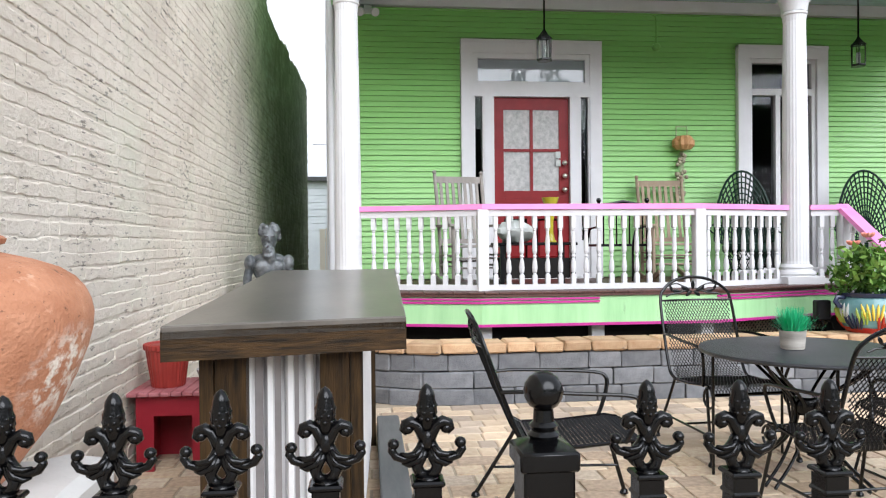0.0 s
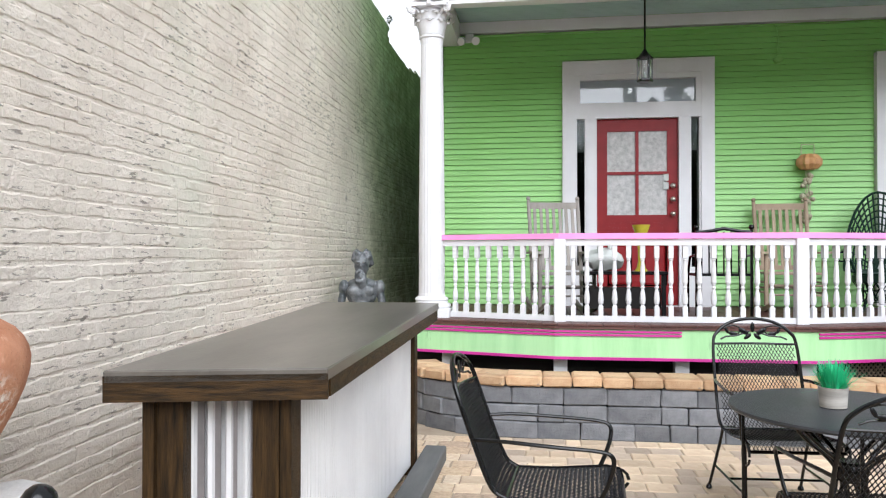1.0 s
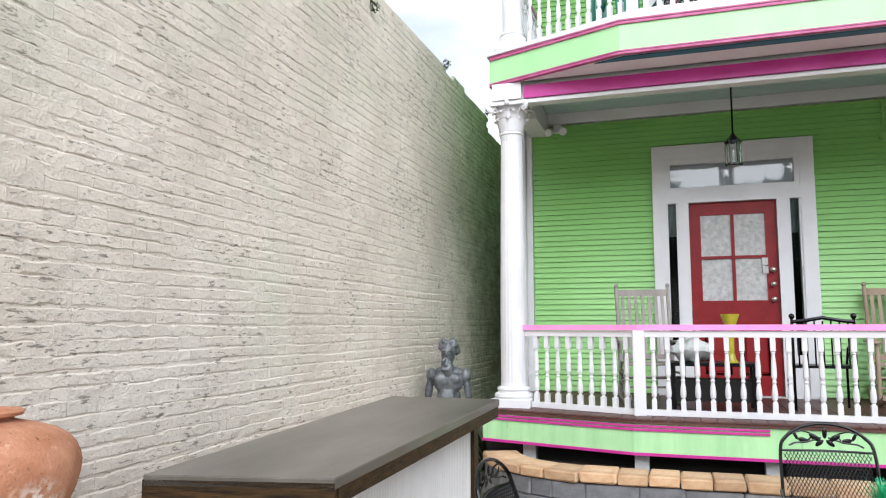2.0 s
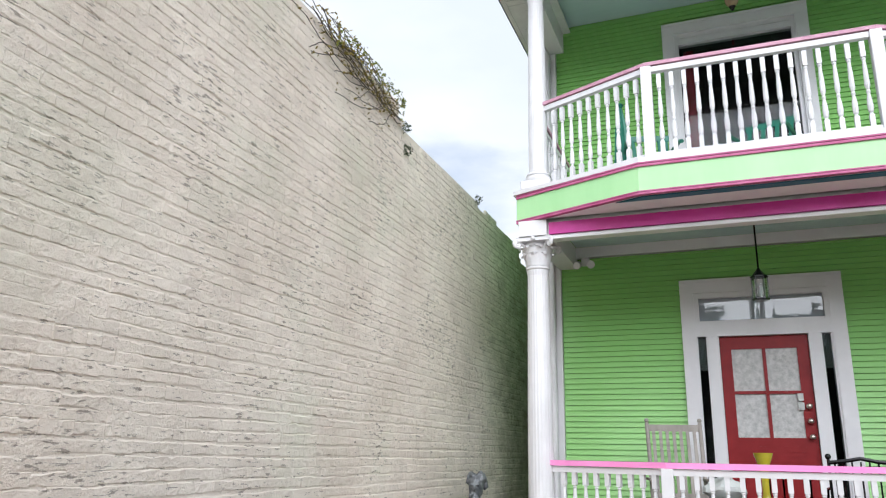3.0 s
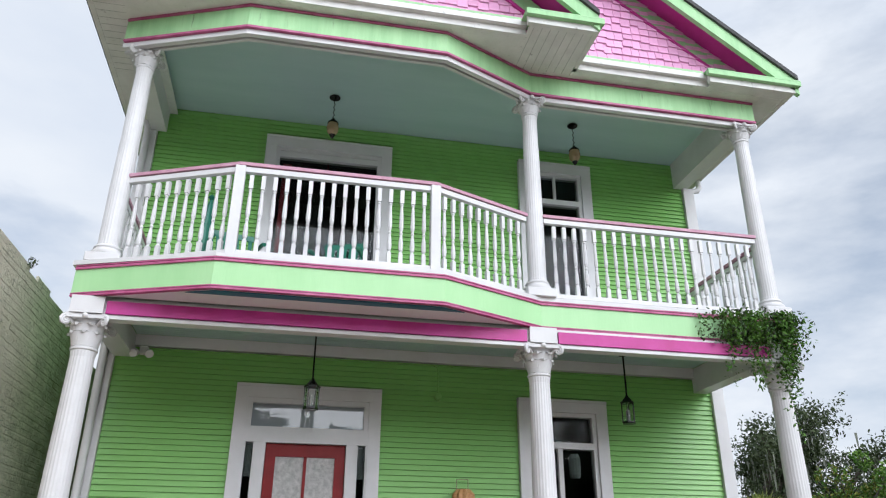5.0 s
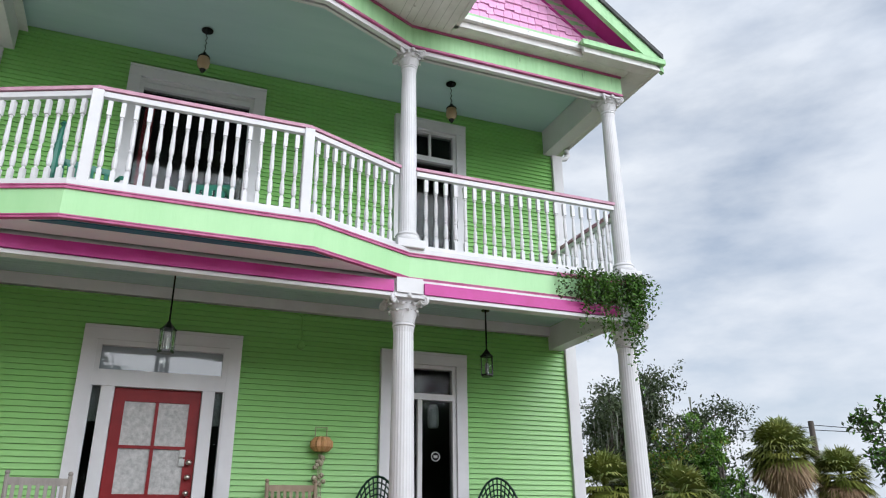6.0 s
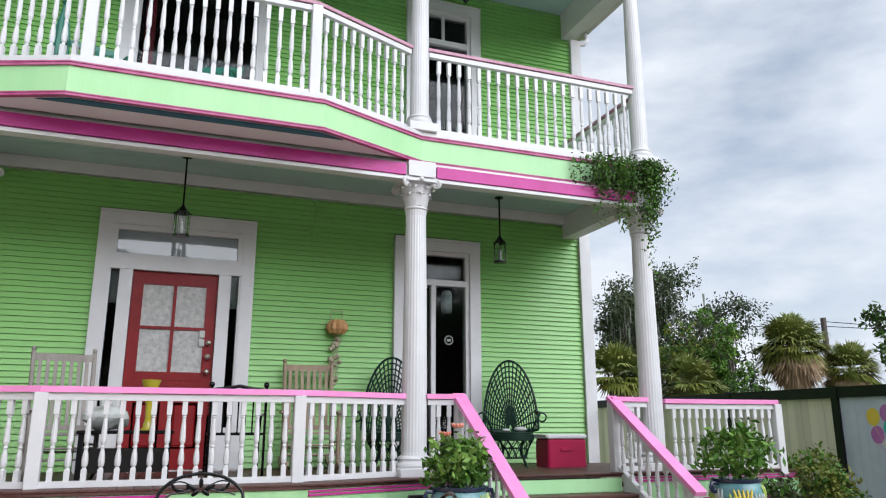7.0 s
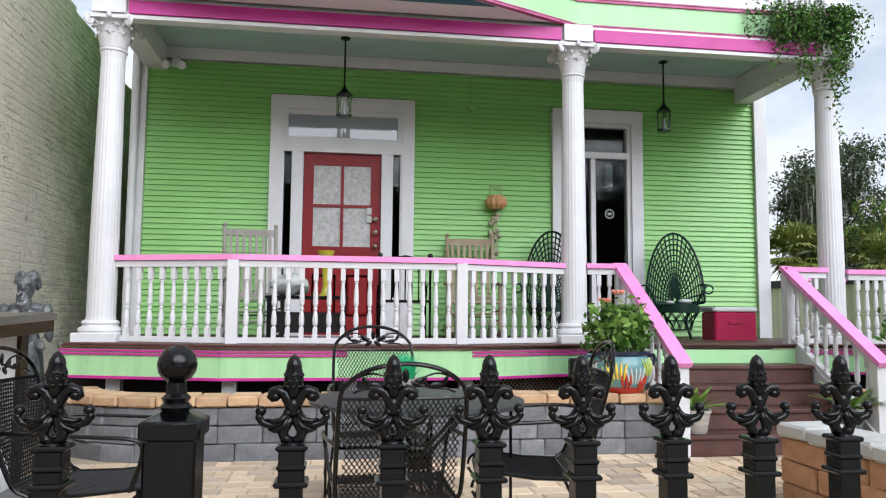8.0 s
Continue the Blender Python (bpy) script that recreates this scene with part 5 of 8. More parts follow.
def iron_chair(label):
    """Faces +y; origin on the ground under the seat."""
    ch = thing("patio_chair", label, "chair", "chairs round the patio table")
    prof = [(0.26, 0.385), (0.25, 0.42), (0.20, 0.43), (0.0, 0.405), (-0.17, 0.40), (-0.225, 0.44), (-0.29, 0.64), (-0.35, 0.86)]
    seg = [0.0]
    for p, q in zip(prof, prof[1:]):
        seg.append(seg[-1] + math.dist(p, q))

    def at(v):
        for i in range(len(prof) - 1):
            if v <= seg[i + 1] or i == len(prof) - 2:
                t = (v - seg[i]) / (seg[i + 1] - seg[i])
                return prof[i][0] + t * (prof[i + 1][0] - prof[i][0]), prof[i][1] + t * (prof[i + 1][1] - prof[i][1])

    def S(u, v):
        y, z = at(v)
        return (u, y - 0.03 * (1 - (u / 0.25) ** 2) * (v / seg[-1]) ** 2, z)
    split = seg[4]
    quads("seat_mesh", wire_net(lambda u, v: S(u, v), 0.50, split, 0.021, 0.0019), M["satin_black"], ch, "diamond wire mesh seat")
    quads("back_mesh", wire_net(lambda u, v: S(u, v + split), 0.48, seg[-1] - split, 0.021, 0.0019), M["satin_black"], ch, "diamond wire mesh back")
    bm = bmesh.new()
    for s in (-1, 1):
        tube(bm, [(s * 0.255, y, z) for y, z in prof[:5]], 0.009)
    for v in (0.0, split):
        y, z = at(v)
        tube(bm, [(-0.255, y, z), (0.255, y, z)], 0.009)
    part("seat_frame", bm, M["black"], ch, "", True)
    bm = bmesh.new()
    arch = [(-0.255, -0.17, 0.40), (-0.262, -0.225, 0.45), (-0.262, -0.29, 0.64), (-0.255, -0.355, 0.86), (-0.22, -0.375, 0.93), (-0.13, -0.395, 0.985), (0.0, -0.405, 1.005)]
    tube(bm, bend(arch + [(-x, y, z) for x, y, z in arch[-2::-1]]), 0.010, 8)
    tube(bm, bend([(-0.25, -0.352, 0.86), (0, -0.385, 0.86), (0.25, -0.352, 0.86)]), 0.007)
    for s in (-1, 1):
        tube(bm, [(s * 0.02, -0.395, 0.93), (s * 0.10, -0.385, 0.905), (s * 0.17, -0.375, 0.90), (s * 0.205, -0.37, 0.885)], 0.0055)
        tube(bm, bend([(s * 0.20, -0.378, 0.945), (s * 0.13, -0.388, 0.965), (s * 0.07, -0.395, 0.945), (s * 0.09, -0.393, 0.915)]), 0.0045)
    part("back_frame", bm, M["black"], ch, "arched iron back frame", True)
    bm = bmesh.new()
    for x, z, a, w in ((0.0, 0.955, 90, 0.030), (-0.055, 0.93, 150, 0.035), (0.055, 0.93, 30, 0.035), (-0.12, 0.915, 170, 0.03), (0.12, 0.915, 10, 0.03), (-0.03, 0.90, 215, 0.028), (0.03, 0.90, -35, 0.028), (-0.16, 0.935, 120, 0.022), (0.16, 0.935, 60, 0.022)):
        t = bmesh.new()
        ball(t, (0, 0, 0), w, 8, 1.0)
        join(bm, t, Matrix.Translation((x, -0.39, z)) @ Euler((0, -radians(a), 0)).to_matrix().to_4x4() @ Matrix.Diagonal((1.0, 0.16, 0.45, 1)))
    part("leaf_ornament", bm, M["black"], ch, "cast leaf ornament in the back")
    for s in (-1, 1):
        bm = bmesh.new()
        tube(bm, bend([(s * 0.262, -0.30, 0.66), (s * 0.29, -0.18, 0.665), (s * 0.305, 0.02, 0.655), (s * 0.30, 0.17, 0.645), (s * 0.295, 0.215, 0.62), (s * 0.285, 0.215, 0.56), (s * 0.27, 0.19, 0.47), (s * 0.26, 0.17, 0.42)], 4), 0.009, 8)
        part("armrest", bm, M["black"], ch, "", True)
        bm = bmesh.new()
        tube(bm, [(s * 0.262, 0.235 + 0.055 * math.cos(t * 0.5), 0.365 + 0.055 * math.sin(t * 0.5)) for t in range(13)], 0.007)
        part("scroll", bm, M["black"], ch, "", True)
        for y0, y1, z0 in ((0.20, 0.29, 0.42), (-0.17, -0.36, 0.40)):
            bm = bmesh.new()
            tube(bm, bend([(s * 0.255, y0, z0), (s * 0.262, y0 * 0.7 + y1 * 0.3, 0.28), (s * 0.28, y1, 0.02)]), 0.009)
            lathe(bm, [(0.012, 0.0), (0.020, 0.006), (0.016, 0.022), (0.008, 0.03)], 8, (s * 0.281, y1, 0))
            part("leg", bm, M["black"], ch, "", True)
        bm = bmesh.new()
        tube(bm, [(s * 0.268, 0.26, 0.16), (s * 0.268, -0.28, 0.16)], 0.007)
        part("stretcher", bm, M["black"], ch, "", True)
    bm = bmesh.new()
    tube(bm, [(-0.268, -0.03, 0.16), (0.268, -0.03, 0.16)], 0.007)
    part("stretcher", bm, M["black"], ch, "", True)
    return ch


chair = iron_chair("black wrought iron armchair with mesh seat and leafy arched back")
chair.matrix_basis = pose(0.24, -4.42, 0.004, 0, 0, 183) @ Matrix.Diagonal((1.0, 1.1, 1.07, 1))
low_chair = copy_thing(chair, pose(-1.05, -5.38, 0.004, 0, 0, -94))
low_chair.matrix_basis = pose(-1.05, -5.38, 0.004, 0, 0, -94) @ Matrix.Diagonal((1.0, 1.2, 0.99, 1))
for x, y, turn, tall in ((0.235, -5.62, 3, 0.965), (0.93, -5.33, 82, 1.03)):
    near_chair = copy_thing(chair, pose(x, y, 0.004, 0, 0, turn))
    near_chair.matrix_basis = pose(x, y, 0.004, 0, 0, turn) @ Matrix.Diagonal((1.0, 1.0, tall, 1))

table = thing("patio_table", "round dark metal mesh patio table with curved iron legs", "table", "", (0.41, -5.0, 0))
table.matrix_basis = pose(0.41, -5.0, 0) @ Matrix.Diagonal((0.935, 0.935, 1, 1))
bm = bmesh.new()
lathe(bm, [(0.55, 0.695), (0.60, 0.698), (0.608, 0.708), (0.606, 0.720), (0.58, 0.724), (0.02, 0.724)], 64)
part("tabletop", bm, M["table_top"], table, "", True)
for k in range(4):
    a = k * math.pi / 2 + 0.5
    bm = bmesh.new()
    for o in (-0.03, 0.03):
        ca, sa = math.cos(a), math.sin(a)
        tube(bm, bend([(r * ca - o * sa, r * sa + o * ca, z) for r, z in ((0.40, 0.695), (0.30, 0.60), (0.13, 0.48), (0.07, 0.40), (0.09, 0.28), (0.20, 0.14), (0.38, 0.02))], 4), 0.010)
    part("leg", bm, M["black"], table, "curved iron leg", True)
bm = bmesh.new()
lathe(bm, [(0.06, 0.36), (0.075, 0.38), (0.075, 0.44), (0.06, 0.46)], 16)
part("collar", bm, M["black"], table, "", True)
for k in range(4):
    a = k * math.pi / 2 - 0.28
    bm = bmesh.new()
    tube(bm, [(0.53 * math.cos(a), 0.53 * math.sin(a), 0.70), (0.53 * math.cos(a), 0.53 * math.sin(a), 0.0)], 0.009)
    part("leg", bm, M["black"], table, "straight thin leg")

rs = np.random.RandomState(11)
pot = thing("grass_pot", "small grey pot with bright green plastic grass on the table", "plant pot", "", (0.33, -5.0, 0.724))
bm = bmesh.new()
lathe(bm, [(0.055, 0), (0.062, 0.004), (0.070, 0.10), (0.073, 0.104), (0.066, 0.104), (0.060, 0.09)], 24)
part("pot", bm, M["stone_pot"], pot, "", True)
blades = []
for k in range(420):
    a, lean, h = rs.uniform(0, math.tau), abs(rs.normal(0, 0.5)), rs.uniform(0.09, 0.15)
    r0 = 0.055 * math.sqrt(rs.uniform())
    p = np.array((r0 * math.cos(a), r0 * math.sin(a), 0.09))
    tip = p + h * np.array((math.cos(a) * math.sin(lean), math.sin(a) * math.sin(lean), math.cos(lean)))
    w = np.array((-math.sin(a), math.cos(a), 0)) * 0.0035
    blades.append([p - w, p + w, tip + w * 0.2, tip - w * 0.2])
quads("plastic_grass", blades, M["turf"], pot, "bright green plastic grass")


# ---- block retaining walls ----
def block_mesh(name, w, d, h, mat, r=0.012):
    bm = bmesh.new()
    soft_box(bm, -w / 2, w / 2, 0, d, 0, h, r)
    for v in bm.verts:
        v.co += Vector((rng.uniform(-1, 1), rng.uniform(-1, 1), rng.uniform(-1, 1))) * 0.0045
    return mesh_of(name, bm, mat)


WIDTHS = (0.21, 0.28, 0.35, 0.42)
BLOCKS = {w: [block_mesh("block", w - 0.004, 0.20, 0.137, M["block"], 0.010) for _ in range(2)] for w in WIDTHS}
OBLOCKS = {w: [block_mesh("block", w - 0.004, 0.18, 0.137, M["orange_block"], 0.010) for _ in range(2)] for w in WIDTHS}
CAPS = {w: [block_mesh("cap_stone", w - 0.006, 0.34, 0.085, M["cap"], 0.014) for _ in range(2)] for w in (0.20, 0.24, 0.30)}
GCAPS = {w: [block_mesh("cap_stone", w - 0.006, 0.36, 0.085, M["grey_cap"], 0.014) for _ in range(2)] for w in (0.24, 0.30)}


def path_at(path, s):
    for a, b in zip(path, path[1:]):
        L = math.dist(a, b)
        if s <= L or b == path[-1]:
            t = s / L
            return (a[0] + (b[0] - a[0]) * t, a[1] + (b[1] - a[1]) * t), math.degrees(math.atan2(b[1] - a[1], b[0] - a[0]))
        s -= L


def block_wall(name, label, path, core, courses, blocks, caps, mat):
    bm = bmesh.new()
    slab(bm, core, -0.04, courses * 0.142 - 0.014)
    w = setting(name, bm, M[mat], label)
    total = sum(math.dist(a, b) for a, b in zip(path, path[1:]))
    for c in range(courses):
        s = 0.0
        while s < total - 0.08:
            wd = rng.choice(WIDTHS)
            wd = min(WIDTHS, key=lambda q: abs(q - (total - s))) if total - s < 0.43 else wd
            (x, y), ang = path_at(path, s + wd / 2)
            piece("block", rng.choice(blocks[wd]), w, pose(x + rng.uniform(-0.004, 0.004), y + rng.uniform(-0.007, 0.007), c * 0.142 - 0.012, 0, 0, ang))
            s += wd
    s = 0.0
    while s < total - 0.05:
        wd = rng.choice(list(caps))
        (x, y), ang = path_at(path, s + wd / 2)
        a = radians(ang)
        piece("cap_stone", rng.choice(caps[wd]), w, pose(x + 0.03 * math.sin(a), y - 0.03 * math.cos(a), courses * 0.142 - 0.010 + rng.uniform(-0.003, 0.003), 0, 0, ang + rng.uniform(-1, 1)))
        s += wd
    return w


curve = [(-1.35 + 1.1 * math.cos(radians(a)), -1.76 + 1.1 * math.sin(radians(a))) for a in range(200, 271, 10)]
block_wall("retaining_wall", "low grey block retaining wall with tan cap stones", curve + [(2.74, -2.86)],
           [(x * 0.93 - 0.1, y + 0.18) for x, y in curve] + [(2.72, -2.68), (2.72, -2.0), (-2.3, -1.9)], 3, BLOCKS, CAPS, "soil")
block_wall("retaining_wall", "low grey block garden wall with tan cap stones", [(4.76, -2.88), (8.2, -2.95)],
           [(4.78, -2.7), (8.2, -2.75), (8.2, 0.5), (7.08, 0.5), (7.08, -2.0), (4.78, -2.0)], 3, BLOCKS, CAPS, "soil")
block_wall("garden_wall", "low tan block wall with pale grey cap stones", [(2.80, -4.50), (2.86, -7.70)],
           [(2.97, -4.52), (2.99, -7.70), (3.6, -7.70), (3.6, -4.52)], 3, OBLOCKS, GCAPS, "soil")

# ---- big urn, red stand and pot, statue ----
urn = thing("terracotta_urn", "huge worn terracotta urn with lime stains on a pale plinth", "urn", "", (-3.085, -6.86, 0.0))
bm = bmesh.new()
soft_box(bm, -0.32, 0.32, -0.32, 0.32, 0, 0.70, 0.03)
bmesh.ops.subdivide_edges(bm, edges=bm.edges[:], cuts=5, use_grid_fill=True)
for v in bm.verts:
    v.co += noise.noise_vector(v.co * 7) * 0.02
    v.co.z = max(v.co.z, 0.0)
part("plinth", bm, M["concrete"], urn, "rough pale block plinth", True)
bm = bmesh.new()
lathe(bm, [(0.115, 0.70), (0.15, 0.735), (0.196, 0.80), (0.234, 0.85), (0.268, 0.914), (0.303, 0.985), (0.331, 1.056), (0.344, 1.11), (0.347, 1.15), (0.340, 1.185), (0.325, 1.217), (0.30, 1.247), (0.262, 1.272), (0.20, 1.294), (0.135, 1.310), (0.105, 1.318), (0.108, 1.328), (0.135, 1.335), (0.14, 1.348), (0.13, 1.356), (0.10, 1.350), (0.09, 1.30)], 64)
part("vessel", bm, M["urn_clay"], urn, "", True)

stand = thing("red_stand", "small crimson wooden stand with a slatted top", "stand", "", (-3.155, -4.2, 0))
bm = bmesh.new()
for x0, x1, y0, y1, z0, z1 in ((-0.21, -0.11, -0.2, -0.17, 0, 0.41), (0.11, 0.21, -0.2, -0.17, 0, 0.41), (-0.11, 0.11, -0.2, -0.17, 0.30, 0.41), (-0.21, -0.18, -0.168, 0.2, 0, 0.41), (0.18, 0.21, -0.168, 0.2, 0, 0.41), (-0.178, 0.178, 0.17, 0.2, 0, 0.41)):
    box(bm, x0, x1, y0, y1, z0, z1)
part("body", bm, M["crimson"], stand)
for k in range(8):
    bm = bmesh.new()
    soft_box(bm, -0.25 + k * 0.063, -0.192 + k * 0.063, -0.25, 0.25, 0.412, 0.434, 0.004)
    part("slat", bm, M["faded_red"], stand, "faded red top slat")
stand.scale = (1.0, 1.0, 1.09)
rpot = thing("red_pot", "ribbed red plastic flower pot on the red stand", "plant pot", "", (-3.225, -4.22, 0.473))
rpot.scale = (0.9, 0.9, 0.86)
bm = bmesh.new()
lathe(bm, [(0.105, 0), (0.11, 0.004), (0.145, 0.26), (0.158, 0.265), (0.160, 0.30), (0.150, 0.305), (0.138, 0.29)], 60, (0, 0, 0), 0.03, 30)
part("pot", bm, M["red_plastic"], rpot)
bm = bmesh.new()
lathe(bm, [(0.135, 0.27), (0.13, 0.275), (0.01, 0.28)], 20)
part("soil", bm, M["soil"], rpot)
wpot = thing("white_bowl", "small pale stone bowl on the red stand", "bowl", "", (-3.0, -4.08, 0.473))
bm = bmesh.new()
lathe(bm, [(0.05, 0), (0.07, 0.02), (0.085, 0.06), (0.09, 0.075), (0.075, 0.07)], 16)
part("bowl", bm, M["grey_cap"], wpot, "", True)


def blob(bm, c, r, turn=(0, 0, 0), seg=14):
    t = bmesh.new()
    ball(t, (0, 0, 0), 1.0, seg)
    join(bm, t, Matrix.Translation(c) @ Euler([radians(a) for a in turn]).to_matrix().to_4x4() @ Matrix.Diagonal((*r, 1)))


bm = bmesh.new()
soft_box(bm, -0.24, 0.24, -0.22, 0.22, 0.0, 0.30, 0.02)
lathe(bm, [(0.24, 0.30), (0.25, 0.40), (0.22, 0.60), (0.20, 0.78), (0.17, 0.86)], 16, (0, 0, 0), 0.12, 7)
for c, r, t in (((0, 0, 0.92), (0.16, 0.115, 0.16), (0, 0, 0)), ((0, -0.02, 1.10), (0.185, 0.12, 0.15), (0, 0, 0)), ((0, 0.0, 1.20), (0.20, 0.10, 0.075), (0, 0, 0)),
                ((-0.085, -0.09, 1.14), (0.085, 0.05, 0.065), (0, 0, 0)), ((0.085, -0.09, 1.14), (0.085, 0.05, 0.065), (0, 0, 0)), ((0, -0.1, 0.95), (0.10, 0.04, 0.12), (0, 0, 0)),
                ((-0.215, 0.0, 1.17), (0.07, 0.075, 0.085), (0, 0, 0)), ((0.215, 0.0, 1.17), (0.07, 0.075, 0.085), (0, 0, 0)),
                ((-0.245, -0.01, 1.02), (0.05, 0.055, 0.15), (0, 8, 0)), ((0.245, -0.01, 1.02), (0.05, 0.055, 0.15), (0, -8, 0)),
                ((-0.185, -0.11, 0.86), (0.045, 0.12, 0.045), (20, 0, -35)), ((0.185, -0.11, 0.86), (0.045, 0.12, 0.045), (20, 0, 35)),
                ((0, -0.01, 1.29), (0.06, 0.06, 0.08), (0, 0, 0)), ((0, -0.02, 1.41), (0.092, 0.105, 0.125), (0, 0, 0)), ((0, 0.02, 1.47), (0.11, 0.115, 0.085), (0, 0, 0)),
                ((-0.02, -0.09, 1.29), (0.062, 0.05, 0.10), (0, 0, 0)), ((0.02, -0.11, 1.24), (0.05, 0.045, 0.085), (0, 10, 0)), ((0, -0.128, 1.41), (0.015, 0.022, 0.034), (0, 0, 0)), ((-0.038, -0.112, 1.445), (0.034, 0.016, 0.012), (0, 0, 0)), ((0.038, -0.112, 1.445), (0.034, 0.016, 0.012), (0, 0, 0))):
    blob(bm, c, r, t)
for k in range(60):
    a, z = rng.uniform(0, math.tau), rng.uniform(1.40, 1.56)
    z = max(z, 1.47) if math.sin(a) < -0.3 else z
    q = 0.118 * math.sqrt(max(0.05, 1 - ((z - 1.43) / 0.15) ** 2))
    ball(bm, (q * math.cos(a), 0.015 + q * math.sin(a) * (0.75 if math.sin(a) < 0 else 1), z), rng.uniform(0.022, 0.034), 8)
for k in range(14):
    ball(bm, (rng.uniform(-0.06, 0.06), rng.uniform(-0.165, -0.12), rng.uniform(1.20, 1.355)), rng.uniform(0.014, 0.022), 8)
statue = part("garden_statue", bm, M["bronze"], None, "grey bronze bust-like garden statue with curly hair", True)
rm = statue.modifiers.new("blend", "REMESH")
rm.mode, rm.voxel_size, rm.use_smooth_shade = "VOXEL", 0.0095, True
sm = statue.modifiers.new("soften", "SMOOTH")
sm.factor, sm.iterations = 0.5, 2
tagged(statue, "", "statue")
statue.matrix_basis = pose(-2.98, -1.40, 0, 0, 0, 8) @ Matrix.Diagonal((0.86, 0.9, 0.98, 1))

# ---- things on the lower porch ----
PF = 0.868


def rocking_chair(label, at, turn, mat, group="porch rocking chairs"):
    """Faces +y; origin on the floor."""
    c = thing("rocking_chair", label, "rocking chair", group, at, turn)
    for s in (-1, 1):
        bm = bmesh.new()
        tube(bm, [(s * 0.27, -0.20, 0.10), (s * 0.27, -0.22, 0.42), (s * 0.27, -0.30, 0.80), (s * 0.275, -0.40, 1.22)], 0.021, 8)
        ball(bm, (s * 0.275, -0.405, 1.245), 0.024, 8)
        part("back_post", bm, mat, c, "", True)
        bm = bmesh.new()
        tube(bm, [(s * 0.28, 0.25, 0.09), (s * 0.28, 0.25, 0.63)], 0.022, 8)
        part("front_leg", bm, mat, c, "", True)
        bm = bmesh.new()
        beam(bm, (s * 0.30, 0.32, 0.645), (s * 0.285, -0.27, 0.645), 0.085, 0.022)
        part("armrest", bm, mat, c)
        bm = bmesh.new()
        pts = [(s * 0.27, -0.55 + 0.11 * k, 0.03 + 0.10 * ((k - 4.6) / 4.6) ** 2) for k in range(10)]
        for p, q in zip(pts, pts[1:]):
            beam(bm, p, q, 0.03, 0.05)
        part("rocker", bm, mat, c)
        for z in (0.22, 0.33):
            bm = bmesh.new()
            tube(bm, [(s * 0.275, -0.21, z), (s * 0.28, 0.25, z)], 0.012, 6)
            part("stretcher", bm, mat, c, "", True)
    for k in range(7):
        x = -0.21 + k * 0.07
        bm = bmesh.new()
        beam(bm, (x, -0.245, 0.50), (x, -0.385, 1.14), 0.034, 0.012, (0, 1, 0.2))
        part("slat", bm, mat, c)
    for y, z, h in ((-0.392, 1.165, 0.07), (-0.237, 0.48, 0.05)):
        bm = bmesh.new()
        beam(bm, (-0.27, y, z), (0.27, y, z), 0.025, h)
        part("crest_rail" if z > 1 else "lower_rail", bm, mat, c)
    bm = bmesh.new()
    for k in range(9):
        soft_box(bm, -0.27, 0.27, -0.20 + k * 0.053, -0.152 + k * 0.053, 0.42 - 0.001 * k, 0.437, 0.004)
    part("seat", bm, mat, c, "slatted seat")
    for y, z in ((0.25, 0.20), (0.25, 0.30), (-0.21, 0.26)):
        bm = bmesh.new()
        tube(bm, [(-0.275, y, z), (0.275, y, z)], 0.012, 6)
        part("stretcher", bm, mat, c, "", True)
    return c


rocking_chair("silver-grey weathered wooden rocking chair on the porch", (-0.91, -1.07, PF), 192, M["grey_wood"])
rocking_chair("tan weathered wooden rocking chair beside the door", (1.52, -0.56, PF), 176, M["tan_wood"])


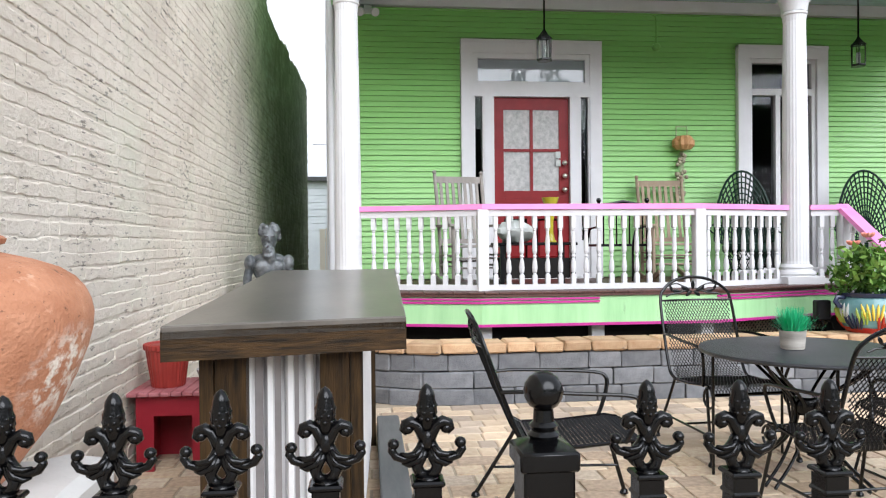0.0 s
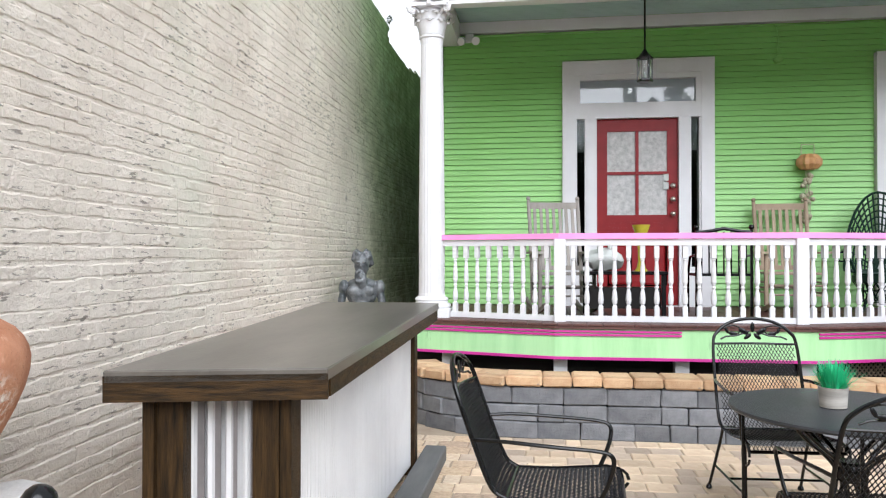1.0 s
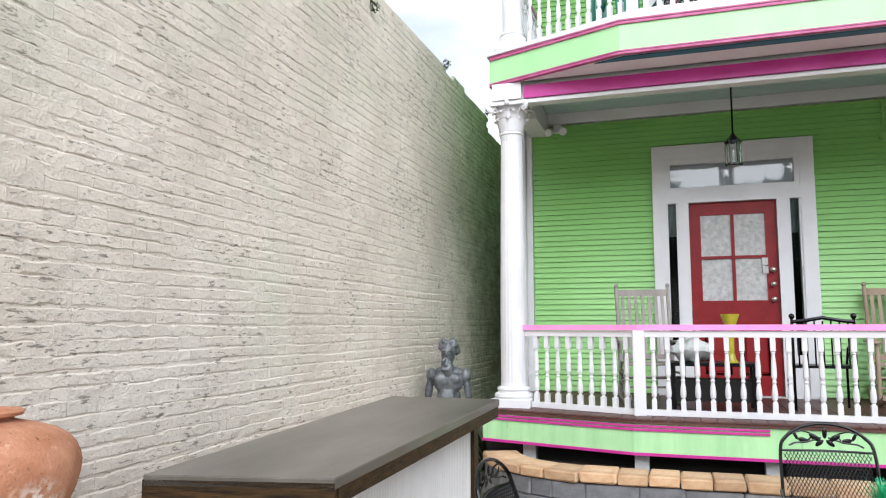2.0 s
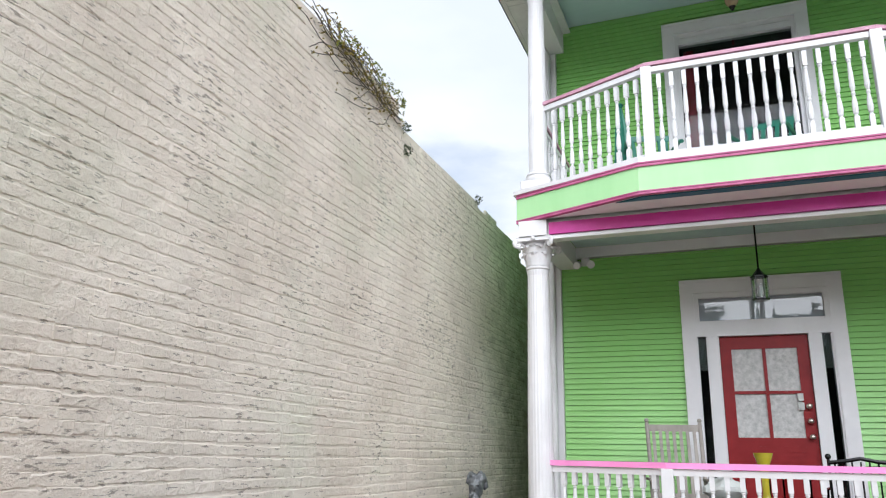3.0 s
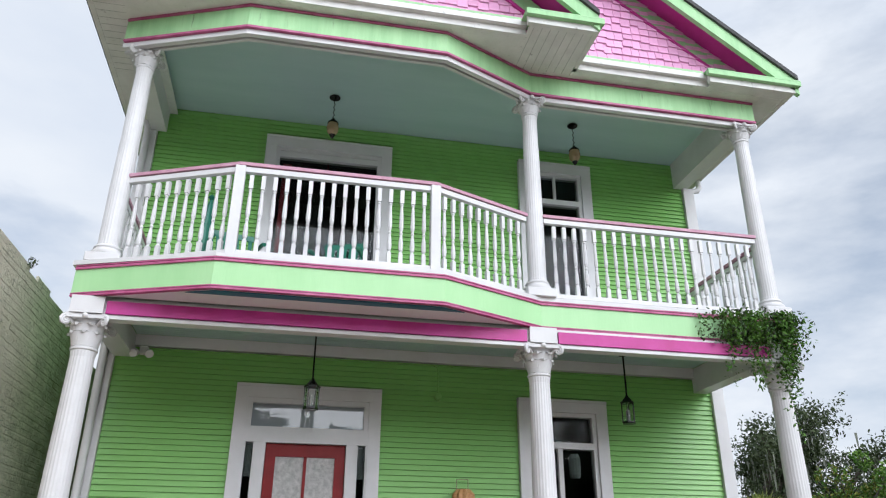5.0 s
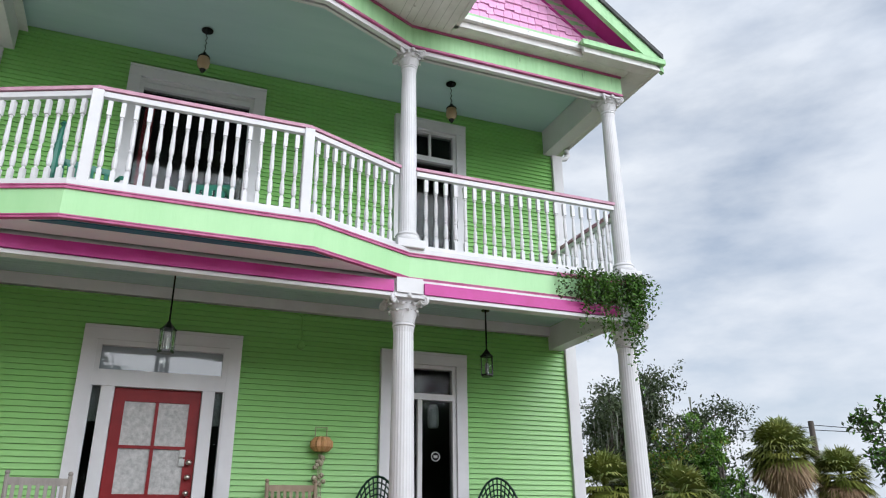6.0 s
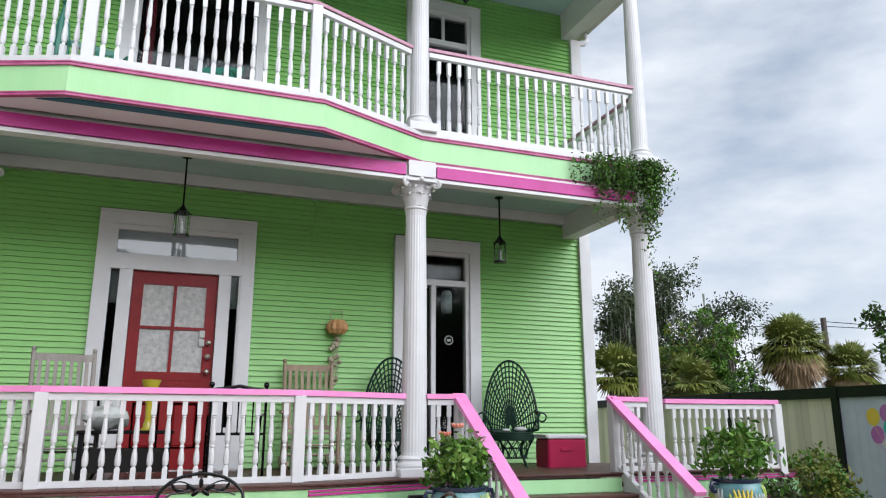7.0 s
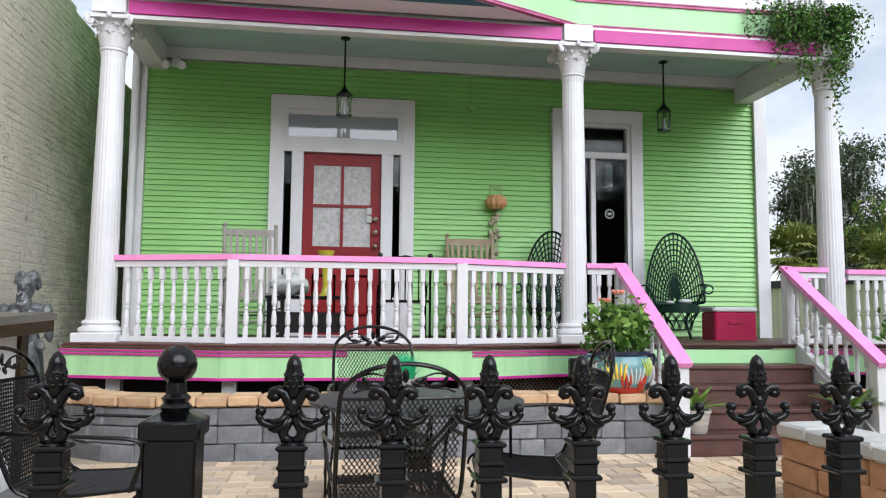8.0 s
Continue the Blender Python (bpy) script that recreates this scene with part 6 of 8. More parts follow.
def peacock_chair(at, turn):
    """A fan-backed iron garden chair; faces +y."""
    c = thing("peacock_chair", "dark green wire garden chair with a round fan back", "chair", "wire fan-back chairs", at, turn)

    def back(a, r):
        return (0.335 * r * math.sin(a), -0.24 - 0.13 * r * max(0.0, math.cos(a)) + 0.10 * r * r * abs(math.sin(a)) ** 2, 0.46 + 0.62 * r * math.cos(a) * (1.37 if math.cos(a) > 0 else 0.05))
    for k in range(39):
        a = radians(-176 + k * 352 / 38)
        bm = bmesh.new()
        tube(bm, [back(a, r) for r in (0.07, 0.3, 0.55, 0.78, 1.0)], 0.0092, 5)
        part("back_wire", bm, M["green_iron"], c)
    for r in (0.07, 0.15, 0.23, 0.32, 0.41, 0.5, 0.59, 0.68, 0.76, 0.84, 0.92, 1.0):
        bm = bmesh.new()
        tube(bm, [back(radians(-176 + k * 352 / 32), r) for k in range(33)], 0.0092 if r < 1 else 0.015, 6)
        part("back_hoop", bm, M["green_iron"], c, "", True)
    bm = bmesh.new()
    lathe(bm, [(0.24, 0.40), (0.255, 0.41), (0.255, 0.425), (0.22, 0.43), (0.02, 0.43)], 24)
    part("seat", bm, M["green_iron"], c, "", True)
    for k in range(4):
        a = math.pi / 4 + k * math.pi / 2
        bm = bmesh.new()
        ca, sa = math.cos(a), math.sin(a)
        tube(bm, [(0.22 * ca, 0.22 * sa, 0.41), (0.15 * ca, 0.15 * sa, 0.22), (0.25 * ca, 0.25 * sa, 0.0)], 0.011)
        part("leg", bm, M["green_iron"], c, "", True)
    for s in (-1, 1):
        bm = bmesh.new()
        tube(bm, [(s * 0.31, -0.19, 0.66), (s * 0.35, 0.0, 0.66), (s * 0.33, 0.16, 0.64), (s * 0.28, 0.20, 0.56), (s * 0.23, 0.14, 0.43)], 0.014)
        part("armrest", bm, M["green_iron"], c, "", True)
    bm = bmesh.new()
    lathe(bm, [(0.262, 0.33), (0.268, 0.335), (0.268, 0.40), (0.262, 0.405)], 24)
    part("seat_apron", bm, M["green_iron"], c, "dark pierced metal band under the seat", True)
    for k in range(14):
        a = k * math.tau / 14
        for d in (-0.55, 0.55):
            bm = bmesh.new()
            tube(bm, [(r_ * math.cos(a + d * q), r_ * math.sin(a + d * q), z) for r_, z, q in ((0.255, 0.335, 0.0), (0.20, 0.24, 0.5), (0.17, 0.13, 1.0))], 0.006, 5)
            part("skirt_wire", bm, M["green_iron"], c)
    for s in (-1, 1):
        bm = bmesh.new()
        tube(bm, [(s * (0.36 + 0.05 * math.cos(t * 0.55)), 0.10 + 0.0 * t, 0.60 + 0.05 * math.sin(t * 0.55)) for t in range(12)], 0.011, 6)
        part("scroll", bm, M["green_iron"], c, "", True)
    for z in (0.13, 0.24):
        bm = bmesh.new()
        tube(bm, [(0.19 * math.cos(k * math.tau / 16), 0.19 * math.sin(k * math.tau / 16), z) for k in range(16)], 0.006, 5, True)
        part("hoop", bm, M["green_iron"], c)
    return c


peacock_chair((3.92, -0.72, PF), 157)
peacock_chair((2.42, -0.62, PF), 160)
dish = thing("shell_dish", "pale shell and small things on the wire chair seat", "dish", "", (3.94, -0.80, PF + 0.43))
bm = bmesh.new()
ball(bm, (0.06, 0, 0.03), 0.08, 12, 0.4)
ball(bm, (-0.12, 0.02, 0.02), 0.05, 10, 0.4)
part("shell", bm, M["cloth"], dish, "", True)

cooler = thing("cooler", "red plastic picnic cooler with a white lid", "cooler", "", (4.57, -0.74, PF))
bm = bmesh.new()
soft_box(bm, -0.26, 0.26, -0.17, 0.17, 0, 0.345, 0.02)
soft_box(bm, -0.10, 0.06, -0.185, -0.172, 0.205, 0.245, 0.004)
part("body", bm, M["cooler"], cooler)
bm = bmesh.new()
soft_box(bm, -0.27, 0.27, -0.18, 0.18, 0.346, 0.40, 0.015)
part("lid", bm, M["white"], cooler, "white lid")
bm = bmesh.new()
tube(bm, bend([(-0.275, -0.16, 0.37), (-0.31, -0.17, 0.39), (-0.31, 0.17, 0.39), (-0.275, 0.16, 0.37)], 4), 0.012, 8)
part("handle", bm, M["white"], cooler, "white carrying handle", True)

stable = thing("side_table", "low dark side table on the porch", "table", "", (-0.32, -1.45, PF))
bm = bmesh.new()
soft_box(bm, -0.40, 0.40, -0.24, 0.24, 0.43, 0.46, 0.006)
part("tabletop", bm, M["satin_black"], stable)
for x in (-0.36, 0.36):
    for y in (-0.2, 0.2):
        bm = bmesh.new()
        box(bm, x - 0.02, x + 0.02, y - 0.02, y + 0.02, 0, 0.43)
        part("leg", bm, M["satin_black"], stable)
bm = bmesh.new()
box(bm, -0.34, 0.34, -0.17, 0.17, 0.10, 0.30)
part("shelf_box", bm, M["dark"], stable, "dark box on the lower shelf")
vase = thing("yellow_vase", "tall flared yellow-green glass vase on the side table", "vase", "", (-0.15, -1.5, PF + 0.46))
bm = bmesh.new()
lathe(bm, [(0.07, 0), (0.045, 0.03), (0.03, 0.10), (0.032, 0.22), (0.055, 0.36), (0.088, 0.455), (0.08, 0.455), (0.05, 0.37)], 20)
part("vase", bm, M["yellow_glass"], vase, "", True)
cushion = thing("white_cushion", "crumpled white cushion lying on the side table", "cushion", "", (-0.50, -1.42, PF + 0.46))
bm = bmesh.new()
ball(bm, (0, 0, 0.10), 0.19, 24, 0.55)
for v in bm.verts:
    v.co += noise.noise_vector(v.co * 9) * 0.05 + noise.noise_vector(v.co * 23) * 0.02
    v.co.z = max(v.co.z, 0.0)
part("cover", bm, M["cloth"], cushion, "", True)
bm = bmesh.new()
for s in (-1, 1):
    tube(bm, [(s * 0.05, -0.06, 0.22), (s * 0.055, -0.07, 0.28), (s * 0.06, -0.06, 0.31)], 0.022, 6)
part("ear", bm, M["cloth"], cushion, "", True)

bench = thing("iron_bench", "black iron bench with ball-topped back posts", "bench", "", (0.66, -1.35, PF))
for x in (-0.26, 0.26):
    bm = bmesh.new()
    tube(bm, [(x, -0.02, 0), (x, -0.02, 0.87)], 0.014)
    ball(bm, (x, -0.02, 0.893), 0.027, 10)
    part("back_post", bm, M["black"], bench, "", True)
    bm = bmesh.new()
    tube(bm, [(x, 0.40, 0), (x, 0.40, 0.42), (x, 0.30, 0.60), (x, -0.02, 0.62)], 0.013)
    part("arm", bm, M["black"], bench, "", True)
bm = bmesh.new()
tube(bm, [(-0.26, -0.02, 0.84), (-0.13, -0.02, 0.855), (0, -0.02, 0.88), (0.13, -0.02, 0.855), (0.26, -0.02, 0.84)], 0.02)
part("crest_rail", bm, M["black"], bench, "", True)
bm = bmesh.new()
box(bm, -0.26, 0.26, 0.0, 0.40, 0.41, 0.435)
part("seat", bm, M["satin_black"], bench)
for k in range(7):
    bm = bmesh.new()
    tube(bm, [(-0.21 + 0.07 * k, -0.02, 0.43), (-0.21 + 0.07 * k, -0.02, 0.85)], 0.008)
    part("back_bar", bm, M["black"], bench)

chime = thing("hanging_ornament", "orange ceramic pumpkin with strings of seed pods on the wall", "ornament", "", (1.89, -0.05, 1.85))
bm = bmesh.new()
lathe(bm, [(0.02, 0.60), (0.09, 0.61), (0.135, 0.66), (0.135, 0.72), (0.09, 0.775), (0.02, 0.785)], 40, (0, -0.05, 0), 0.16, 10)
part("pumpkin", bm, M["pumpkin"], chime)
bm = bmesh.new()
tube(bm, [(-0.07, 0, 0.78), (-0.07, 0, 0.90), (0.07, 0, 0.90), (0.07, 0, 0.78)], 0.006)
for k in range(4):
    tube(bm, [(-0.02 + 0.013 * k, 0, 0.60), (-0.03 + 0.02 * k, -0.01, 0.0 + 0.05 * (k % 2))], 0.004)
part("string", bm, M["rope"], chime)
for k in range(26):
    bm = bmesh.new()
    ball(bm, (rng.uniform(-0.07, 0.07), rng.uniform(-0.04, 0.0), rng.choice((0.06, 0.10, 0.28, 0.33, 0.45, 0.5)) + rng.uniform(-0.05, 0.05)), rng.uniform(0.02, 0.034), 6)
    part("seed_pod", bm, M["rope"], chime, "", True)


def lantern(at, drop, z_top):
    """A hanging glazed lantern; origin at its ceiling plate."""
    t = thing("porch_lantern", "black metal hanging lantern with clear glass panes", "lantern", "lower porch lanterns", at)
    bm = bmesh.new()
    lathe(bm, [(0.055, -0.02), (0.055, -0.005), (0.02, 0.0)], 16)
    part("ceiling_plate", bm, M["black"], t, "", True)
    bm = bmesh.new()
    tube(bm, [(0, 0, -0.02), (0, 0, drop)], 0.011)
    part("rod", bm, M["black"], t)
    bm = bmesh.new()
    lathe(bm, [(0.012, drop + 0.0), (0.03, drop - 0.03), (0.075, drop - 0.085), (0.094, drop - 0.095), (0.094, drop - 0.105), (0.07, drop - 0.11)], 6)
    part("hood", bm, M["black"], t)
    bm = bmesh.new()
    lathe(bm, [(0.082, drop - 0.36), (0.088, drop - 0.35), (0.088, drop - 0.335), (0.07, drop - 0.33)], 6)
    part("base_ring", bm, M["black"], t)
    for k in range(6):
        a = k * math.tau / 6
        bm = bmesh.new()
        tube(bm, [(0.08 * math.cos(a), 0.08 * math.sin(a), drop - 0.335), (0.08 * math.cos(a), 0.08 * math.sin(a), drop - 0.105)], 0.006, 5)
        part("cage_bar", bm, M["black"], t)
    bm = bmesh.new()
    lathe(bm, [(0.02, drop - 0.33), (0.024, drop - 0.22), (0.015, drop - 0.19)], 10)
    part("bulb", bm, M["cloth"], t, "pale unlit bulb", True)
    bm = bmesh.new()
    lathe(bm, [(0.072, drop - 0.333), (0.072, drop - 0.108)], 6)
    p = part("glass", bm, M["pane"], t, "clear glass")
    p.visible_shadow = False
    return t


lantern((0.0, -0.69, 4.302), -0.57, 0)
lantern((3.90, -0.53, 4.302), -0.53, 0)


def globe_lamp(at):
    t = thing("upper_lantern", "black hanging lamp with an amber glass globe", "lantern", "upper porch lamps", at)
    bm = bmesh.new()
    lathe(bm, [(0.07, -0.03), (0.075, -0.015), (0.03, 0.0)], 16)
    part("ceiling_plate", bm, M["black"], t, "", True)
    bm = bmesh.new()
    for k in range(8):
        tube(bm, [(0, 0, -0.03 - k * 0.05), (0.01 * (-1) ** k, 0, -0.055 - k * 0.05), (0, 0, -0.08 - k * 0.05)], 0.006, 5)
    part("chain", bm, M["black"], t)
    bm = bmesh.new()
    lathe(bm, [(0.015, -0.42), (0.03, -0.45), (0.07, -0.50), (0.075, -0.52), (0.05, -0.53)], 14)
    part("holder", bm, M["black"], t, "", True)
    bm = bmesh.new()
    lathe(bm, [(0.008, -0.80), (0.025, -0.77), (0.04, -0.735), (0.02, -0.72)], 12)
    part("bottom_cap", bm, M["black"], t, "", True)
    bm = bmesh.new()
    lathe(bm, [(0.04, -0.73), (0.07, -0.68), (0.082, -0.60), (0.068, -0.53)], 16)
    part("globe", bm, M["lamp_glass"], t, "amber glass globe", True)
    t.scale = (1.0, 1.0, 0.82)
    return t


globe_lamp((0.0, -0.72, 7.57))
globe_lamp((3.36, -0.74, 7.57))

spot = thing("security_light", "white twin security light under the porch beam", "security light", "", (-1.98, -0.12, 4.05))
bm = bmesh.new()
soft_box(bm, -0.05, 0.05, 0.0, 0.06, 0.0, 0.10, 0.01)
part("base", bm, M["white"], spot)
for s in (-1, 1):
    bm = bmesh.new()
    t = bmesh.new()
    lathe(t, [(0.02, 0), (0.045, 0.04), (0.05, 0.10), (0.04, 0.10)], 12)
    join(bm, t, Matrix.Translation((0.06 * s, -0.02, 0.02)) @ Euler((radians(115), 0, radians(20 * s))).to_matrix().to_4x4())
    part("lamp_head", bm, M["white"], spot, "", True)
pipe = thing("conduit", "thin green conduit and junction box along the wall", "conduit", "", (0, 0, 0))
bm = bmesh.new()
tube(bm, [(-1.95, -0.02, 4.145), (1.52, -0.02, 4.145), (1.575, -0.02, 4.12), (1.585, -0.02, 4.07), (1.585, -0.02, 3.78)], 0.011)
part("pipe", bm, M["siding"], pipe, "", True)
bm = bmesh.new()
t = bmesh.new()
lathe(t, [(0.05, 0), (0.05, 0.04), (0.03, 0.05)], 14)
join(bm, t, Matrix.Translation((1.585, 0.0, 3.74)) @ Euler((radians(90), 0, 0)).to_matrix().to_4x4())
part("junction_box", bm, M["siding"], pipe)

# downpipes
for x, y, s in ((5.59, 0.16, 1), (-2.42, -0.10, -1)):
    d = thing("downpipe", "white rain downpipe down the house corner", "downpipe", "rain downpipes")
    bm = bmesh.new()
    tube(bm, [(x + 0.22 * s, y + 0.04, 7.44), (x + 0.22 * s, y + 0.02, 7.33), (x + 0.17 * s, y + 0.01, 7.26), (x + 0.04 * s, y, 7.22), (x, y, 7.10), (x, y, 0.95)], 0.045, 10)
    part("pipe", bm, M["white"], d, "", True)

# ---- upper porch ----
def plastic_chair(at, turn):
    c = thing("plastic_chair", "dark green moulded plastic armchair on the upper porch", "chair", "green plastic chairs", at, turn)
    bm = bmesh.new()
    soft_box(bm, -0.25, 0.25, -0.22, 0.24, 0.40, 0.43, 0.01)
    part("seat", bm, M["green_plastic"], c)
    for k in range(7):
        bm = bmesh.new()
        beam(bm, (-0.21 + 0.07 * k, -0.22, 0.42), (-0.23 + 0.077 * k, -0.36, 0.88), 0.042, 0.014, (0, 1, 0.2))
        part("slat", bm, M["green_plastic"], c)
    bm = bmesh.new()
    beam(bm, (-0.27, -0.365, 0.90), (0.27, -0.365, 0.90), 0.02, 0.07)
    part("crest_rail", bm, M["green_plastic"], c)
    for s in (-1, 1):
        bm = bmesh.new()
        tube(bm, [(s * 0.26, -0.32, 0.68), (s * 0.29, 0.1, 0.66), (s * 0.28, 0.24, 0.60)], 0.025)
        part("armrest", bm, M["green_plastic"], c, "", True)
        for y in (-0.24, 0.24):
            bm = bmesh.new()
            tube(bm, [(s * 0.24, y * 0.9, 0.41), (s * 0.28, y * 1.15, 0.0)], 0.022)
            part("leg", bm, M["green_plastic"], c)
    return c


plastic_chair((-1.0, -1.1, 4.486), 195)
plastic_chair((0.15, -1.05, 4.486), 160)
umb = thing("folded_umbrella", "folded dark green garden umbrella on the upper porch", "umbrella", "", (-1.35, -0.95, 4.486))
bm = bmesh.new()
lathe(bm, [(0.02, 0.0), (0.02, 0.25), (0.09, 0.27), (0.10, 0.5), (0.075, 0.95), (0.03, 1.22), (0.012, 1.26)], 16, (0, 0, 0), 0.25, 8)
part("canopy", bm, M["green_plastic"], umb)
bm = bmesh.new()
lathe(bm, [(0.02, 1.25), (0.045, 1.28), (0.02, 1.31)], 10)
part("finial", bm, M["green_plastic"], umb, "", True)


# ---- planters ----
def painted_pot(at, group):
    p = thing("painted_pot", "colourful hand-painted glazed pot with leafy plant", "plant pot", group, at)
    prof = [(0.10, 0.0), (0.145, 0.02), (0.195, 0.10), (0.215, 0.18), (0.205, 0.25), (0.185, 0.285), (0.20, 0.30), (0.205, 0.315), (0.185, 0.315), (0.17, 0.28)]
    bm = bmesh.new()
    lathe(bm, prof, 32)
    pot_ = part("pot", bm, M["talavera"], p, "pale blue-green glazed pot", True)

    def rad(z):
        for (r0, z0), (r1, z1) in zip(prof, prof[1:]):
            if z0 <= z <= z1:
                return r0 + (r1 - r0) * (z - z0) / (z1 - z0)
        return 0.2
    bm = bmesh.new()
    lathe(bm, [(rad(z) + 0.003, z) for z in (0.005, 0.02, 0.04, 0.06)], 32)
    part("painted_band", bm, M["glaze_red"], pot_, "red painted lower band", True)
    bm = bmesh.new()
    lathe(bm, [(0.188, 0.284), (0.205, 0.300), (0.209, 0.317), (0.19, 0.318)], 32)
    part("painted_rim", bm, M["glaze_blue"], pot_, "dark blue rim", True)
    for k in range(20):
        a = k * math.tau / 20 + 0.2
        mat = ("glaze_red", "glaze_green", "cloth", "glaze_blue", "glaze_green", "m_yellow", "glaze_red", "cloth")[k % 8]
        bm = bmesh.new()
        n = 5 if k % 2 else 3
        for j in range(n):
            b = a + (j - n / 2) * 0.10
            z0 = 0.05 if mat in ("glaze_red", "glaze_blue") else 0.09 + 0.03 * (k % 3)
            pts = [(rad(z) + 0.004, b + (z - z0) * 0.6 * (j - n / 2), z) for z in (z0, z0 + 0.05, z0 + 0.09, z0 + 0.12)]
            tube(bm, [(r * math.cos(q), r * math.sin(q), z) for r, q, z in pts], [0.006, 0.011, 0.009, 0.003], 5)
        part("painted_leaf", bm, M[mat], pot_, "painted leaf figure in bright glaze")
    for s in (-1, 1):
        bm = bmesh.new()
        tube(bm, [(s * 0.19, 0, 0.28), (s * 0.25, 0, 0.285), (s * 0.262, 0, 0.25), (s * 0.235, 0, 0.215), (s * 0.20, 0, 0.21)], 0.017)
        part("handle", bm, M["glaze_blue"], pot_, "dark handle", True)
    return p


def bush(parent, centre, r, n, size, mat, seed, label="dense green leaves", z_lo=-1.0):
    q = np.random.RandomState(seed)
    d = q.normal(size=(n, 3))
    d /= np.linalg.norm(d, axis=1)[:, None]
    d[:, 2] = np.maximum(d[:, 2], z_lo)
    lump = 1 + 0.35 * np.sin(d[:, :1] * 5 + seed) * np.cos(d[:, 1:2] * 4 + seed)
    c = np.asarray(centre) + d * np.asarray(r) * lump * q.uniform(0.35, 1.05, (n, 1)) ** 0.6
    return quads("foliage", leaves(c, size, q), M[mat], parent, label)


def stems(parent, at, r, h, n, mat, seed):
    q = random.Random(seed)
    bm = bmesh.new()
    for k in range(n):
        a, o = q.uniform(0, math.tau), q.uniform(0.3, 1.0)
        tube(bm, [at, (at[0] + 0.4 * r * o * math.cos(a), at[1] + 0.4 * r * o * math.sin(a), at[2] + h * 0.5), (at[0] + r * o * math.cos(a), at[1] + r * o * math.sin(a), at[2] + h * q.uniform(0.7, 1.0))], [0.006, 0.005, 0.003], 5)
    part("stems", bm, M[mat], parent, "thin green stems")


pot1 = painted_pot((2.45, -2.70, 0.482), "painted pots by the steps")
stems(pot1, (0, 0, 0.28), 0.22, 0.42, 14, "leaf_light", 4)
bush(pot1, (0.0, 0, 0.46), (0.25, 0.22, 0.22), 620, 0.036, "leaf", 5)
bush(pot1, (-0.02, -0.05, 0.52), (0.22, 0.2, 0.18), 260, 0.036, "leaf_light", 6)
bm = bmesh.new()
for x, y, z in ((-0.02, -0.02, 0.74), (-0.10, 0.03, 0.68)):
    for k in range(9):
        a = k * math.tau / 9
        blob(bm, (x + 0.03 * math.cos(a), y + 0.03 * math.sin(a), z + 0.012), (0.024, 0.014, 0.012), (0, -48, math.degrees(a)), 6)
part("blossom", bm, M["flower"], pot1, "orange-pink blossoms")
pot2 = painted_pot((5.45, -2.72, 0.482), "painted pots by the steps")
for p_ in (pot1, pot2):
    p_.scale = (1.22, 1.22, 1.18)
stems(pot2, (0, 0, 0.28), 0.3, 0.5, 14, "leaf_light", 8)
bush(pot2, (0.05, 0, 0.52), (0.34, 0.26, 0.24), 620, 0.04, "leaf", 9)
bush(pot2, (0.02, -0.05, 0.56), (0.3, 0.2, 0.2), 240, 0.04, "leaf_light", 10)


def blade_plant(name, label, at, n, length, width, mat, seed, pot_mat=None, pot_h=0.2, up=0.9):
    p = thing(name, label, "plant", "", at)
    q = random.Random(seed)
    z0 = 0.0
    if pot_mat:
        bm = bmesh.new()
        lathe(bm, [(0.085, 0), (0.095, 0.01), (0.125, pot_h - 0.03), (0.135, pot_h - 0.025), (0.135, pot_h), (0.118, pot_h), (0.11, pot_h - 0.03)], 20)
        part("pot", bm, M[pot_mat], p, "", True)
        z0 = pot_h - 0.02
    vs = []
    for k in range(n):
        a, e = q.uniform(0, math.tau), q.uniform(0.35, 1.25) * up
        L, w = length * q.uniform(0.6, 1.1), width * q.uniform(0.7, 1.2)
        side = Vector((-math.sin(a), math.cos(a), 0)) * w
        pts = []
        for i in range(6):
            t = i / 5
            r = L * t * math.cos(e) * (1 + 0.25 * t)
            z = z0 + L * t * math.sin(e) - 0.22 * L * t * t
            pts.append((Vector((r * math.cos(a), r * math.sin(a), z)), side * (0.5 + 1.4 * t - 1.9 * t * t) if t < 1 else side * 0.02))
        for (c0, s0), (c1, s1) in zip(pts, pts[1:]):
            vs.append([c0 - s0, c0 + s0, c1 + s1, c1 - s1])
    quads("foliage", [[tuple(c) for c in f] for f in vs], M[mat], p, "long pointed leaves")
    return p


blade_plant("potted_plant", "broad-leaved plant in a grey-tan pot on the steps", (3.02, -2.93, 0.174), 26, 0.36, 0.035, "leaf_light", 21, "stone_pot", 0.20)
blade_plant("potted_plant", "broad-leaved plant in a grey pot on the steps", (4.46, -2.93, 0.174), 26, 0.38, 0.035, "leaf_light", 22, "grey_board", 0.20)
blade_plant("alley_plant", "dark strap-leaved plant in the alley beside the wall", (-2.78, -0.55, 0.0), 60, 1.25, 0.03, "leaf_oak", 23)

# green mailbox-like lamp and small solar light on the wall cap
lampbox = thing("garden_spotlight", "small dark green garden spotlight on a spike", "spotlight", "", (2.10, -2.55, 0.48))
bm = bmesh.new()
soft_box(bm, -0.07, 0.07, -0.04, 0.04, 0.12, 0.30, 0.012)
part("head", bm, M["satin_black"], lampbox)
bm = bmesh.new()
tube(bm, [(0, 0, 0.12), (0.02, 0, 0.06), (0.0, 0, 0.0)], 0.008)
tube(bm, [(0, 0, 0.12), (0.10, 0, 0.09), (0.12, 0, 0.0)], 0.006)
part("spike", bm, M["satin_black"], lampbox)

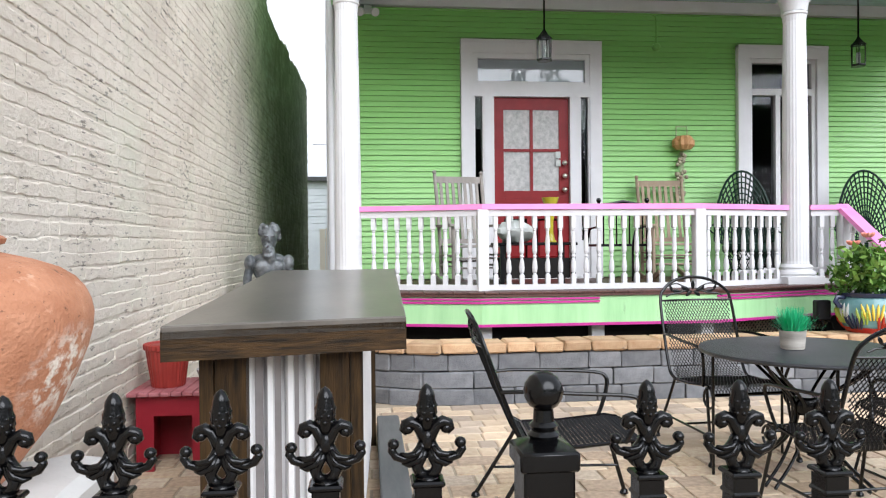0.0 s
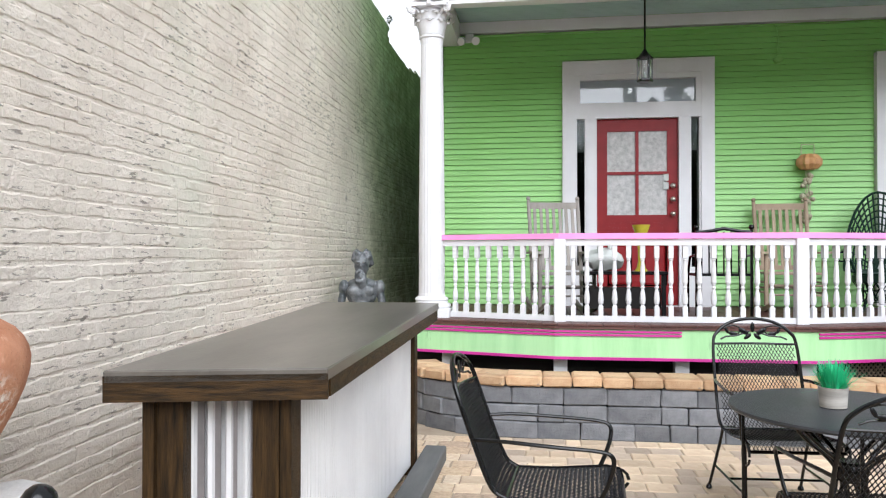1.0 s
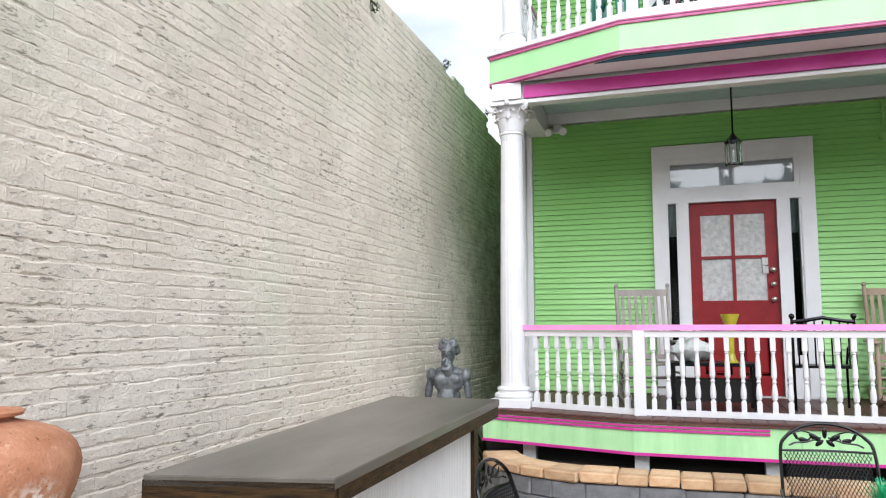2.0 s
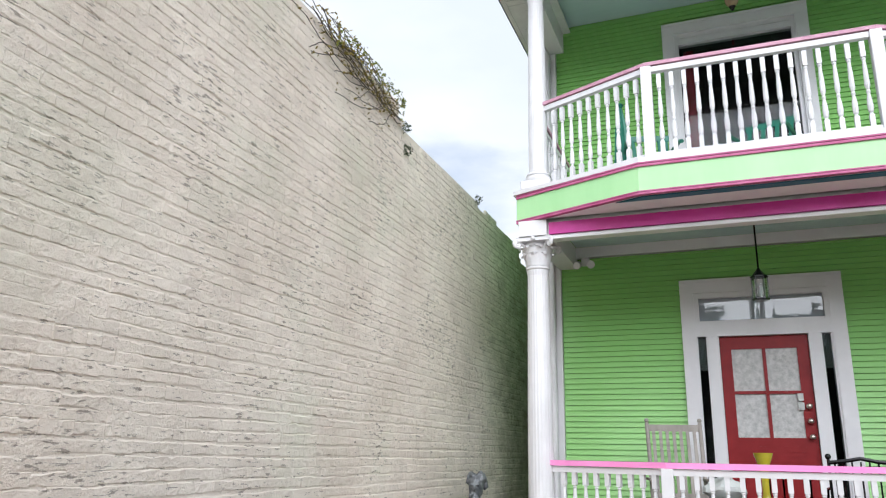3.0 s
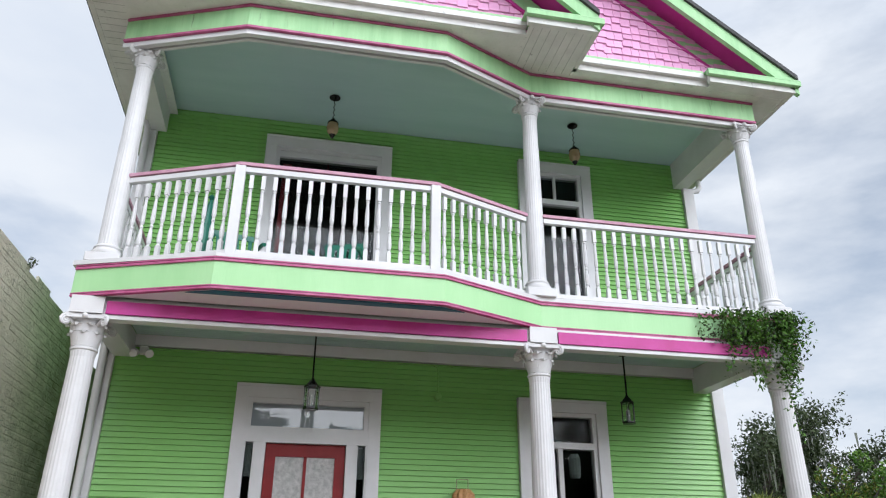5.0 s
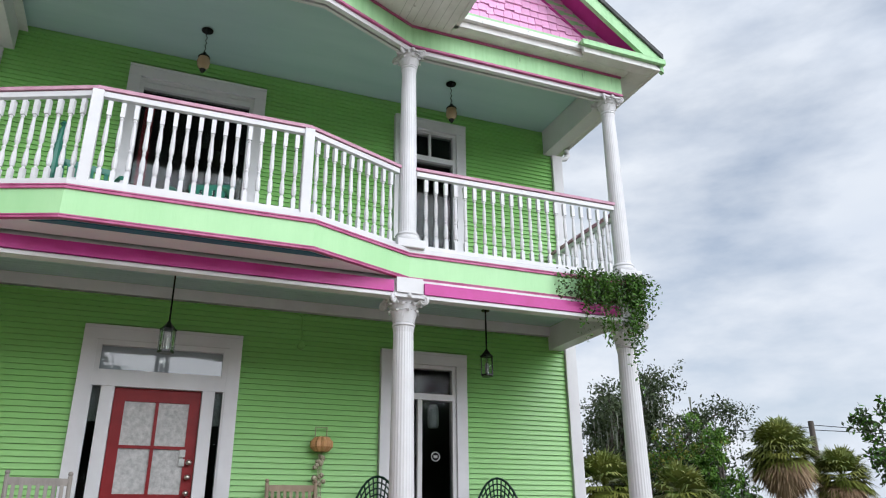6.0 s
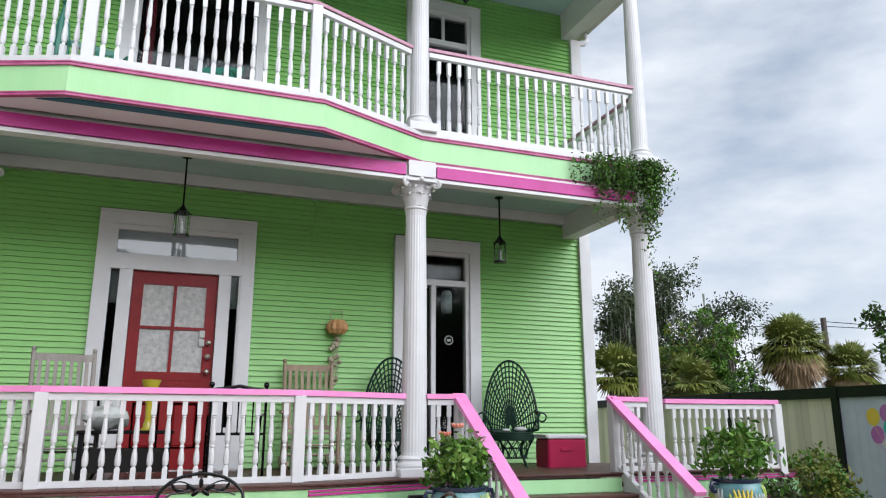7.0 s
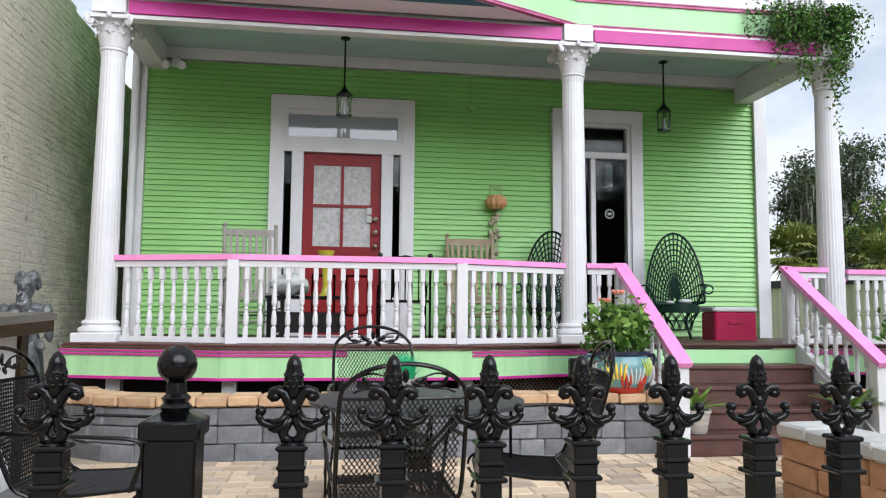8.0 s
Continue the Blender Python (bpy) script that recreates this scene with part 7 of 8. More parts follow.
# hanging fern over the end of the upper deck
fern = thing("trailing_fern", "green fern and vine trailing over the deck corner", "plant", "", (4.93, -1.93, 4.30))
q = np.random.RandomState(31)
c = []
for k in range(64):
    x0 = q.choice((q.uniform(-0.75, 0.5), q.normal(-0.30, 0.14), q.normal(0.32, 0.07)))
    L = q.uniform(0.2, 0.82) * (1.0 if -0.35 < x0 < 0.45 else 0.55)
    sway, dy = q.uniform(-0.18, 0.18), q.uniform(-0.12, 0.10)
    for t in np.linspace(0, 1, int(L * 130)):
        c.append((x0 + sway * t + 0.02 * math.sin(9 * t + k), dy - 0.09 * math.sin(t * 3), 0.12 - L * t * t - 0.05 * t))
for L, x0 in ((1.35, 0.24), (1.0, 0.20), (0.9, 0.30), (0.8, -0.42)):
    for t in np.linspace(0, 1, int(L * 100)):
        c.append((x0 + 0.05 * math.sin(6 * t), -0.10, 0.1 - L * t))
c = np.array(c) + q.normal(size=(len(c), 3)) * 0.035
quads("foliage", leaves(c[[i for i in range(len(c)) if i % 4]], 0.026, q, 0.6), M["leaf"], fern, "drooping fern leaves")
quads("foliage", leaves(c[::4], 0.024, q, 0.6), M["leaf_oak"], fern, "darker drooping leaves")

core = np.array((-0.12, 0.0, -0.10)) + q.normal(size=(700, 3)) * np.array((0.20, 0.05, 0.09))
quads("foliage", leaves(core, 0.030, q, 0.6), M["leaf_oak"], fern, "dark leaves in the thick of the plant")

# creeper on the brick wall's edge
vine = thing("wall_creeper", "thin creeper with brown stems along the wall top", "creeper", "", (WALL_X + 0.02, -3.3, 4.9))
c, c2 = [], []
q = np.random.RandomState(41)
for k in range(38):
    y, z = min(0.55, q.uniform(-0.55, 0.75)), q.uniform(0.14, 0.45)
    ang = q.uniform(math.pi * 0.8, math.pi * 1.2)
    pts = []
    for i in range(int(q.uniform(6, 18))):
        pts.append((0.012 + 0.012 * q.uniform(), y, min(z, wall_top(y - 3.3) - 4.9 + 0.06)))
        y, z = y + 0.09 * math.cos(ang), z + 0.05 * math.sin(ang)
        y = min(y, 0.57)
        ang += q.normal(0, 0.35)
        ang += 0.08 * (math.pi - ang)
    bm = bmesh.new()
    tube(bm, pts, 0.0045, 4)
    part("stem", bm, M["bark"], vine)
    c += [(p[0] + 0.02, p[1] + q.normal(0, 0.03), p[2] + q.normal(0, 0.03)) for p in pts]
for k in range(320):
    y = min(0.55, q.uniform(-0.95, 0.85))
    hi = wall_top(y - 3.3) - 4.9 + 0.05
    c2.append((0.02 + 0.04 * q.uniform(), y, hi - abs(q.normal(0, 0.10))))
quads("foliage", leaves(c, 0.020, q), M["leaf_brown"], vine, "small yellow-brown leaves")
quads("foliage", leaves(c2, 0.020, q), M["leaf_yellow"], vine, "clumped yellow-green leaves")
for y, z in ((-2.62, 5.02), (-2.55, 4.80), (1.9, 5.0), (-0.2, 5.03)):
    w = thing("wall_weed", "small dark weed rooted in the brick wall", "weed", "weeds on the wall", (WALL_X + 0.02, y, z))
    bush(w, (0.02, 0, 0.03), (0.05, 0.06, 0.07), 60, 0.02, "leaf_oak", int(z * 100), "small dark leaves")

# ---- side garden: board fence with a painted panel ----
GX = 10.0
gf = thing("board_fence", "weathered board fence with a black frame", "fence", "", (GX, 0, 0))
BOARD = [mesh_of("board", (lambda b: (box(b, -0.012, 0.012, -0.072, 0.072, 0.02, 1.84), b)[1])(bmesh.new()), M["fence_wood"]) for _ in range(2)]
for z0, z1 in ((1.80, 1.97), (0.02, 0.12)):
    bm = bmesh.new()
    box(bm, -0.06, -0.015, -6.0, 16.0, z0, z1)
    part("frame_rail", bm, M["satin_black"], gf, "black frame rail")
y = -5.95
panel = (-3.2, -0.05)
k = 0
while y < 16.0:
    if not panel[0] < y < panel[1]:
        piece("board", BOARD[k % 2], gf, pose(0.005 * (k % 3), y, 0))
    y += 0.15
    k += 1
for y in (-6.0, -3.25, 0.0, 2.4, 4.8, 7.2, 9.6, 12.0, 14.4):
    bm = bmesh.new()
    box(bm, -0.075, 0.03, y - 0.06, y + 0.06, 0, 1.99)
    part("frame_post", bm, M["satin_black"], gf, "black frame post")
bm = bmesh.new()
box(bm, 0.002, 0.02, panel[0], panel[1], 0.12, 1.80)
mural = part("mural_panel", bm, M["mural"], gf, "lavender painted panel with coloured balloons")
for j in range(21):
    bm = bmesh.new()
    box(bm, -0.02, 0.0, panel[0] + 0.151 * j, panel[0] + 0.147 + 0.151 * j, 0.12, 1.80)
    part("painted_board", bm, M["mural"], mural)
for y, z, mat in ((-0.62, 1.50, "m_yellow"), (-0.85, 1.55, "m_purple"), (-0.88, 1.33, "m_teal"), (-1.05, 1.44, "m_yellow"), (-0.66, 1.24, "m_purple"), (-0.95, 1.12, "m_yellow"), (-1.25, 1.58, "flower"), (-1.2, 1.25, "m_purple")):
    bm = bmesh.new()
    t = bmesh.new()
    lathe(t, [(0.11, 0.0), (0.11, 0.004)], 24)
    join(bm, t, Matrix.Translation((-0.021, y, z)) @ Euler((0, radians(-90), 0)).to_matrix().to_4x4() @ Matrix.Diagonal((1.2, 1, 1, 1)))
    tube(bm, [(-0.023, y, z - 0.12), (-0.023, -0.9, 0.8)], 0.004, 4)
    part("painted_balloon", bm, M[mat], mural, "flat painted balloon")


def shrub(at, r, n, size, mat, mat2, seed, label):
    s = thing("shrub", label, "shrub", "garden shrubs", at)
    stems(s, (0, 0, 0), r[0] * 0.8, r[2] * 1.6, 12, "bark", seed)
    bush(s, (0, 0, r[2] * 0.95), r, n, size, mat, seed, z_lo=-0.85)
    bush(s, (0, 0, r[2] * 1.1), [v * 0.95 for v in r], n // 2, size, mat2, seed + 1, "lighter leaves")
    return s


shrub((7.35, -1.9, 0.38), (0.42, 0.40, 0.36), 1600, 0.034, "leaf_yellow", "leaf", 51, "rounded green garden shrub beside the porch end")
shrub((6.2, -2.45, 0.38), (0.38, 0.3, 0.22), 700, 0.04, "leaf_oak", "leaf", 53, "low dark green shrub below the railing")
shrub((8.4, -1.0, 0.0), (0.7, 0.6, 0.36), 1200, 0.042, "leaf", "leaf_light", 55, "wide green shrub near the board fence")
shrub((3.35, -5.2, 0.30), (0.18, 0.3, 0.12), 260, 0.03, "leaf", "leaf_light", 57, "small green plant behind the low wall")


# ---- trees ----
def tree(name, label, at, h, spread, n, size, mats, seed, trunk_r=0.25, low=0.35, moss=0, mat_moss="moss"):
    q = np.random.RandomState(seed)
    t = thing(name, label, "tree", "", at)
    bm = bmesh.new()
    tube(bm, [(0, 0, 0), (0.1, 0.05, h * low * 0.6), (0.0, 0.1, h * low), (0.1, 0.0, h * 0.7)], [trunk_r * 1.3, trunk_r, trunk_r * 0.8, trunk_r * 0.3], 10)
    part("trunk", bm, M["bark"], t, "", True)
    tips = []
    bm = bmesh.new()
    for k in range(11):
        a = q.uniform(0, math.tau)
        z0 = h * q.uniform(low * 0.8, 0.65)
        r, rise = spread * q.uniform(0.55, 1.0), h * q.uniform(0.1, 0.42)
        p1 = (r * 0.45 * math.cos(a), r * 0.45 * math.sin(a), z0 + rise * 0.6)
        p2 = (r * math.cos(a + 0.2), r * math.sin(a + 0.2), min(h * 0.96, z0 + rise))
        tube(bm, [(0.03, 0.05, z0), p1, p2], [trunk_r * 0.45, trunk_r * 0.25, trunk_r * 0.08], 6)
        tips += [p1, p2, tuple((np.array(p1) + p2) / 2)]
        for j in range(2):
            p3 = (p2[0] + spread * q.uniform(-0.3, 0.3), p2[1] + spread * q.uniform(-0.3, 0.3), min(h * 0.97, p2[2] + h * q.uniform(-0.05, 0.14)))
            tube(bm, [p1, p2, p3], [trunk_r * 0.1, trunk_r * 0.07, trunk_r * 0.03], 5)
            tips.append(p3)
    part("limbs", bm, M["bark"], t, "", True)
    tips = np.array(tips)
    pick = tips[q.randint(len(tips), size=n // 14)]
    clump = pick + q.normal(size=pick.shape) * spread * np.array((0.16, 0.16, 0.11))
    c = np.repeat(clump, 14, axis=0) + q.normal(size=(len(clump) * 14, 3)) * spread * 0.055
    for j, m in enumerate(mats):
        quads("crown", leaves(c[j::len(mats)], size, q), M[m], t, "uneven crown of small leaves")
    if moss:
        vs = []
        for k in range(moss):
            p = tips[q.randint(len(tips))] * np.array((1, 1, 0.9)) + q.normal(size=3) * spread * np.array((0.2, 0.2, 0.06))
            L, w = q.uniform(0.2, 0.8), q.uniform(0.02, 0.05)
            a = q.uniform(0, math.pi)
            s = np.array((math.cos(a), math.sin(a), 0)) * w
            vs.append([p - s, p + s, p + s * 0.3 - (0, 0, L), p - s * 0.3 - (0, 0, L)])
        tagged(quads("moss", vs, M[mat_moss], t, "grey moss hanging from the limbs"), kind="stuff")
    return t


def palm(at, h, r, seed, skirt=True, fans=84, label="fan palm with a skirt of dry fronds"):
    q = np.random.RandomState(seed)
    t = thing("fan_palm", label, "palm tree", "fan palms", at)
    bm = bmesh.new()
    tube(bm, [(0, 0, 0), (0.05, 0, h * 0.5), (0, 0, h - r * 0.6)], [0.26, 0.22, 0.24], 12)
    part("trunk", bm, M["bark"], t, "", True)
    for name, mat, n, e0, e1, lab in (("crown", "palm", fans, 0.0, 1.5, "green fan fronds"), ("dry_skirt", "palm_dry", fans if skirt else 0, -1.45, -0.35, "dry brown hanging fronds"), ("yellow_fronds", "leaf_yellow", fans // 2, -0.6, 0.1, "yellowing fronds")):
        vs = []
        for k in range(n):
            a, e = q.uniform(0, math.tau), q.uniform(e0, e1)
            d = np.array((math.cos(a) * math.cos(e), math.sin(a) * math.cos(e), math.sin(e)))
            s = np.array((-math.sin(a), math.cos(a), 0))
            base = np.array((0, 0, h - r * 0.55))
            hub = base + d * r * q.uniform(0.35, 0.5)
            vs.append([base - s * 0.012, base + s * 0.012, hub + s * 0.012, hub - s * 0.012])
            for j in range(17):
                b = (j - 8) / 8 * 1.35
                v = d * math.cos(b) + s * math.sin(b)
                dr = q.uniform(0.1, 0.4)
                L = r * 0.62 * (1 - 0.28 * abs(b) / 1.35) * q.uniform(0.85, 1.1)
                w = np.cross(v, np.cross(d, s)) * 0.034
                mid = hub + v * L * 0.6
                tip = hub + v * L - np.array((0, 0, L * dr))
                vs.append([hub, mid - w, tip, mid + w])
        if vs:
            quads(name, vs, M[mat], t, lab)
    return t


tree("moss_oak", "tall dark live oak hung with grey moss", (16.8, 15.8, -0.05), 7.4, 2.3, 20000, 0.072, ("leaf_oak",), 61, 0.4, 0.35, 260)
tree("moss_oak", "broad dark live oak hung with grey moss", (19.1, 15.3, -0.05), 6.6, 2.2, 16000, 0.072, ("leaf_oak",), 62, 0.35, 0.35, 200)
tree("garden_tree", "yellow-green broadleaf tree behind the board fence", (17.1, 11.8, -0.05), 4.7, 1.2, 7500, 0.066, ("leaf_yellow", "leaf"), 63, 0.16, 0.2)
tree("garden_tree", "light green broadleaf tree behind the board fence", (17.9, 11.1, -0.05), 5.4, 0.75, 4600, 0.066, ("leaf", "leaf_light"), 64, 0.12, 0.2)
tree("garden_tree", "dense green broadleaf tree behind the board fence", (16.6, 9.6, -0.05), 3.3, 1.1, 6800, 0.066, ("leaf", "leaf_oak"), 65, 0.14, 0.15)
tree("garden_tree", "dark green tree at the edge of the lot", (24.3, 8.5, -0.05), 5.9, 1.7, 5200, 0.11, ("leaf_oak", "leaf"), 66, 0.2, 0.3)
palm((20.0, 10.45, -0.05), 4.75, 1.4, 71)
palm((21.9, 9.9, -0.05), 3.85, 1.15, 72, True, 64)
palm((12.1, 9.3, -0.05), 3.4, 1.1, 73, False, 56, "young green fan palm behind the board fence")
palm((14.4, 8.9, -0.05), 3.1, 1.1, 74, False, 50, "young green fan palm by the fence corner")
tree("hedge_tree", "low green broadleaf growth behind the board fence", (19.5, 12.6, -0.05), 3.2, 2.0, 4200, 0.09, ("leaf_oak", "leaf"), 67, 0.14, 0.12)

pole = thing("utility_pole", "grey wooden utility pole carrying thin wires", "pole", "", (25.5, 14.0, 0))
bm = bmesh.new()
tube(bm, [(0, 0, 0), (0, 0, 5.75)], [0.14, 0.11], 10)
part("pole", bm, M["bark"], pole, "", True)
for dz, end in ((5.6, (36.0, 0.0, 4.4)), (5.4, (36.0, -6.0, 3.8)), (5.5, (-14.0, 14.0, 6.4))):
    bm = bmesh.new()
    a, b = Vector((0, 0, dz)), Vector((end[0] - 25.5, end[1] - 14.0, end[2])) if end[0] > 0 else Vector((-30, 12, 6.0))
    tube(bm, [a.lerp(b, i / 8) - Vector((0, 0, 1.2 * (1 - (2 * i / 8 - 1) ** 2) * 0.4)) for i in range(9)], 0.015, 4)
    part("wire", bm, M["satin_black"], pole, "thin black overhead wire")

# unseen trees behind the camera, mirrored in the window glass and added to block low sky
for x, y, h, sd in ((-22, -30, 10.0, 80), (-13, -28, 9.0, 81), (-4.5, -30, 10.0, 82), (4.5, -28, 9.0, 83), (13, -30, 10.0, 84), (22, -27, 9.5, 85), (31, -22, 10.0, 86)):
    tree("street_tree", "leafy street tree across the road", (x, y, -0.05), h, 4.6, 5200, 0.36, ("leaf_oak", "leaf"), sd, 0.3, 0.06)

# ---- behind the alley ----
shed = thing("white_shed", "plain white outbuilding at the end of the alley", "shed", "", (-2.0, 15.0, 0))
bm = bmesh.new()
box(bm, -3.5, 2.5, 0, 4, 0, 3.35)
part("wall", bm, M["far_white"], shed)
for k in range(14):
    bm = bmesh.new()
    box(bm, -3.5, 2.5, -0.02, -0.001, 0.2 + k * 0.225, 0.395 + k * 0.225)
    part("board", bm, M["far_white"], shed)
bm = bmesh.new()
box(bm, -3.7, 2.7, -0.25, 4.2, 3.352, 3.48)
part("roof", bm, M["asphalt"], shed)
af = thing("alley_fence", "weathered board fence across the end of the alley", "fence", "", (-3.3, 11.5, 0))
for k in range(14):
    bm = bmesh.new()
    box(bm, k * 0.16, k * 0.16 + 0.145, -0.012, 0.012, 0.02, 1.75 + 0.02 * (k % 3))
    part("board", bm, M["fence_wood"], af)
for z in (0.4, 1.4):
    bm = bmesh.new()
    box(bm, 0, 2.2, 0.013, 0.06, z, z + 0.09)
    part("rail", bm, M["fence_wood"], af)

# ---- clapboards of the front wall ----
def board_mesh(L, h=0.0635):
    bm = bmesh.new()
    v = [bm.verts.new(c) for x in (0, L) for c in ((x, 0.028, 0.0), (x, -0.008, 0.0), (x, 0.012, h), (x, 0.028, h))]
    for f in ((0, 1, 2, 3), (7, 6, 5, 4), (0, 4, 5, 1), (1, 5, 6, 2), (2, 6, 7, 3), (3, 7, 4, 0)):
        bm.faces.new([v[i] for i in f])
    return mesh_of("clapboard", bm, M["siding"])


cache = {}
for z_lo, z_hi, holes in ((0.90, 4.16, (DOOR, WIN)), (4.50, 7.56, (UDOOR, UWIN))):
    z = z_lo
    while z < z_hi - 0.02:
        xs = [X0 + 0.142]
        for h in holes:
            if z + 0.0648 > h[2] and z < h[3] + 0.012:
                xs += [h[0] - 0.002, h[1] + 0.002]
        xs.append(X1 - 0.142)
        for a, b in zip(xs[::2], xs[1::2]):
            key = (round(b - a, 3), round(min(0.0635, z_hi - z), 4))
            if key not in cache:
                cache[key] = board_mesh(*key)
            piece("clapboard", cache[key], wall_front, pose(a, 0, z))
        z += 0.0648

# ---- porch floor boards ----
fb = []
x = -2.42
k = 0
while x < 6.88:
    front = -1.99 if x < -2.3 or x > 2.4 else -2.41 if -1.0 <= x <= 1.15 else -1.99 - 0.42 * ((x + 2.44) / 1.44 if x < -1.0 else (2.42 - x) / 1.25)
    back = 0.025 if x < 5.5 else -0.12
    bm = bmesh.new()
    soft_box(bm, 0, 0.127, front - 0.02, back, 0.869, 0.887, 0.004)
    piece("floor_board", mesh_of("floor_board", bm, M["deck"]), porch_floor, pose(x, 0, 0))
    x += 0.131
    k += 1

# ---- shingles of the gables ----
SH = []
for k in range(4):
    bm = bmesh.new()
    w = 0.105 + 0.012 * k
    v = [bm.verts.new(c) for c in ((-w / 2, -0.002, 0.17), (w / 2, -0.002, 0.17), (w / 2, -0.030, 0.0), (-w / 2, -0.030, 0.0), (w / 2, 0.0, 0.0), (-w / 2, 0.0, 0.0))]
    for f in ((0, 3, 2, 1), (3, 5, 4, 2), (0, 5, 3), (1, 2, 4)):
        bm.faces.new([v[i] for i in f])
    SH.append((w, mesh_of("shingle", bm, M["shingle"])))
gables = [o for o in scene.objects if o.name.startswith("gable_wall")]
for (x0, x1, y, xc, sl), g in zip(GABLES, gables):
    mid = (x0 + x1) / 2
    zmax = 7.66 + min(1.65, (x1 - x0) / 2 * sl - 0.1)
    z, row = 7.66, 0
    while z < zmax:
        half = (x1 - x0) / 2 - (z - 7.66) / sl - 0.04
        x = max(mid - half, 1.8 if y > -2 else -9.0) + rng.uniform(0, 0.05)
        while x < mid + half:
            w, me = rng.choice(SH)
            if y < -2 and z > 8.1:
                break
            piece("shingle", me, g, pose(x + w / 2, y - 0.001, z + rng.choice((0, 0, 0.022, -0.018)) - (0.0 if row else -0.02)))
            x += w + 0.006
        z += 0.125
        row += 1


# ---- patio pavers ----
def paver_mesh(w, d, mat):
    bm = bmesh.new()
    b = 0.008
    v = [bm.verts.new(c) for c in ((0, 0, -0.03), (w, 0, -0.03), (w, d, -0.03), (0, d, -0.03), (0, 0, -0.006), (w, 0, -0.006), (w, d, -0.006), (0, d, -0.006), (b, b, 0), (w - b, b, 0), (w - b, d - b, 0), (b, d - b, 0))]
    for f in ((0, 1, 5, 4), (1, 2, 6, 5), (2, 3, 7, 6), (3, 0, 4, 7), (4, 5, 9, 8), (5, 6, 10, 9), (6, 7, 11, 10), (7, 4, 8, 11), (8, 9, 10, 11)):
        bm.faces.new([v[i] for i in f])
    return mesh_of("paver", bm, mat)


PAV = {(w, d): [paver_mesh(w - 0.006, d - 0.006, M[m]) for m in ("paver", "paver", "paver_grey")] for w in (0.12, 0.18, 0.24) for d in (0.18,)}
spare_v, spare_f = [], []
y = -7.74
while y < -2.92:
    x = -3.36 + rng.uniform(0, 0.1)
    while x < 4.4:
        w = rng.choice((0.12, 0.18, 0.18, 0.24, 0.24))
        if x > 2.60 and y < -4.40 or x > 2.75 and y > -3.22:
            x += w
            continue
        z = 0.0 + rng.uniform(-0.002, 0.002)
        if -1.75 < x < 2.2 and -4.45 < y:
            piece("paver", rng.choice(PAV[(w, 0.18)]), patio, pose(x, y, z))
        else:
            n = len(spare_v)
            a, b, d = 0.003, w - 0.003, 0.174
            spare_v += [(x + a, y, z - 0.03), (x + b, y, z - 0.03), (x + b, y + d, z - 0.03), (x + a, y + d, z - 0.03),
                        (x + a + 0.007, y + 0.007, z), (x + b - 0.007, y + 0.007, z), (x + b - 0.007, y + d - 0.007, z), (x + a + 0.007, y + d - 0.007, z)]
            spare_f += [tuple(n + i for i in f) for f in ((0, 1, 5, 4), (1, 2, 6, 5), (2, 3, 7, 6), (3, 0, 4, 7), (4, 5, 6, 7))]
        x += w
    y += 0.18


def island_coat(name, cols, rough, scale, bump):
    """Colour that changes from piece to piece of a joined mesh."""
    m, nt, b = nodes_of(name)
    geo = nt.nodes.new("ShaderNodeNewGeometry")
    r = nt.nodes.new("ShaderNodeValToRGB")
    while len(r.color_ramp.elements) < len(cols):
        r.color_ramp.elements.new(0.5)
    for i, c_ in enumerate(cols):
        r.color_ramp.elements[i].position, r.color_ramp.elements[i].color = i / (len(cols) - 1), (*c_, 1)
    n = nt.nodes.new("ShaderNodeTexNoise")
    n.inputs["Scale"].default_value, n.inputs["Detail"].default_value = scale, 8
    nt.links.new(geo.outputs["Position"], n.inputs["Vector"])
    mx = nt.nodes.new("ShaderNodeMixRGB")
    mx.blend_type = "OVERLAY"
    mx.inputs["Fac"].default_value = 0.5
    nt.links.new(geo.outputs["Random Per Island"], r.inputs["Fac"])
    nt.links.new(r.outputs["Color"], mx.inputs["Color1"])
    nt.links.new(n.outputs["Fac"], mx.inputs["Color2"])
    nt.links.new(mx.outputs["Color"], b.inputs["Base Color"])
    bp = nt.nodes.new("ShaderNodeBump")
    bp.inputs["Strength"].default_value, bp.inputs["Distance"].default_value = bump, 0.01
    nt.links.new(n.outputs["Fac"], bp.inputs["Height"])
    nt.links.new(bp.outputs["Normal"], b.inputs["Normal"])
    b.inputs["Roughness"].default_value = rough
    return m


me = bpy.data.meshes.new("pavers")
me.from_pydata(spare_v, [], spare_f)
me.materials.append(island_coat("mixed_pavers", ((0.44, 0.33, 0.24), (0.60, 0.45, 0.30), (0.68, 0.55, 0.40), (0.52, 0.42, 0.32)), 0.85, 30, 0.4))
ob = new("pavers", me)
ob.parent = patio
tagged(ob, "further tan and brown patio pavers", kind="stuff")


# ---- bricks of the tall wall ----
CO, BL_ = 0.0765, 0.205


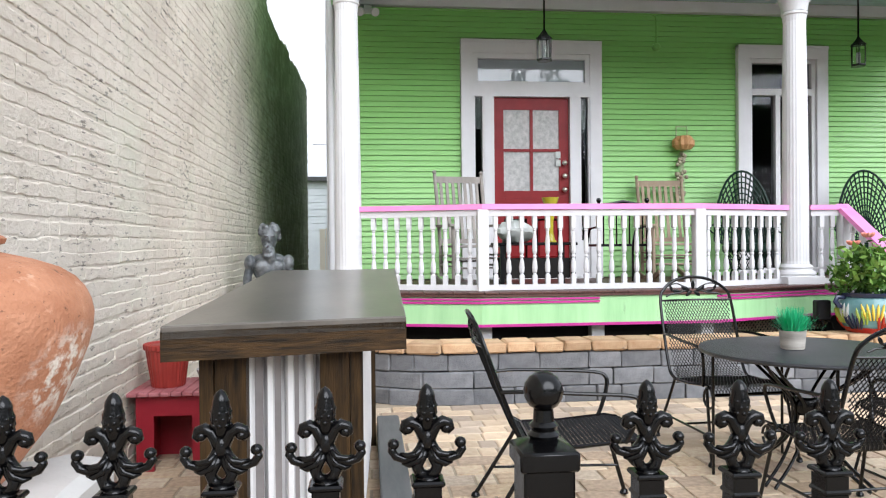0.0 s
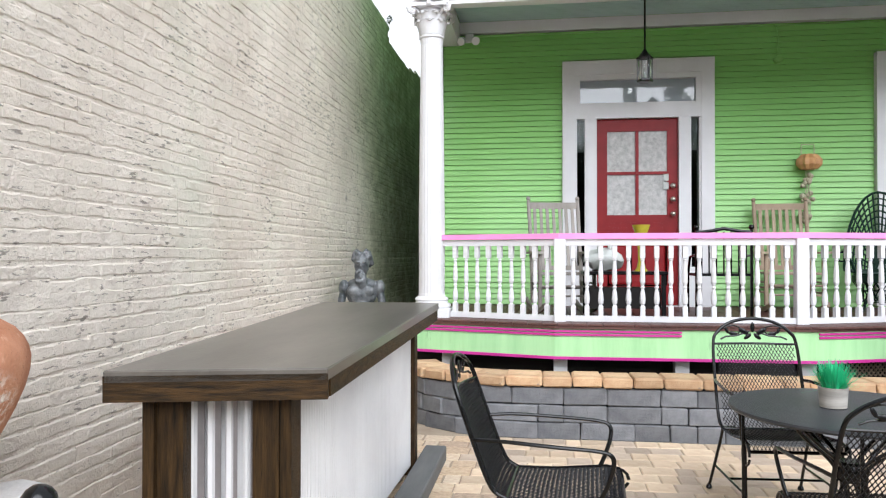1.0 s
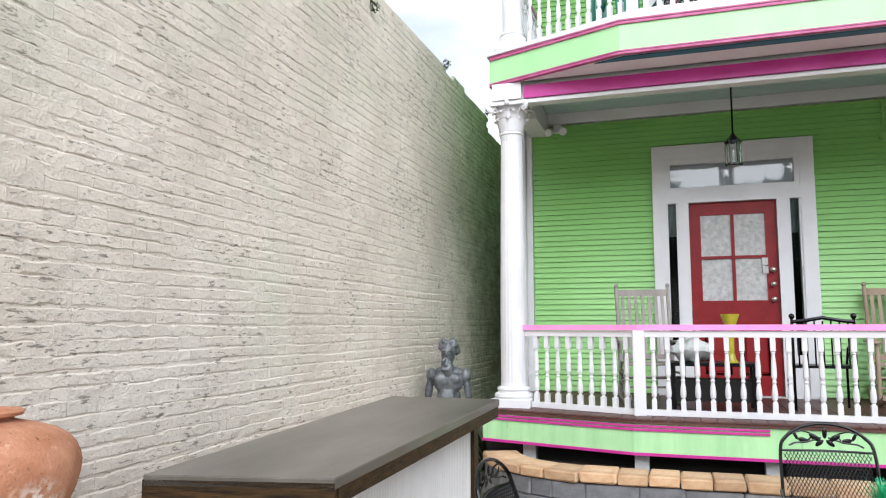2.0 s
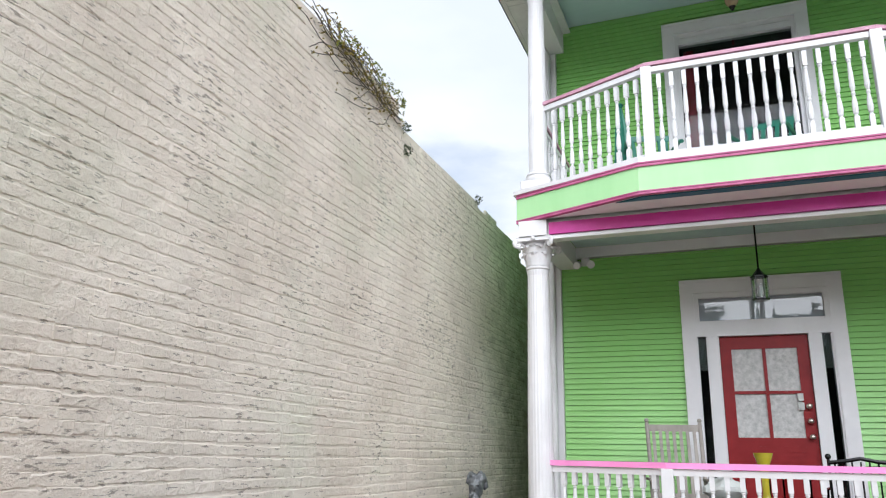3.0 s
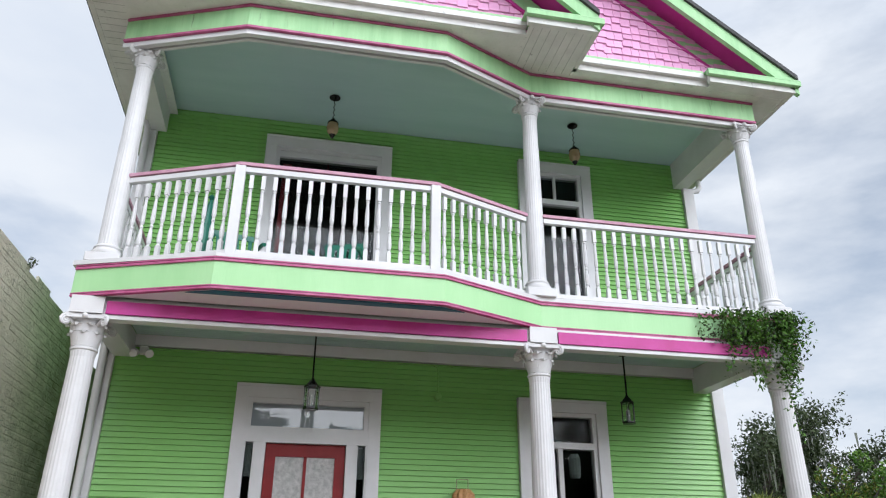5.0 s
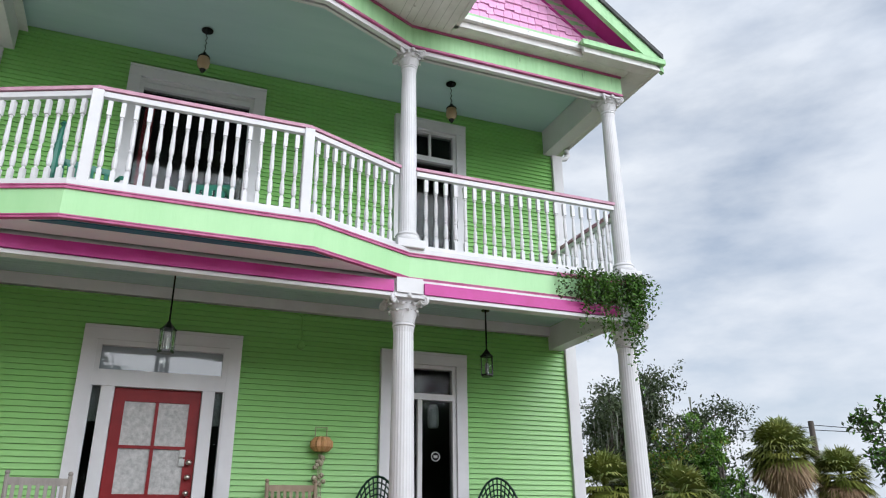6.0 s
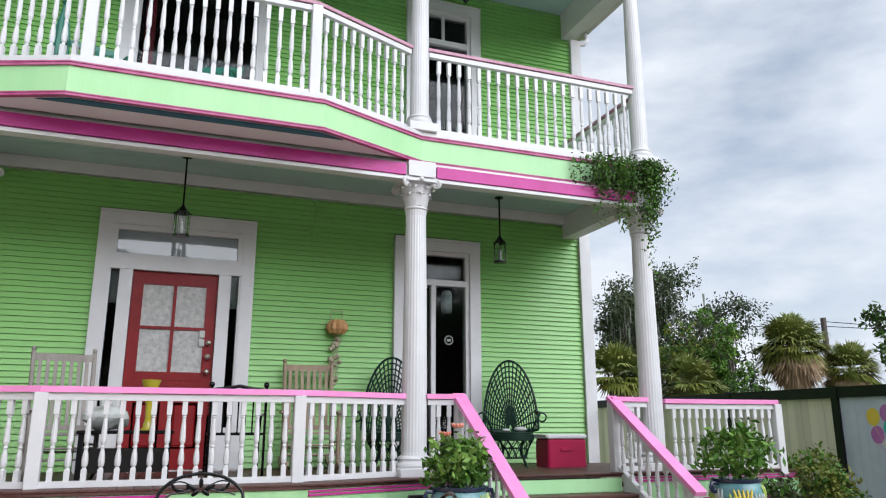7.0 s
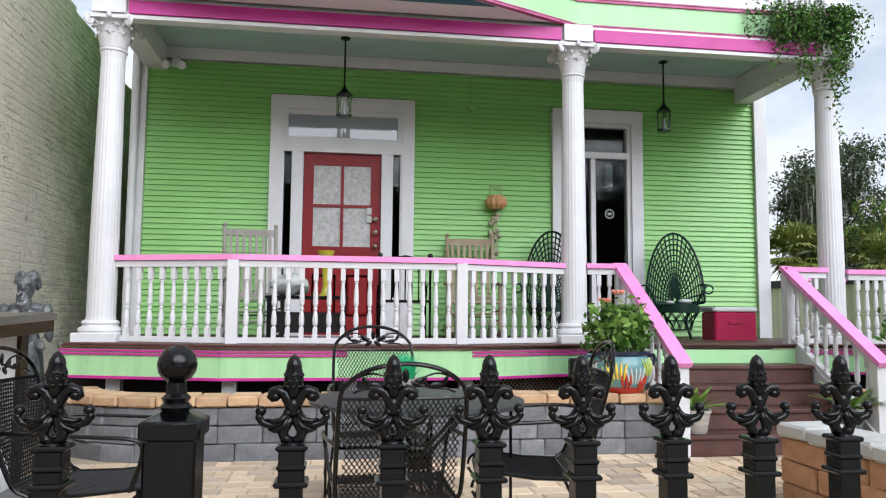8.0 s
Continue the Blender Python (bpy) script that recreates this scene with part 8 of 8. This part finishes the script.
def brick_shape(y, z, w, h, q):
    """A worn brick: wavy upper and lower edges, which meet the next course in places, and a slightly uneven face."""
    n = 4
    p = q.uniform(-0.001, 0.002) + (0.004 if q.random() < 0.04 else 0.0)
    fill = 0.006 if q.random() < 0.30 else 0.0
    w += 0.006 if q.random() < 0.75 else 0.0
    vs_ = []
    for i in range(n + 1):
        yy = y + w * i / n
        lo = z + 0.0055 * noise.noise((yy * 9.0, z * 31.0, 3.1)) + q.uniform(-0.0025, 0.0025) - fill
        hi = z + h + 0.0065 * noise.noise((yy * 9.0, z * 31.0, 9.7)) + q.uniform(-0.003, 0.003) + fill
        f = p + 0.004 * noise.noise((yy * 5.0, z * 8.0, 5.0))
        g = q.uniform(0.002, 0.011)
        vs_ += [(WALL_X - 0.03, yy, lo), (WALL_X - 0.0035, yy, lo), (WALL_X + f, yy, lo + g), (WALL_X + f + 0.0015, yy, hi - g), (WALL_X - 0.0035, yy, hi), (WALL_X - 0.03, yy, hi)]
    return vs_


BF_ = [(6 * i + k, 6 * i + 6 + k, 6 * i + 7 + k, 6 * i + 1 + k) for i in range(4) for k in range(5)] + [(0, 1, 2, 3, 4, 5), (29, 28, 27, 26, 25, 24)]
qb = random.Random(99)
vs, fs = [], []
row, z = 0, 0.0
while z < 6.0:
    head = row % 6 == 5
    L = BL_ / 2 if head else BL_
    y = -9.2 - (row % 2) * BL_ / 2
    sag = 0.006 * math.sin(row * 1.7)
    while y < 9.0:
        if z + CO < wall_top(y + L / 2):
            c = brick_shape(y + 0.001, z + 0.005 + sag + 0.005 * math.sin(y * 2.3 + row), L - 0.002, CO - 0.011, qb)
            if -5.6 < y < -2.9 and 0.95 < z < 2.40:
                me = bpy.data.meshes.new("brick")
                me.from_pydata(c, [], BF_)
                me.materials.append(M["brick"])
                piece("brick", me, brick_wall)
            else:
                n = len(vs)
                vs += c
                fs += [tuple(n + i for i in f) for f in BF_]
        y += L
    z += CO
    row += 1
me = bpy.data.meshes.new("bricks")
me.from_pydata(vs, [], fs)
me.materials.append(M["brick"])
ob = new("bricks", me)
ob.parent = brick_wall
tagged(ob, "rough bricks under worn off-white paint", kind="stuff")
